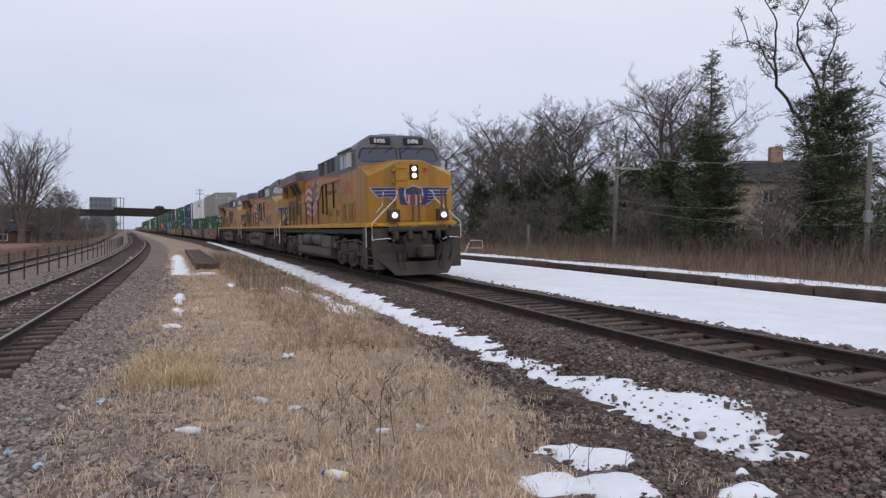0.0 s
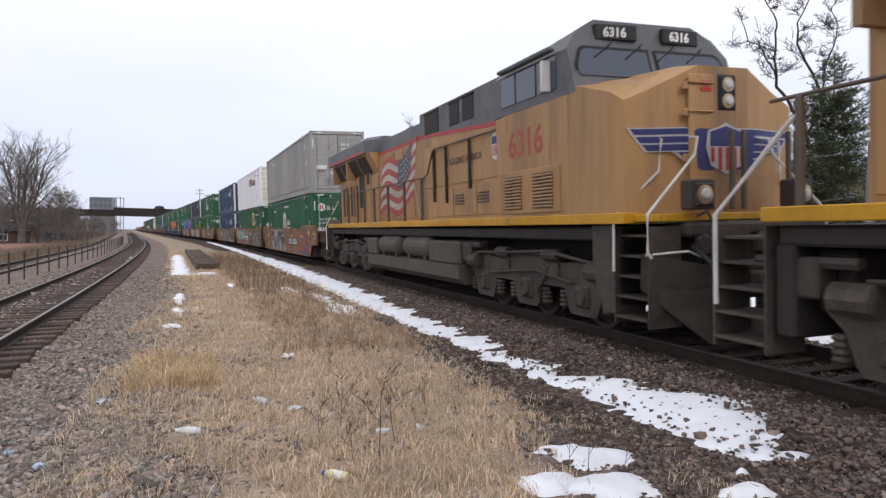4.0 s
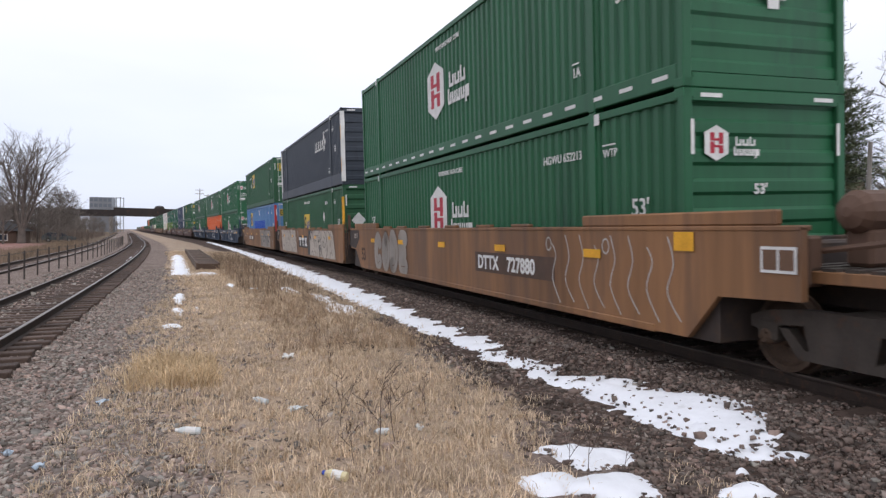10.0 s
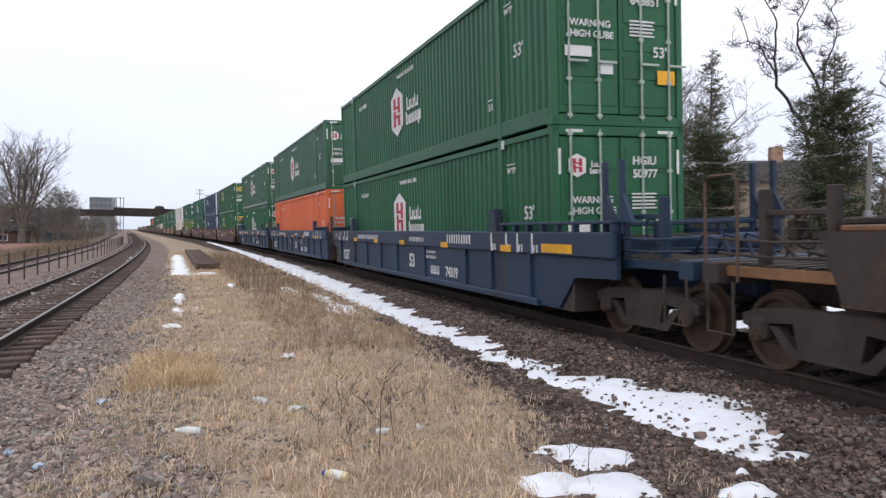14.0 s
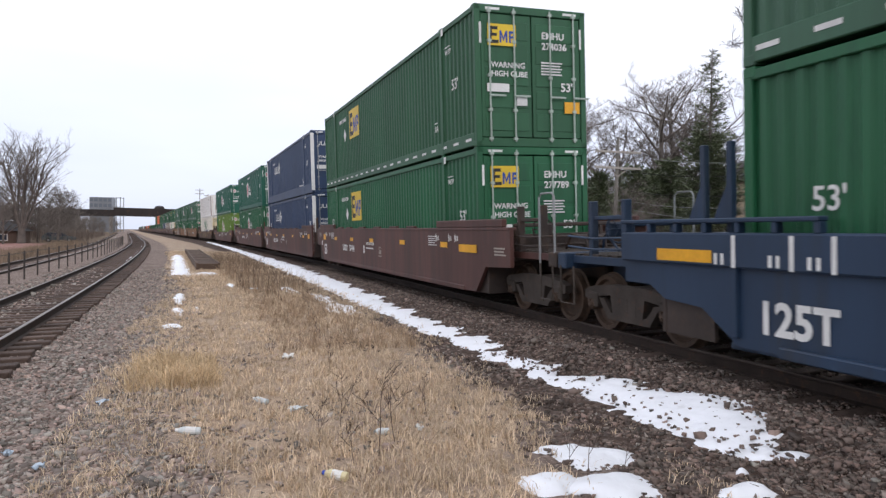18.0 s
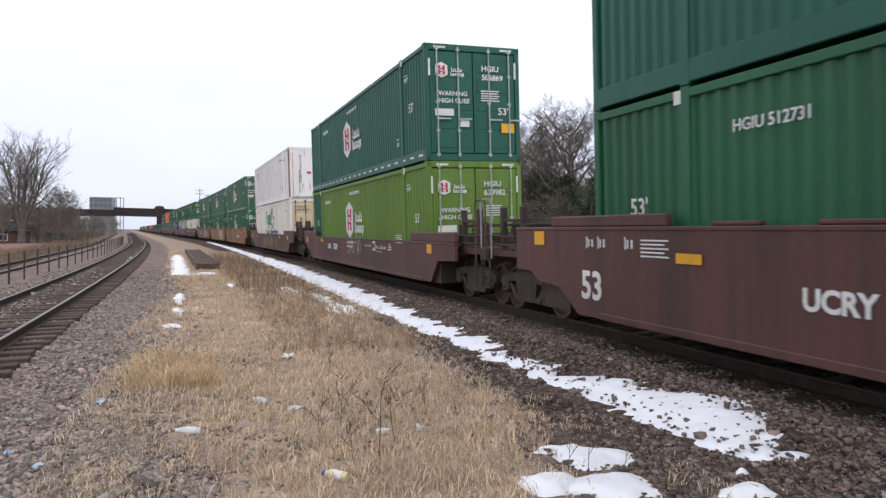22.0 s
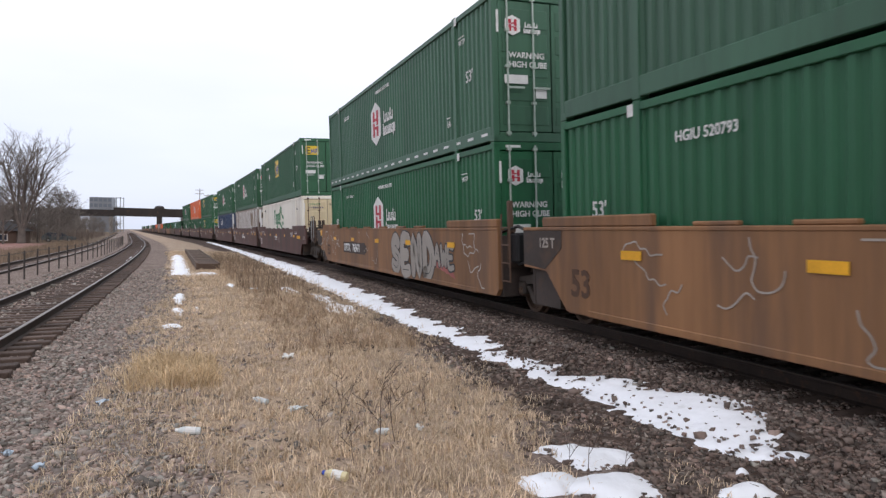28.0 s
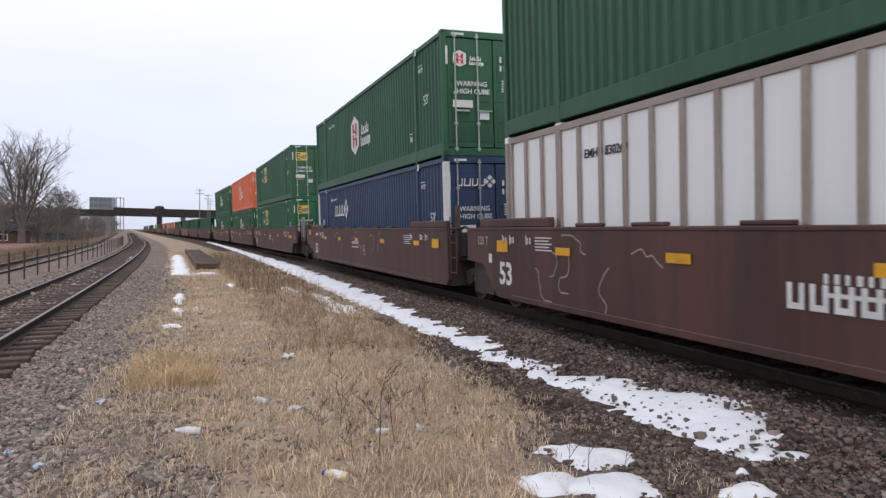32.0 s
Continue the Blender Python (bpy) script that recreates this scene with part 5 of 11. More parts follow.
        for k, (yy, w, h, n) in enumerate(((4.7, 2.6, 0.13, 17), (-1.0, 1.2, 0.11, 11), (-3.75, 1.4, 0.19, 10))):
            part("owner_mark", shared(("chordwords", k), lambda: flat(bars(70 + k, w, h, n))), WHITEPAINT, car, "white block lettering on the top chord", place=side_pose(-1.513, yy, 1.27))
    if letter:
        part("unit_letter", text_mesh(letter, 0.34, 0.012), WHITEPAINT if colour != CAR_ORANGE else BLACKMARK, car, place=side_pose(sx, ny - 3.2, 0.82))
    for y in () if low_side else ((7.46,) if style == "plate" else (-0.75,)):
        part("length_mark", text_mesh("53", 0.56 if style == "plate" else 0.46, 0.014), WHITEPAINT if colour != CAR_ORANGE else BROWNMARK, car, place=side_pose(sx, y, 0.62 if style != "plate" else 0.58))
    if style == "plate" and colour != CAR_ORANGE:
        part("stencil_block", shared(("carlines",), lambda: flat([rect(0, -0.05 * i, 0.6 - 0.13 * (i % 2), 0.018 - 0.05 * i) for i in range(5)])), WHITEPAINT, car, place=side_pose(CAR_X if style == "plate" else -1.452, -5.67, 1.40))
        part("stencil_block", shared(("carlines2",), lambda: flat(bars(51, 1.0, 0.09, 9) + [rect(0, -0.12, 0.9, -0.08)])), WHITEPAINT, car, place=side_pose(CAR_X if style == "plate" else -1.452, 0.4, 1.08 if style == "plate" else 0.8))
        part("stencil_box", shared(("carbox",), lambda: flat([rect(0, 0, 0.24, 0.02), rect(0, 0.28, 0.24, 0.3), rect(0, 0.02, 0.02, 0.28), rect(0.22, 0.02, 0.24, 0.28), rect(0.06, 0.09, 0.18, 0.21)])), SPRAY_PALE, car, place=side_pose(CAR_X if style == "plate" else -1.452, -1.15, 0.75))
    if style != "plate":
        part("capacity_mark", text_mesh("125T", 0.46, 0.014), WHITEPAINT, car, "large white load mark", place=side_pose(sx, 7.30, 0.52))
        for y in (7.59, 6.83, 6.36, -6.1, -6.75, -7.2, -7.75):
            part("length_bar", shared("lenbar", lambda: flat([rect(0, 0, 0.055, 0.34)])), WHITEPAINT, car, place=side_pose(-1.513, y, 1.165))
            part("length_figure", shared("lendigits", lambda: flat(bars(81, 0.2, 0.12, 2))), WHITEPAINT, car, place=side_pose(-1.513, y + (0.26 if y > 0 else -0.07), 1.19))
    elif colour == CAR_BROWN and low_side:
        part("owner_emblem", shared("railemblem", lambda: flat([[(0, 0.06), (0.05, 0), (0.26, 0), (0.31, 0.06), (0.31, 0.24), (0.26, 0.30), (0.05, 0.30), (0, 0.24), (0.06, 0.22), (0.08, 0.24), (0.23, 0.24), (0.25, 0.22), (0.25, 0.08), (0.23, 0.06), (0.08, 0.06), (0.06, 0.08)]])), WHITEPAINT, car, "white rounded outline emblem", place=side_pose(CAR_X, -3.17, 0.92))
        for k, block in enumerate(block_words((7, 4, 5), 0.058, 0.075, 0.05)):
            part("owner_mark", shared(("raillettering", k), lambda: flat(block)), WHITEPAINT, car, place=side_pose(CAR_X, -3.53, 1.0))
        part("owner_mark", shared("railbars", lambda: flat(bars(91, 0.7, 0.05, 11))), SPRAY_PALE, car, place=side_pose(CAR_X, -3.55, 0.88))
        for k in range(3):
            part("owner_streak", shared(("railstreak", k), lambda: flat([[(0.05 * k, 0.07 * k), (0.42 - 0.06 * k, 0.07 * k + 0.02), (0.46 - 0.06 * k, 0.07 * k + 0.05), (0.10 + 0.05 * k, 0.07 * k + 0.04)]])), WHITEPAINT, car, "white speed streak", place=side_pose(CAR_X, -4.83, 0.97))
        part("owner_mark", shared("railbars2", lambda: flat(bars(92, 0.85, 0.07, 12))), SPRAY_PALE, car, place=side_pose(CAR_X, -2.2, 1.02))
    elif colour == CAR_BROWN:
        for y in (7.3, 7.0, 6.35, -6.2, -7.02, -7.4):
            part("length_figure", shared("lendigits2", lambda: flat([rect(0, 0, 0.025, 0.17)] + [[(a + 0.05, b + 0.02) for a, b in q] for q in bars(82, 0.18, 0.11, 2)])), WHITEPAINT, car, place=side_pose(CAR_X, y, 1.02 if low_side else 1.3))
        part("stencil_block", shared(("carlines3",), lambda: flat([rect(0, -0.05 * i, 0.55 - 0.08 * (i % 2), 0.02 - 0.05 * i) for i in range(5)])), WHITEPAINT, car, place=side_pose(CAR_X, 6.0, 1.15 if low_side else 1.42))
    if art:
        graffiti(car, art)
    return car


def block_words(counts, wide, high, gap):
    """Rows of open, letter-like blocks, a list of shapes for each: uprights joined by short bars, some with tails; no characters."""
    out, u = [], 0.0
    rng = random.Random(sum(counts) * 7 + len(counts))
    for n in counts:
        for i in range(n):
            w, h, t = wide * rng.uniform(0.75, 1.05), high * (1.35 if i == 0 else rng.uniform(0.9, 1.1)), wide * 0.24
            kind = rng.randint(0, 3)
            low = -0.3 * high if kind == 3 and i else 0.0
            block = [rect(u, low, u + t, h, 0.03)]
            if kind != 1:
                block.append(rect(u + t * 0.9, h - t, u + w, h, 0.02))
            if kind != 2:
                block.append(rect(u + t * 0.9, 0, u + w, t))
            if kind in (0, 3):
                block.append(rect(u + w - t, t * 0.9, u + w, h - t * 0.9, 0.02))
            out.append(block)
            u += w + wide * 0.2
        u += gap
    return out


def letter_blocks(owner, h):
    """Open letter-like blocks in the place of an owner's letters."""
    w, t = 0.8 * h, 0.24 * h
    return [[(1.05 * h * i + a, b) for a, b in ((0, 0), (w, 0), (w, h), (w - t, h), (w - t, t), (t, t), (t, h), (0, h))] for i in range(len(owner))]


def joint_casting():
    """Dark frame, pipes and bellows between two wells."""
    sh = Shape()
    sh.box(-1.22, 1.22, 9.08, 9.4, 0.88, 1.46, 0.04)
    sh.box(-0.5, 0.5, 9.3, 10.5, 0.72, 1.25, 0.05)
    sh.box(-1.30, -0.7, 9.7, 10.1, 0.95, 1.5, 0.04)
    sh.box(0.7, 1.30, 9.7, 10.1, 0.95, 1.5, 0.04)
    for x in (-1.28, 1.28):
        sh.tube([(x, 9.1, 1.5), (x, 9.7, 1.62), (x, 10.5, 1.5)], 0.03, 6)
        sh.tube([(x * 0.9, 9.1, 1.1), (x * 0.95, 9.8, 0.92), (x * 0.9, 10.5, 1.1)], 0.025, 6)
    sh.lathe("y", (-0.85, 9.75, 1.2), [(-0.3, 0.12), (0.3, 0.12)], 10)
    return sh


def ladder():
    sh = Shape()
    for y in (0.0, 0.34):
        sh.tube([(0, y, 0.6), (0, y, 1.85)], 0.016, 5)
    for z in (0.62, 0.95, 1.28, 1.6):
        sh.tube([(0, 0, z), (0, 0.34, z)], 0.014, 5)
    return sh


def tall_ladder():
    """Ladder beside the box end, above the car."""
    sh = Shape()
    for y in (0.0, 0.2):
        sh.box(-0.02, 0.02, y - 0.03, y + 0.03, 1.75, 2.78, 0.008)
    for z in (1.9, 2.2, 2.5):
        sh.box(-0.015, 0.015, 0.03, 0.17, z, z + 0.05, 0.006)
    return sh


def brake_stand():
    sh = Shape()
    sh.box(-1.30, -1.20, -9.0, -8.9, 1.0, 2.1, 0.02)
    sh.box(-1.3, 1.3, -8.95, -8.8, 0.9, 1.2, 0.02)
    sh.tube([(-1.25, -8.95, 1.5), (-1.25, -9.12, 1.55)], 0.04, 6)
    return sh


# angular letters of one graffiti piece, in letter widths and metres
WILD = [[(0.05, 1.14), (0.97, 1.12), (0.94, 0.80), (0.45, 0.80), (0.46, 0.64), (0.92, 0.74), (0.95, 0.54), (0.62, 0.40), (0.74, 0.08), (0.40, 0.12), (0.36, 0.76), (0.0, 0.80)],
        [(0.02, 1.12), (0.90, 1.12), (0.90, 0.80), (0.44, 0.78), (0.42, 0.64), (0.84, 0.72), (0.90, 0.52), (0.46, 0.42), (0.50, 0.34), (0.96, 0.38), (1.08, 0.05), (0.14, 0.07), (0.05, 0.60)],
        [(0.05, 1.13), (0.50, 1.13), (0.38, 0.38), (0.80, 0.34), (0.52, 0.74), (0.62, 0.80), (1.08, 0.50), (1.16, 0.05), (0.16, 0.06)],
        [(-0.28, 1.13), (0.98, 1.13), (0.98, 0.82), (0.68, 0.80), (0.80, 0.06), (0.26, 0.06), (0.34, 0.78), (-0.38, 0.84)],
        [(0.10, 1.12), (0.98, 1.10), (0.96, 0.82), (0.48, 0.84), (0.48, 0.70), (0.98, 0.60), (0.94, 0.06), (0.05, 0.08), (0.08, 0.34), (0.54, 0.36), (0.54, 0.46), (0.08, 0.54)]]


# letters as brush strokes in a unit box
GLYPHS = {
    "A": [[(0, 0), (0.42, 1), (0.9, 0)], [(0.2, 0.36), (0.72, 0.36)]],
    "B": [[(0.04, 0), (0.04, 1), (0.6, 1), (0.85, 0.78), (0.6, 0.54), (0.1, 0.52)], [(0.6, 0.54), (0.95, 0.28), (0.65, 0), (0.04, 0)]],
    "C": [[(0.9, 0.85), (0.5, 1), (0.1, 0.8), (0.05, 0.3), (0.4, 0), (0.92, 0.12)]],
    "D": [[(0.04, 0), (0.04, 1), (0.55, 0.96), (0.92, 0.6), (0.85, 0.25), (0.5, 0), (0.04, 0)]],
    "E": [[(0.92, 1), (0.05, 1), (0.05, 0), (0.92, 0)], [(0.05, 0.5), (0.7, 0.5)]],
    "F": [[(0.92, 1), (0.08, 1), (0.05, 0)], [(0.05, 0.52), (0.72, 0.52)]],
    "G": [[(0.9, 0.85), (0.5, 1), (0.08, 0.75), (0.08, 0.25), (0.5, 0), (0.92, 0.2), (0.9, 0.5), (0.55, 0.5)]],
    "I": [[(0.5, 0), (0.5, 1)]],
    "K": [[(0.06, 0), (0.06, 1)], [(0.88, 1), (0.1, 0.46), (0.95, 0)]],
    "M": [[(0, 0), (0.12, 1), (0.5, 0.35), (0.88, 1), (1, 0)]],
    "N": [[(0.04, 0), (0.04, 1), (0.9, 0), (0.9, 1)]],
    "O": [[(0.5, 1), (0.1, 0.75), (0.1, 0.25), (0.5, 0), (0.9, 0.25), (0.9, 0.75), (0.5, 1)]],
    "R": [[(0.05, 0), (0.05, 1), (0.62, 1), (0.85, 0.75), (0.6, 0.5), (0.08, 0.5)], [(0.45, 0.5), (0.95, 0)]],
    "S": [[(0.9, 0.86), (0.5, 1), (0.1, 0.84), (0.14, 0.6), (0.5, 0.5), (0.9, 0.36), (0.88, 0.12), (0.5, 0), (0.05, 0.12)]],
    "T": [[(0, 1), (1, 1)], [(0.5, 1), (0.5, 0)]],
    "U": [[(0.05, 1), (0.08, 0.2), (0.5, 0), (0.9, 0.2), (0.95, 1)]],
    "V": [[(0, 1), (0.5, 0), (1, 1)]],
    "W": [[(0, 1), (0.2, 0), (0.5, 0.7), (0.8, 0), (1, 1)]],
    "X": [[(0, 0), (1, 1)], [(0, 1), (1, 0)]]}
# sharp blade-like letters: outlines in a unit box
BLADES = {"E": [[(0.45, 1), (0.9, 0.97), (1, 0.63), (0.78, 0.35), (0.68, 0.62), (0.53, 0.78), (0.27, 0.48), (0.48, 0.28), (0.66, 0.22), (0.62, 0.02), (0.41, 0), (0, 0.46)], [(0.36, 0.60), (0.66, 0.54), (0.58, 0.28), (0.48, 0.46)]],
          "L": [[(0, 0.9), (0.32, 1), (0.6, 0.3), (0.81, 0.67), (1, 0.3), (0.69, 0.02), (0.53, 0)]],
          "M": [[(0, 0.88), (0.37, 1), (0.48, 0.73), (0.5, 1), (0.74, 0.97), (1, 0.44), (0.73, 0.2), (0.67, 0.58), (0.57, 0.33), (0.4, 0.4), (0.69, 0.15), (0.54, 0.02), (0.36, 0.1)]]}
ART_Z = 0.36      # height of the origin of painted marks on a car's side


def rounded(path, n=4):
    """A smooth line through the bends of a path."""
    pts = [path[0]] + list(path) + [path[-1]]
    out = []
    for i in range(1, len(pts) - 2):
        p0, p1, p2, p3 = pts[i - 1], pts[i], pts[i + 1], pts[i + 2]
        for k in range(n):
            t = k / n
            out.append(tuple(0.5 * (2 * p1[c] + (p2[c] - p0[c]) * t + (2 * p0[c] - 5 * p1[c] + 4 * p2[c] - p3[c]) * t * t + (3 * p1[c] - p0[c] - 3 * p2[c] + p3[c]) * t ** 3) for c in (0, 1)))
    return out + [path[-1]]


def brush(paths, width, soft=True, thin_end=1.0):
    """Flat brush strokes of one width along paths of (u, v), with round ends."""
    sh = Shape()
    for q, path in enumerate(paths):
        pts = rounded(path) if soft else path
        n, lift = len(pts), 0.0012 + 0.0004 * (q % 4)
        v, f = [], []
        for i, (a, b) in enumerate(pts):
            (a0, b0), (a1, b1) = pts[max(i - 1, 0)], pts[min(i + 1, n - 1)]
            d = math.hypot(a1 - a0, b1 - b0) + 1e-6
            w = width * 0.5 * (1 + (thin_end - 1) * i / max(n - 1, 1))
            ox, oy = -(b1 - b0) / d * w, (a1 - a0) / d * w
            v += [(a - ox, b - oy, lift), (a + ox, b + oy, lift)]
        f += [(2 * i, 2 * i + 2, 2 * i + 3, 2 * i + 1) for i in range(n - 1)]
        for i, j in ((0, 1), (n - 1, n - 2)):
            (a, b), (c, d) = pts[i], pts[j]
            ang, w = math.atan2(b - d, a - c), width * 0.5 * (1.0 if i == 0 else thin_end)
            k0 = len(v)
            v += [(a + w * math.cos(ang + g * 0.3927), b + w * math.sin(ang + g * 0.3927), lift) for g in range(-4, 5)]
            f.append(tuple(range(k0, k0 + 9)))
        sh.add(v, f)
    return sh


def ragged(poly, amp, seed):
    """An outline broken into short uneven steps, kept on the car's side."""
    rng, out = random.Random(seed), []
    for (a0, b0), (a1, b1) in zip(poly, list(poly[1:]) + [poly[0]]):
        n = max(2, int(math.hypot(a1 - a0, b1 - b0) / 0.14))
        for k in range(n):
            u = k / n
            out.append((a0 + (a1 - a0) * u + rng.uniform(-amp, amp), min(max(b0 + (b1 - b0) * u + rng.uniform(-amp, amp) * 0.6, 0.345), 1.545)))
    return out


def on_side(pts):
    """(along the car, height) to the plane of a painted mark."""
    return [(-y, z - ART_Z) for y, z in pts]


def graffiti(car, art):
    """Spray paint on the near side of a car: fields, words in fat strokes, panels, waves and scribbles, by place along the car and height."""
    def paint(name, shape, material, lift, label=""):
        part(name, shape, material, car, label, place=side_pose(CAR_X - lift, 0, ART_Z))

    for item in art:
        kind = item[0]
        if kind == "field":
            paint("spray_field", flat([on_side(ragged(item[1], 0.035, len(item[1]) + int(item[1][0][0] * 10)))], 0.0015), item[2], 0.0, "ragged field of spray paint")
        elif kind == "word":
            _, word, y0, y1, z0, z1, fill, edge, fat, halo, lean = item
            step = (y0 - y1) / len(word)
            rng = random.Random(word)
            for i, ch in enumerate(word):
                tip, up = rng.uniform(-0.05, 0.05), rng.uniform(-0.02, 0.02)
                paths = [[(-y0 + i * step + fat * 0.5 + gx * (step * 1.02 - fat) + (lean + tip) * (gy - 0.5), z0 - ART_Z + fat * 0.5 + up + gy * (z1 - z0 - fat)) for gx, gy in path] for path in GLYPHS[ch]]
                over = 0.003 + 0.0022 * (i % 3)
                paint("spray_outline", brush(paths, fat + 0.075), edge, over, "dark spray-painted outline" if i == 0 else "")
                paint("spray_letter", brush(paths, fat), fill, over + 0.0022, "fat spray-painted letter" if i == 0 else "")
                if fat > 0.3:        # a thin crease inside each fat letter
                    paint("spray_crease", brush([paths[0][len(paths[0]) // 2:]] if len(paths[0]) > 2 else paths[:1], 0.022), edge, over + 0.0044)
        elif kind == "blades":
            _, word, starts, wide, fill, edge = item
            for ch, y0, w in zip(word, starts, wide):
                for poly in BLADES[ch]:
                    pts = [(-y0 + a * w, 0.33 - ART_Z + b * 1.2) for a, b in poly]
                    paint("spray_outline", brush([pts + pts[:1]], 0.05, False), edge, 0.003)
                    paint("spray_letter", flat([pts[::-1]], 0.002), fill, 0.0045, "sharp dark spray-painted letter")
        elif kind == "felts":
            _, y0, width, fill, edge = item
            step = width / 5
            for i in range(5):
                pts = [(-y0 + (i + a) * step, b - 0.005) for a, b in WILD[i]]
                paint("spray_letter", flat([pts[::-1]], 0.002), fill, 0.003, "angular spray-painted letter")
                paint("spray_outline", brush([pts + pts[:1]], 0.032, False), edge, 0.006, "thin white spray-painted outline")
        elif kind == "panel":
            _, y0, y1, z0, z1 = item
            w, h, v0 = y0 - y1, z1 - z0, z0 - ART_Z
            paint("name_panel", flat([rect(-y0, v0, -y1, v0 + h)], 0.0015), BLACKMARK, 0.002, "black painted panel")
            for i in range(3):
                u, c = -y0 + w * (0.06 + 0.31 * i), w * 0.27
                polys = [rect(u, v0 + 0.62 * h, u + c, v0 + 0.86 * h), rect(u + 0.32 * c, v0 + 0.14 * h, u + 0.68 * c, v0 + 0.62 * h)]
                if i == 2:
                    polys = [rect(u, v0 + 0.14 * h, u + 0.4 * c, v0 + 0.86 * h, 0.55 * c), rect(u + 0.6 * c, v0 + 0.14 * h, u + c, v0 + 0.86 * h, -0.55 * c)]
                paint("panel_block", flat(polys, 0.002), WHITEPAINT, 0.0045, "white block on the panel" if i == 0 else "")
            for k in range(4):
                v = v0 + h * (0.36 + 0.075 * k)
                paint("panel_line", flat([rect(-y0 + 0.2 * w, v, -y1 - 0.14 * w, v + 0.02 * h)], 0.001), BLACKMARK, 0.0082)
        elif kind == "wave":
            _, y0, y1, z, material = item
            rng, u, pts = random.Random(z), -y0, []
            while u < -y1:
                pts.append((u, z - ART_Z + rng.uniform(-0.13, 0.09)))
                u += rng.uniform(0.12, 0.3)
            paint("spray_line", brush([pts], 0.035), material, 0.0075, "pale wavy spray-painted line")
        elif kind == "loops":
            _, y0, y1, material = item
            for k in range(8):
                u = -y0 + (y0 - y1) * (k + 0.2) / 8
                top = 1.12 if k % 3 else 0.98
                pts = [(u, top), (u + 0.10, 0.80), (u - 0.02, 0.45), (u + 0.22, 0.08 + 0.05 * (k % 2))]
                paint("spray_scribble", brush([pts], 0.02), material, 0.003, "tall thin spray-painted loop")
                if k in (0, 4):
                    ring = [(u - 0.12 + 0.08 * math.cos(g), 0.98 + 0.10 * math.sin(g)) for g in np.linspace(0, 6.28, 9)]
                    paint("spray_scribble", brush([ring], 0.02), material, 0.004)
        elif kind == "robot":
            # jagged mass of grey and black blocks with pale spikes
            _, y0, y1 = item
            rng = random.Random(44)
            w = y0 - y1
            paint("spray_field", flat([on_side(ragged(((y0 - 0.25, 0.9), (y0 - 0.6, 1.52), (y1 + 0.2, 1.52), (y1, 0.36), (y0 - 0.9, 0.36)), 0.04, 5))], 0.0015), SPRAY_OLD, 0.0, "ragged field of spray paint")
            paint("spray_field", flat([on_side(ragged(((y0, 0.38), (y0 - 0.1, 0.72), (y0 - 1.9, 0.66), (y0 - 1.9, 0.36)), 0.03, 6))], 0.0015), SPRAY_DARK, 0.002)
            for k in range(15):
                u = -y0 + w * (k + 0.5) / 15
                a, b = rng.uniform(0.28, 0.55), rng.uniform(0.2, 0.5)
                v = rng.uniform(0.12, 1.05 - b)
                sk = rng.uniform(-0.3, 0.3)
                poly = rect(u - a / 2, v, u + a / 2, v + b, sk)
                tone = (SPRAY_STONE, SPRAY_DARK, SPRAY_STONE2, SPRAY_STONE, SPRAY_DARK)[k % 5]
                paint("spray_block", flat([poly], 0.0012), tone, 0.004 + 0.0014 * (k % 3), "angular spray-painted block" if k == 0 else "")
                paint("spray_outline", brush([poly + poly[:1]], 0.025, False), SPRAY_DARK if tone is not SPRAY_DARK else SPRAY_STONE2, 0.0055 + 0.0014 * (k % 3))
            for k in range(10):
                u, v = -y0 + w * (0.45 + 0.055 * k), rng.choice((0.12, 0.5, 0.85))
                paint("spray_spike", flat([[(u, v), (u + 0.15, v + 0.02), (u + 0.07, v + rng.uniform(0.15, 0.28))]], 0.0012), SPRAY_WHITE, 0.0095)
        elif kind == "swirl":
            # round outline with a spiral, crossed strokes and a toothed arc
            _, y, z, r = item
            u0, v0 = -y, z - ART_Z
            lines = [[(u0 + r * math.cos(0.45 * i), v0 + 1.15 * r * math.sin(0.45 * i)) for i in range(15)],
                     [(u0 - 0.42 * r + (0.05 + 0.022 * i) * r * math.cos(0.8 * i), v0 + 0.3 * r + (0.05 + 0.022 * i) * r * math.sin(0.8 * i)) for i in range(13)],
                     [(u0 + 0.2 * r, v0 + 0.1 * r), (u0 + 0.6 * r, v0 + 0.55 * r)], [(u0 + 0.2 * r, v0 + 0.55 * r), (u0 + 0.6 * r, v0 + 0.1 * r)],
                     [(u0 - 0.65 * r, v0 - 0.35 * r), (u0, v0 - 0.2 * r), (u0 + 0.65 * r, v0 - 0.35 * r), (u0 + 0.35 * r, v0 - 0.75 * r), (u0 - 0.35 * r, v0 - 0.75 * r), (u0 - 0.65 * r, v0 - 0.35 * r)],
                     [(u0 - 0.55 * r, v0 - 0.52 * r), (u0 + 0.55 * r, v0 - 0.52 * r)]]
            lines += [[(u0 + c * r, v0 - 0.26 * r), (u0 + c * r, v0 - 0.74 * r)] for c in (-0.3, -0.1, 0.1, 0.3)]
            paint("spray_line", brush(lines, 0.028), SPRAY_DARK, 0.012, "round swirl of dark spray-painted lines")
        elif kind == "scribble":
            _, seed, y0, width, material, count = item
            rng = random.Random(seed)
            for i in range(count):
                u, v, a, pts = -y0 + width * (i + rng.uniform(0.1, 0.7)) / count, rng.uniform(0.5, 1.0), rng.uniform(0, 6.28), []
                for k in range(rng.randint(6, 10)):
                    pts.append((u, min(max(v, 0.06), 1.12)))
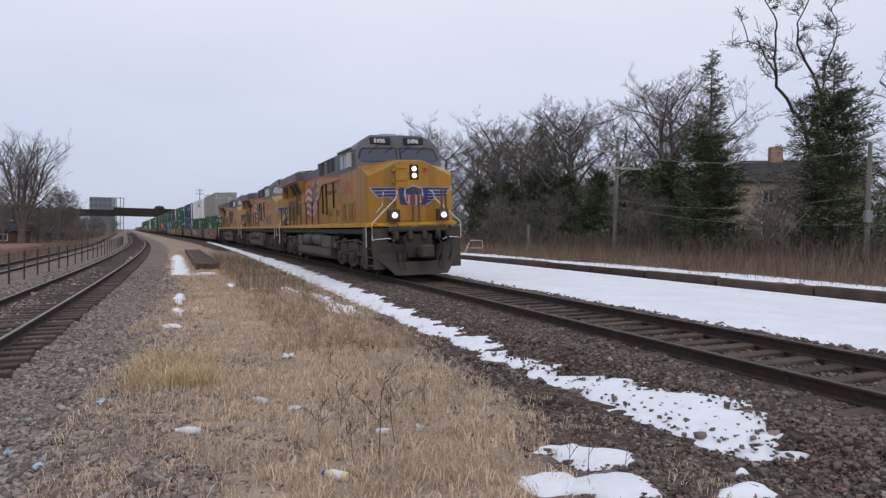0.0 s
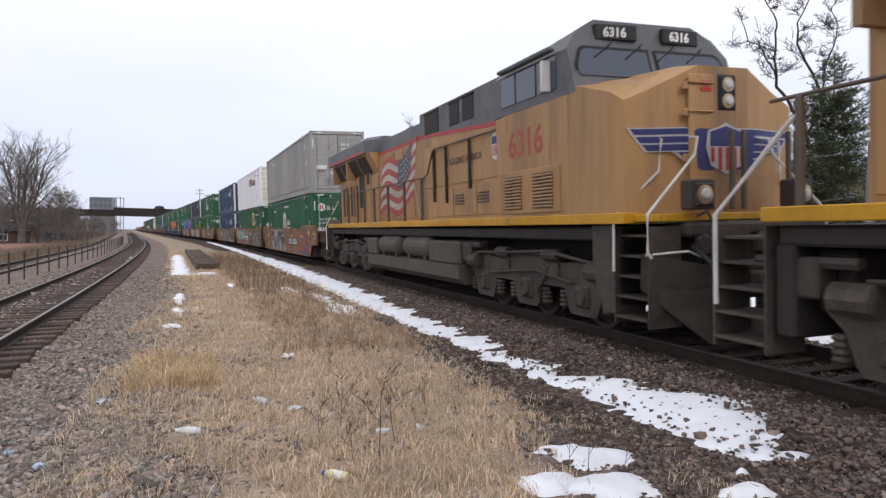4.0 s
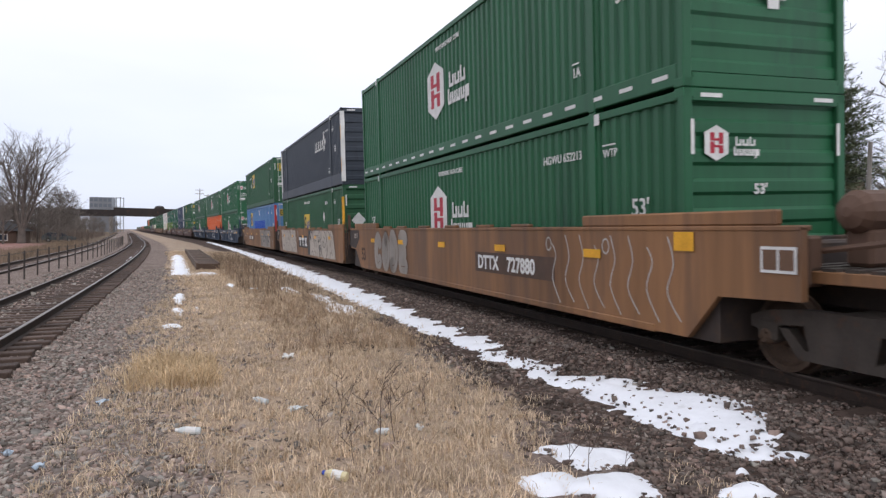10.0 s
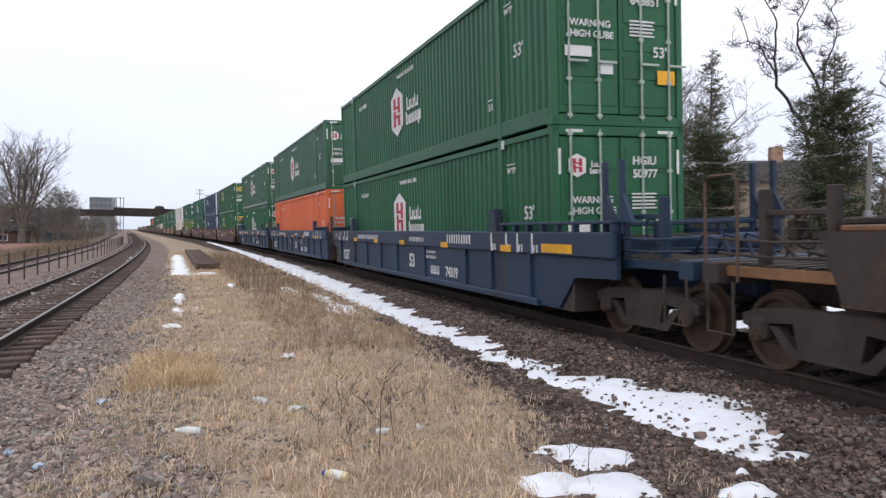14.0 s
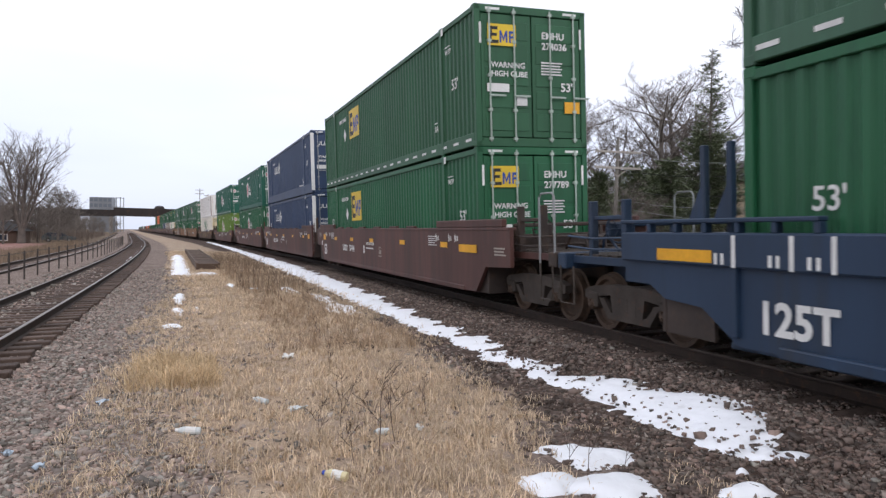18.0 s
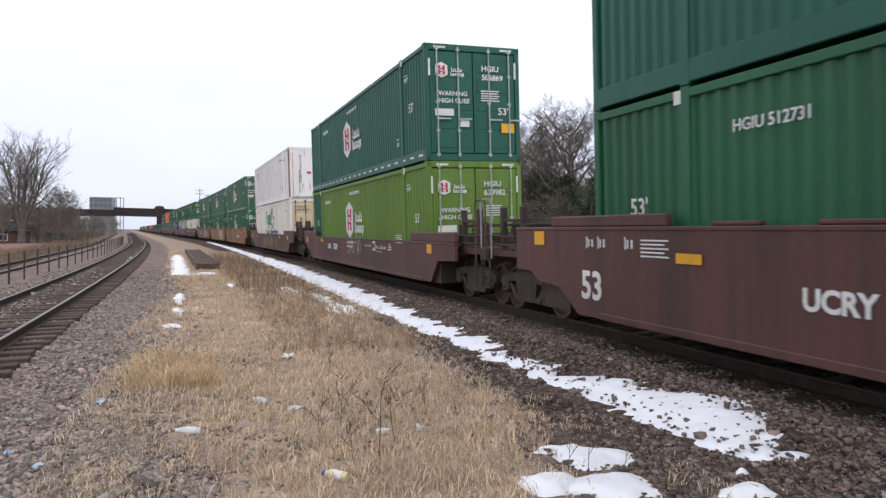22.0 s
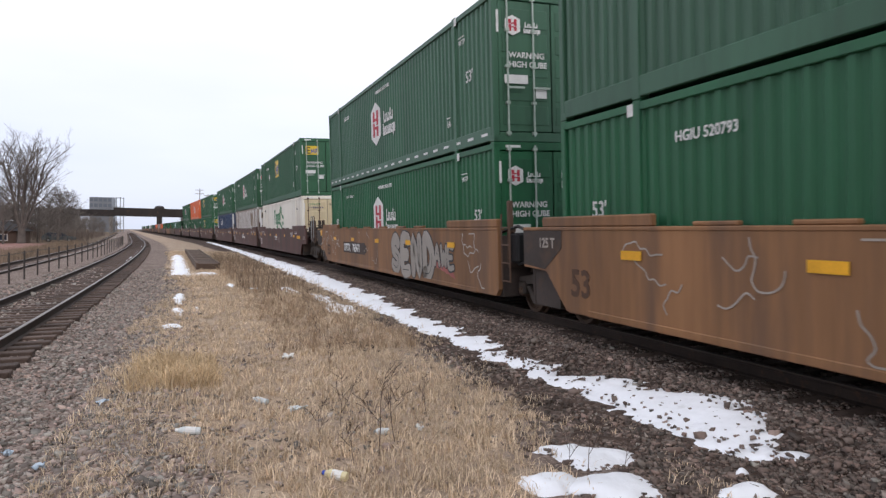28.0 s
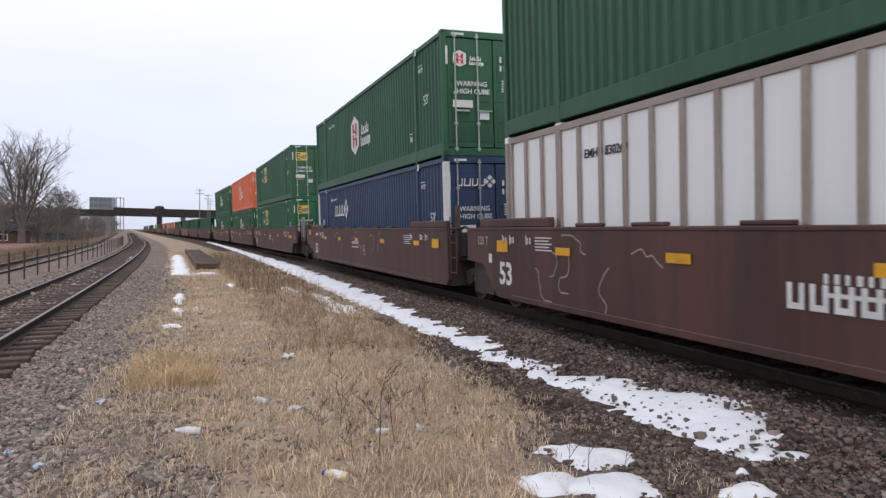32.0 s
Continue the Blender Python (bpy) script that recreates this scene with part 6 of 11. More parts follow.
                    a += rng.uniform(-1.2, 1.2)
                    u, v = u + 0.12 * math.cos(a), v + 0.12 * math.sin(a)
                paint("spray_scribble", brush([pts], 0.022), material, 0.003 + 0.001 * (i % 3), "thin spray-painted scribble")


# ================= locomotives =================
YELLOW = mat("armour_yellow_paint", (0.37, 0.178, 0.014), 0.45, 0, 0.22, 1.8, (0.14, 0.08, 0.035), 0.42, streak=True)
YELLOW_DIRTY = mat("grimy_yellow_paint", (0.40, 0.228, 0.095), 0.6, 0, 0.22, 1.8, (0.19, 0.12, 0.075), 0.5, streak=True)
LOCO_GREY = mat("dark_grey_roof_paint", (0.105, 0.105, 0.108), 0.5, 0, 0.25, 2, (0.05, 0.045, 0.042), 0.4)
TANKGREY = mat("dusty_brown_tank_paint", (0.080, 0.064, 0.052), 0.7, 0, 0.35, 2.2, (0.05, 0.04, 0.033), 0.35)
UNDER_GREY = mat("dusty_grey_underframe", (0.066, 0.053, 0.043), 0.75, 0, 0.5, 3, (0.028, 0.023, 0.02), 0.5)
PLOWMAT = mat("grimy_plough_steel", (0.055, 0.043, 0.036), 0.75, 0, 0.3, 2, (0.10, 0.078, 0.062), 0.4)
STRIPE_RED = mat("red_stripe", (0.42, 0.035, 0.03), 0.5, 0, 0.15, 5)
EDGE_YELLOW = mat("bright_yellow_edge", (0.52, 0.27, 0.01), 0.5, 0, 0.2, 3, (0.2, 0.11, 0.04), 0.25)
EMBLEM_WHITE = mat("dirty_white_emblem", (0.44, 0.42, 0.42), 0.6, 0, 0.15, 6)
WING_BLUE = mat("blue_wing_emblem", (0.035, 0.038, 0.14), 0.5, 0, 0.12, 5)
LOUVRE_AND_SHADE = mat("dark_louvre_and_frame_shade", (0.026, 0.021, 0.018), 0.7, 0, 0.3, 6)
NUMBER_RED = mat("faded_red_numerals", (0.36, 0.085, 0.05), 0.6, 0, 0.2, 5)
RAILWHITE = mat("white_handrail_paint", (0.62, 0.61, 0.57), 0.5, 0, 0.15, 8)
RAILDARK = mat("grimy_handrail", (0.10, 0.075, 0.05), 0.6, 0, 0.25, 8)


def glass(name, tint):
    m = bpy.data.materials.new(name)
    m.use_nodes = True
    b = m.node_tree.nodes["Principled BSDF"]
    b.inputs["Base Color"].default_value = (*tint, 1)
    b.inputs["Roughness"].default_value = 0.06
    b.inputs["Specular IOR Level"].default_value = 0.8
    return m


GLASS = glass("dark_window_glass", (0.03, 0.042, 0.065))


def glow(name, color, strength):
    m = bpy.data.materials.new(name)
    m.use_nodes = True
    b = m.node_tree.nodes["Principled BSDF"]
    b.inputs["Base Color"].default_value = (*color, 1)
    b.inputs["Emission Color"].default_value = (*color, 1)
    b.inputs["Emission Strength"].default_value = strength
    return m


LAMP_ON = glow("lit_headlamp", (1.0, 0.86, 0.66), 12)
# warm reflector colour paints the halo round a lit lens
REFLECTOR = mat("halo_tinted_lamp_reflector", (0.45, 0.33, 0.2), 0.3, 0.6, 0.15, 8)
FLAG_RED = mat("faded_red_paint", (0.38, 0.07, 0.055), 0.6, 0, 0.3, 3)
FLAG_WHITE = mat("faded_white_paint", (0.46, 0.42, 0.36), 0.6, 0, 0.2, 3)
FLAG_BLUE = mat("faded_slate_paint", (0.085, 0.09, 0.11), 0.6, 0, 0.25, 3)
SLOGAN = mat("dull_dark_lettering", (0.14, 0.09, 0.045), 0.6, 0, 0.2, 5)
LENS = glass("unlit_lens", (0.5, 0.5, 0.48))
NOSE = -10.6      # local y of the nose


def D(d):
    return NOSE + d


def loco_hood(k):
    """Body sections: lower cab, equipment room, engine hood, radiator section."""
    sh = Shape()
    if k == 0:
        return sh.slab([(D(1.45), 1.70), (D(4.0), 1.70), (D(4.0), 3.57), (D(1.45), 3.76)], -1.49, 1.49)
    if k == 1:
        return sh.slab([(D(4.0), 1.70), (D(8.75), 1.70), (D(8.75), 3.86), (D(4.0), 3.57)], -1.38, 1.38)
    if k == 2:
        return sh.box(-1.15, 1.15, D(8.75), D(13.5), 1.70, 3.95, 0.02)
    prof = [(-1.15, 1.70), (1.15, 1.70), (1.15, 3.36), (1.46, 3.98), (-1.46, 3.98), (-1.15, 3.36)]
    return sh.plate(prof, D(13.5), D(19.3))


def hood_door(w, h):
    """A raised door leaf with two hinges."""
    sh = Shape().box(-0.018, 0.002, 0.03, w - 0.03, 0, h, 0.008)
    for z in (0.25, h - 0.3):
        sh.box(-0.03, -0.01, 0.0, 0.07, z, z + 0.12, 0.006)
    return sh


def loco_roof():
    sh = Shape()
    # equipment room roof rises to the rear, then hood, then the broad radiator cap
    for x, a, b, zs, top in ((1.375, 4.0, 8.75, (3.58, 3.87), 4.40), (1.145, 8.75, 13.5, (3.96, 3.96), 4.30)):
        v = []
        for d, z in ((a, zs[0]), (b, zs[1])):
            v += [(-x, D(d), z), (x, D(d), z), (x, D(d), top), (x - 0.3, D(d), top + 0.14), (0.3 - x, D(d), top + 0.14), (-x, D(d), top)]
        n = 6
        sh.add(v, [tuple(range(n)), tuple(range(2 * n - 1, n - 1, -1))] + [(i, i + n, (i + 1) % n + n, (i + 1) % n) for i in range(n)])
    v = [(x, D(d), z) for d, w in ((13.45, 1.15), (14.05, 1.5), (19.85, 1.5)) for x, z in ((-w, 4.0), (w, 4.0), (w, 4.40), (w - 0.14, 4.50), (0.14 - w, 4.50), (-w, 4.40))]
    n = 6
    f = [tuple(range(n)), tuple(range(3 * n - 1, 2 * n - 1, -1))]
    for k in (0, 1):
        f += [(k * n + i, k * n + i + n, k * n + (i + 1) % n + n, k * n + (i + 1) % n) for i in range(n)]
    sh.add(v, f)
    sh.box(-0.4, 0.4, D(9.4), D(10.8), 4.4, 4.62, 0.06)
    sh.box(-0.7, 0.7, D(14.4), D(19.0), 4.49, 4.60, 0.04)
    for d in (4.6, 5.9, 7.2, 8.4, 12.2):
        sh.box(-0.6, 0.6, D(d) - 0.25, D(d) + 0.25, 4.40, 4.60, 0.05)
    return sh


def loco_cab():
    """Grey upper cab with a faceted roof and a raked front."""
    prof = [(-1.495, 3.60), (1.495, 3.60), (1.5, 4.28), (1.28, 4.58), (0.92, 4.79), (-0.92, 4.79), (-1.28, 4.58), (-1.5, 4.28)]
    n = len(prof)
    v = [(x, D(1.10 + 0.34 * (z - 3.3)), z) for x, z in prof]
    v += [(x, D(4.02), z if z < 4.4 else z - 0.12) for x, z in prof]
    f = [tuple(range(n)), tuple(range(2 * n - 1, n - 1, -1))] + [(i, i + n, (i + 1) % n + n, (i + 1) % n) for i in range(n)]
    sh = Shape().add(v, f)
    sh.tube([(-0.5, D(1.9), 4.78), (-0.5, D(1.9), 4.86), (0.1, D(1.9), 4.86), (0.1, D(1.9), 4.78)], 0.014, 5)
    sh.tube([(0.3, D(2.1), 4.78), (0.3, D(2.1), 4.9)], 0.02, 5)
    return sh


def nose_y(u):
    """The nose front is bowed a little towards its middle."""
    return D(0.10) - 0.24 * float(smooth(1.42, 0.42, abs(u)))


def loco_nose():
    """Wide nose: a bowed front, sloping shoulders and a low gable top."""
    us = (-1.43, -1.0, -0.42, 0.42, 1.0, 1.43)
    tops = (3.28, 3.46, 3.74, 3.74, 3.46, 3.28)
    wide = (-1.49, -1.0, -0.42, 0.42, 1.0, 1.49)
    v = []
    for us_, d, rise, k in ((us, None, 0.0, 1.0), (wide, 0.34, 0.15, 0.85), (wide, 1.46, 0.46, 0.35)):
        for u in us_:
            v.append((u, nose_y(u) if d is None else D(d), 1.70))
        for u, z in zip(us_, tops):
            zz = 3.28 + rise + (z - 3.28) * k
            v.append((u, (nose_y(u) + 0.01) if d is None else D(d), zz))
    n = 12
    f = []
    for i in range(5):
        f.append((i, i + 1, 7 + i, 6 + i))
        f.append((24 + i, 24 + 6 + i, 24 + 7 + i, 24 + i + 1))
    for k in (0, 12):
        for i in range(5):
            f.append((k + 6 + i, k + 7 + i, k + 19 + i, k + 18 + i))
            f.append((k + i, k + 12 + i, k + 13 + i, k + 1 + i))
        f.append((k, k + 6, k + 18, k + 12))
        f.append((k + 5, k + 17, k + 23, k + 11))
    return Shape().add(v, f)


def on_nose(poly, lift, cells=8):
    """A flat (u, z) quad strip laid on the bowed nose: low and high edges by (u0, u1, z0, z1, slant)."""
    u0, u1, z0, z1, slant = poly
    us = np.linspace(u0, u1, cells + 1)
    v, f = [], []
    for i, u in enumerate(us):
        k = slant * (1 - i / cells)
        for a, z in ((u + k, z0), (u, z1)):
            v += [(a, nose_y(a) - lift, z), (a, nose_y(a) + 0.004, z)]
    for i in range(cells):
        a, b = 4 * i, 4 * i + 4
        f += [(a, b, b + 2, a + 2), (a, a + 1, b + 1, b), (a + 2, b + 2, b + 3, a + 3)]
    f += [(0, 2, 3, 1), (4 * cells, 4 * cells + 1, 4 * cells + 3, 4 * cells + 2)]
    return Shape().add(v, f)


def loco_frame():
    sh = Shape()
    sh.box(-1.40, 1.40, D(0.30), D(20.1), 1.40, 1.60, 0.03)
    sh.box(-0.6, 0.6, D(-0.3), D(20.8), 0.85, 1.42, 0.04)
    for d in (0.42, 20.0):
        sh.box(-1.42, 1.42, D(d) - 0.12, D(d) + 0.12, 0.5, 1.42, 0.03)
    return sh


def loco_walk():
    sh = Shape()
    for sx in (-1, 1):
        sh.box(sx * 1.52, sx * 0.95, D(0.05), D(20.2), 1.64, 1.79, 0.012)
    sh.box(-1.35, 1.35, D(-0.50), D(0.1), 1.66, 1.76, 0.012)
    return sh


def plow():
    """Snow plough: a bowed, flaring plate with a deep coupler notch."""
    sh = Shape()
    rows_z = (0.12, 0.30, 0.50, 0.53, 0.80, 1.04)
    half = (0.86, 1.03, 1.22, 1.25, 1.50, 1.52)
    out = (0.66, 0.58, 0.50, 0.49, 0.46, 0.52)
    xs = (-1.0, -0.82, -0.62, -0.36, 0.36, 0.62, 0.82, 1.0)
    m = len(xs)
    v = []
    for z, h, o in zip(rows_z, half, out):
        for x in xs:
            ax = abs(x) * h if abs(x) > 0.4 else 0.52
            back = 0.42 * max(0.0, (ax - 0.5)) ** 1.3
            lift = 0.22 * (ax - 0.52) if z > 1.0 else 0.0
            v.append((math.copysign(ax, x), D(-0.30 - o + back), z + lift))
    f = []
    for i in range(len(rows_z) - 1):
        for k in range(m - 1):
            if i >= 3 and k == 3:
                continue
            f.append((i * m + k, i * m + k + 1, (i + 1) * m + k + 1, (i + 1) * m + k))
    k0 = len(v)
    v += [(x, y + 0.05, z) for x, y, z in v]
    f += [tuple(q + k0 for q in face[::-1]) for face in f]
    sh.add(v, f)
    return sh


def anticlimber():
    sh = Shape().box(-1.0, 1.0, D(-0.62), D(-0.1), 1.46, 1.64, 0.04)
    sh.box(-0.48, 0.48, D(-0.56), D(-0.2), 0.62, 1.40, 0.05)
    sh.tube([(-0.92, D(-0.66), 1.72), (-0.8, D(-0.72), 1.78), (-0.72, D(-0.72), 1.64), (-0.95, D(-0.72), 1.42)], 0.02, 5)
    return sh


def hose(x):
    return Shape().tube([(x, D(-0.62), 1.34), (x, D(-0.98), 1.12), (x * 0.95, D(-1.06), 0.78), (x * 0.9, D(-0.98), 0.55)], 0.03, 6)


def loco_coupler():
    sh = Shape()
    sh.box(-0.16, 0.16, D(-1.3), D(-0.7), 0.72, 1.0, 0.03)
    sh.box(-0.22, 0.2, D(-1.5), D(-1.2), 0.66, 1.06, 0.05)
    return sh


def steps(sx, d):
    sh = Shape()
    for i in range(5):
        z = 0.38 + 0.27 * i
        sh.box(sx * (1.5 - 0.03 * i), sx * 1.0, D(d - 0.36), D(d + 0.36), z, z + 0.035, 0.006)
    for k in (-0.38, 0.36):
        sh.slab([(D(d + k), 0.3), (D(d + k + 0.03), 0.3), (D(d + k + 0.03), 1.6), (D(d + k), 1.6)], sx * 1.48, sx * 0.98)
    return sh


def front_rail(sx, k):
    if k == 0:
        pts = [(1.50, 0.30, 1.0), (1.50, 0.28, 1.74), (1.03, -0.08, 2.33), (1.0, -0.1, 2.75), (0.95, 0.02, 2.79)]
    else:
        pts = [(1.45, -0.46, 1.2), (1.5, -0.45, 1.27), (1.5, -0.45, 1.75), (0.66, -0.34, 2.53), (0.6, -0.32, 2.75), (0.58, -0.1, 2.79)]
    return Shape().tube([(sx * x, D(d), z) for x, d, z in pts], 0.019, 6)


def end_rail(sx):
    """White rail at the rear steps."""
    return Shape().tube([(sx * 1.47, D(20.9), 0.75), (sx * 1.47, D(20.9), 1.72), (sx * 1.1, D(20.3), 2.6), (sx * 1.1, D(20.15), 2.7)], 0.026, 6)


def side_rail(sx):
    x = sx * 1.47
    return Shape().tube([(x, D(4.0), 3.42), (x, D(7.45), 3.42), (x, D(7.6), 3.38), (x, D(8.0), 2.88), (x, D(8.25), 2.82), (x, D(20.1), 2.82)], 0.022, 6)


def rail_post():
    return Shape().box(-0.03, 0.03, -0.045, 0.045, 0, 1.12, 0.01)


def fuel_tank():
    prof = [(-1.3, 0.36), (1.3, 0.36), (1.46, 0.50), (1.46, 0.80), (1.0, 0.84), (1.0, 1.33), (-1.0, 1.33), (-1.0, 0.84), (-1.46, 0.80), (-1.46, 0.50)]
    return Shape().plate(prof, D(6.15), D(14.05))


def tank_box(d0, d1):
    return Shape().box(-0.235, 0.235, D(d0), D(d1), 0.79, 1.31, 0.05)


def under_gear(d):
    """Pipes and boxes hung between truck and tank."""
    sh = Shape().box(-1.1, 1.1, D(d - 0.35), D(d + 0.35), 0.75, 1.36, 0.04)
    sh.tube([(-1.3, D(d - 0.6), 1.25), (-1.3, D(d + 0.6), 1.25)], 0.06, 6)
    sh.box(-1.38, -1.1, D(d - 0.2), D(d + 0.25), 0.9, 1.3, 0.03)
    return sh


def reservoir():
    sh = Shape().lathe("y", (0, 0, 0), [(-1.08, 0.06), (-1.05, 0.18), (-0.95, 0.26), (-0.8, 0.28), (0.8, 0.28), (0.95, 0.26), (1.05, 0.18), (1.08, 0.06)], 18)
    for y in (-0.65, 0.65):
        sh.box(-0.2, 0.16, y - 0.07, y + 0.07, -0.33, -0.2, 0.02)
    return sh


def loco_truck_frame():
    """Cast side frames with deep pedestals, springs, journal caps and brake gear."""
    sh = Shape()
    for sx in (-1, 1):
        x = sx * 1.14
        top = [(-2.62, 0.80), (-2.55, 1.02), (-2.2, 1.08), (-1.2, 1.02), (-0.7, 1.10), (0.7, 1.10), (1.2, 1.02), (2.2, 1.08), (2.55, 1.02), (2.62, 0.80)]
        low = []
        for dy in (1.85, 0.0, -1.85):
            low += [(dy + 0.55, 0.62), (dy + 0.42, 0.30), (dy + 0.34, 0.22), (dy - 0.34, 0.22), (dy - 0.42, 0.30), (dy - 0.55, 0.62)]
        sh.slab(top + low, x - sx * 0.08, x + sx * 0.08)
        for dy in (-1.85, 0.0, 1.85):
            sh.box(x, x + sx * 0.13, dy - 0.2, dy + 0.2, 0.34, 0.70, 0.04)
            sh.lathe("x", (x + sx * 0.1, dy, 0.52), [(-sx * 0.02, 0.15), (sx * 0.05, 0.15), (sx * 0.07, 0.12), (sx * 0.055, 0.11), (sx * 0.055, 0.05)], 14)
            for k in (-0.62, 0.62):
                sh.lathe("z", (x + sx * 0.02, dy + k, 0), [(0.30 + 0.035 * i, 0.10 if i % 2 else 0.075) for i in range(9)], 8)
        for dy in (-2.35, 2.25):
            sh.lathe("y", (x + sx * 0.12, dy, 0.93), [(-0.26, 0.10), (-0.24, 0.16), (0.2, 0.16), (0.24, 0.08)], 10)
        for dy in (-0.95, 0.9):
            sh.box(x, x + sx * 0.14, dy - 0.22, dy + 0.22, 0.78, 1.0, 0.03)
            sh.lathe("y", (x + sx * 0.1, dy, 1.14), [(-0.25, 0.10), (0.25, 0.10)], 8)
        sh.tube([(x + sx * 0.15, -2.2, 1.06), (x + sx * 0.16, -0.9, 1.2), (x + sx * 0.16, 0.7, 1.14), (x + sx * 0.15, 2.1, 1.1)], 0.03, 6)
        sh.tube([(x + sx * 0.13, -1.6, 0.72), (x + sx * 0.13, -0.4, 0.86), (x + sx * 0.13, 0.5, 0.80), (x + sx * 0.13, 1.5, 0.72)], 0.025, 6)
        sh.tube([(x + sx * 0.12, -0.9, 0.95), (x + sx * 0.16, -0.55, 0.55), (x + sx * 0.1, -0.5, 0.4)], 0.035, 6)
    sh.box(-1.0, 1.0, -0.4, 0.4, 0.6, 1.2, 0.05)
    return sh


def loco_wheels():
    sh = Shape()
    for sx in (-1, 1):
        sh.lathe("x", (0, 0, 0), [(sx * o, rad) for o, rad in ((0.69, 0.1), (0.69, 0.5), (0.70, 0.555), (0.725, 0.55), (0.735, 0.525), (0.83, 0.51), (0.83, 0.43), (0.78, 0.4), (0.78, 0.15), (0.86, 0.12))], 26)
    sh.lathe("x", (0, 0, 0), [(-0.95, 0.09), (0.95, 0.09)], 8)
    return sh


FEATHERS = ((-1.37, 2.815, 2.893), (-1.29, 2.705, 2.788), (-1.20, 2.60, 2.683), (-0.76, 2.50, 2.578), (-0.64, 2.405, 2.48), (-0.50, 2.332, 2.385))
WING_WHITE = ((-1.42, 2.80, 2.91), (-1.33, 2.695, 2.80), (-1.24, 2.585, 2.695), (-0.80, 2.49, 2.585), (-0.68, 2.395, 2.49), (-0.55, 2.32, 2.395))


def flag_parts(kind):
    """A waving painted flag beside a leaning staff, in (u, v)."""
    def wave(u):
        return 0.16 * math.sin(u * 2.1 + 0.4) - 0.10 * (2.6 - u)
    reds, whites, blue = [], [], []
    n = 14
    for k in range(9):
        v0, v1 = 0.15 * k, 0.15 * (k + 1)
        us = np.linspace(0.0, 3.45, n)
        lo = [(u + 0.28 * (v0), v0 + wave(u)) for u in us]
        hi = [(u + 0.28 * (v1), v1 + wave(u)) for u in us]
        (reds if k % 2 == 0 else whites).append(lo + hi[::-1])
    us = np.linspace(1.75, 3.02, 8)
    blue.append([(u + 0.28 * 0.68, 0.68 + wave(u)) for u in us] + [(u + 0.28 * 1.37, 1.37 + wave(u)) for u in us][::-1])
    return {"red": reds, "white": whites, "blue": blue}[kind]


def stars():
    out = []
    for i in range(6):
        for j in range(4):
            u, v = 1.95 + 0.19 * i, 0.78 + 0.15 * j
            c = (u + 0.28 * v, v + 0.16 * math.sin(u * 2.1 + 0.4) - 0.10 * (2.6 - u))
            out.append([(c[0], c[1] - 0.035), (c[0] + 0.035, c[1]), (c[0], c[1] + 0.035), (c[0] - 0.035, c[1])])
    return out


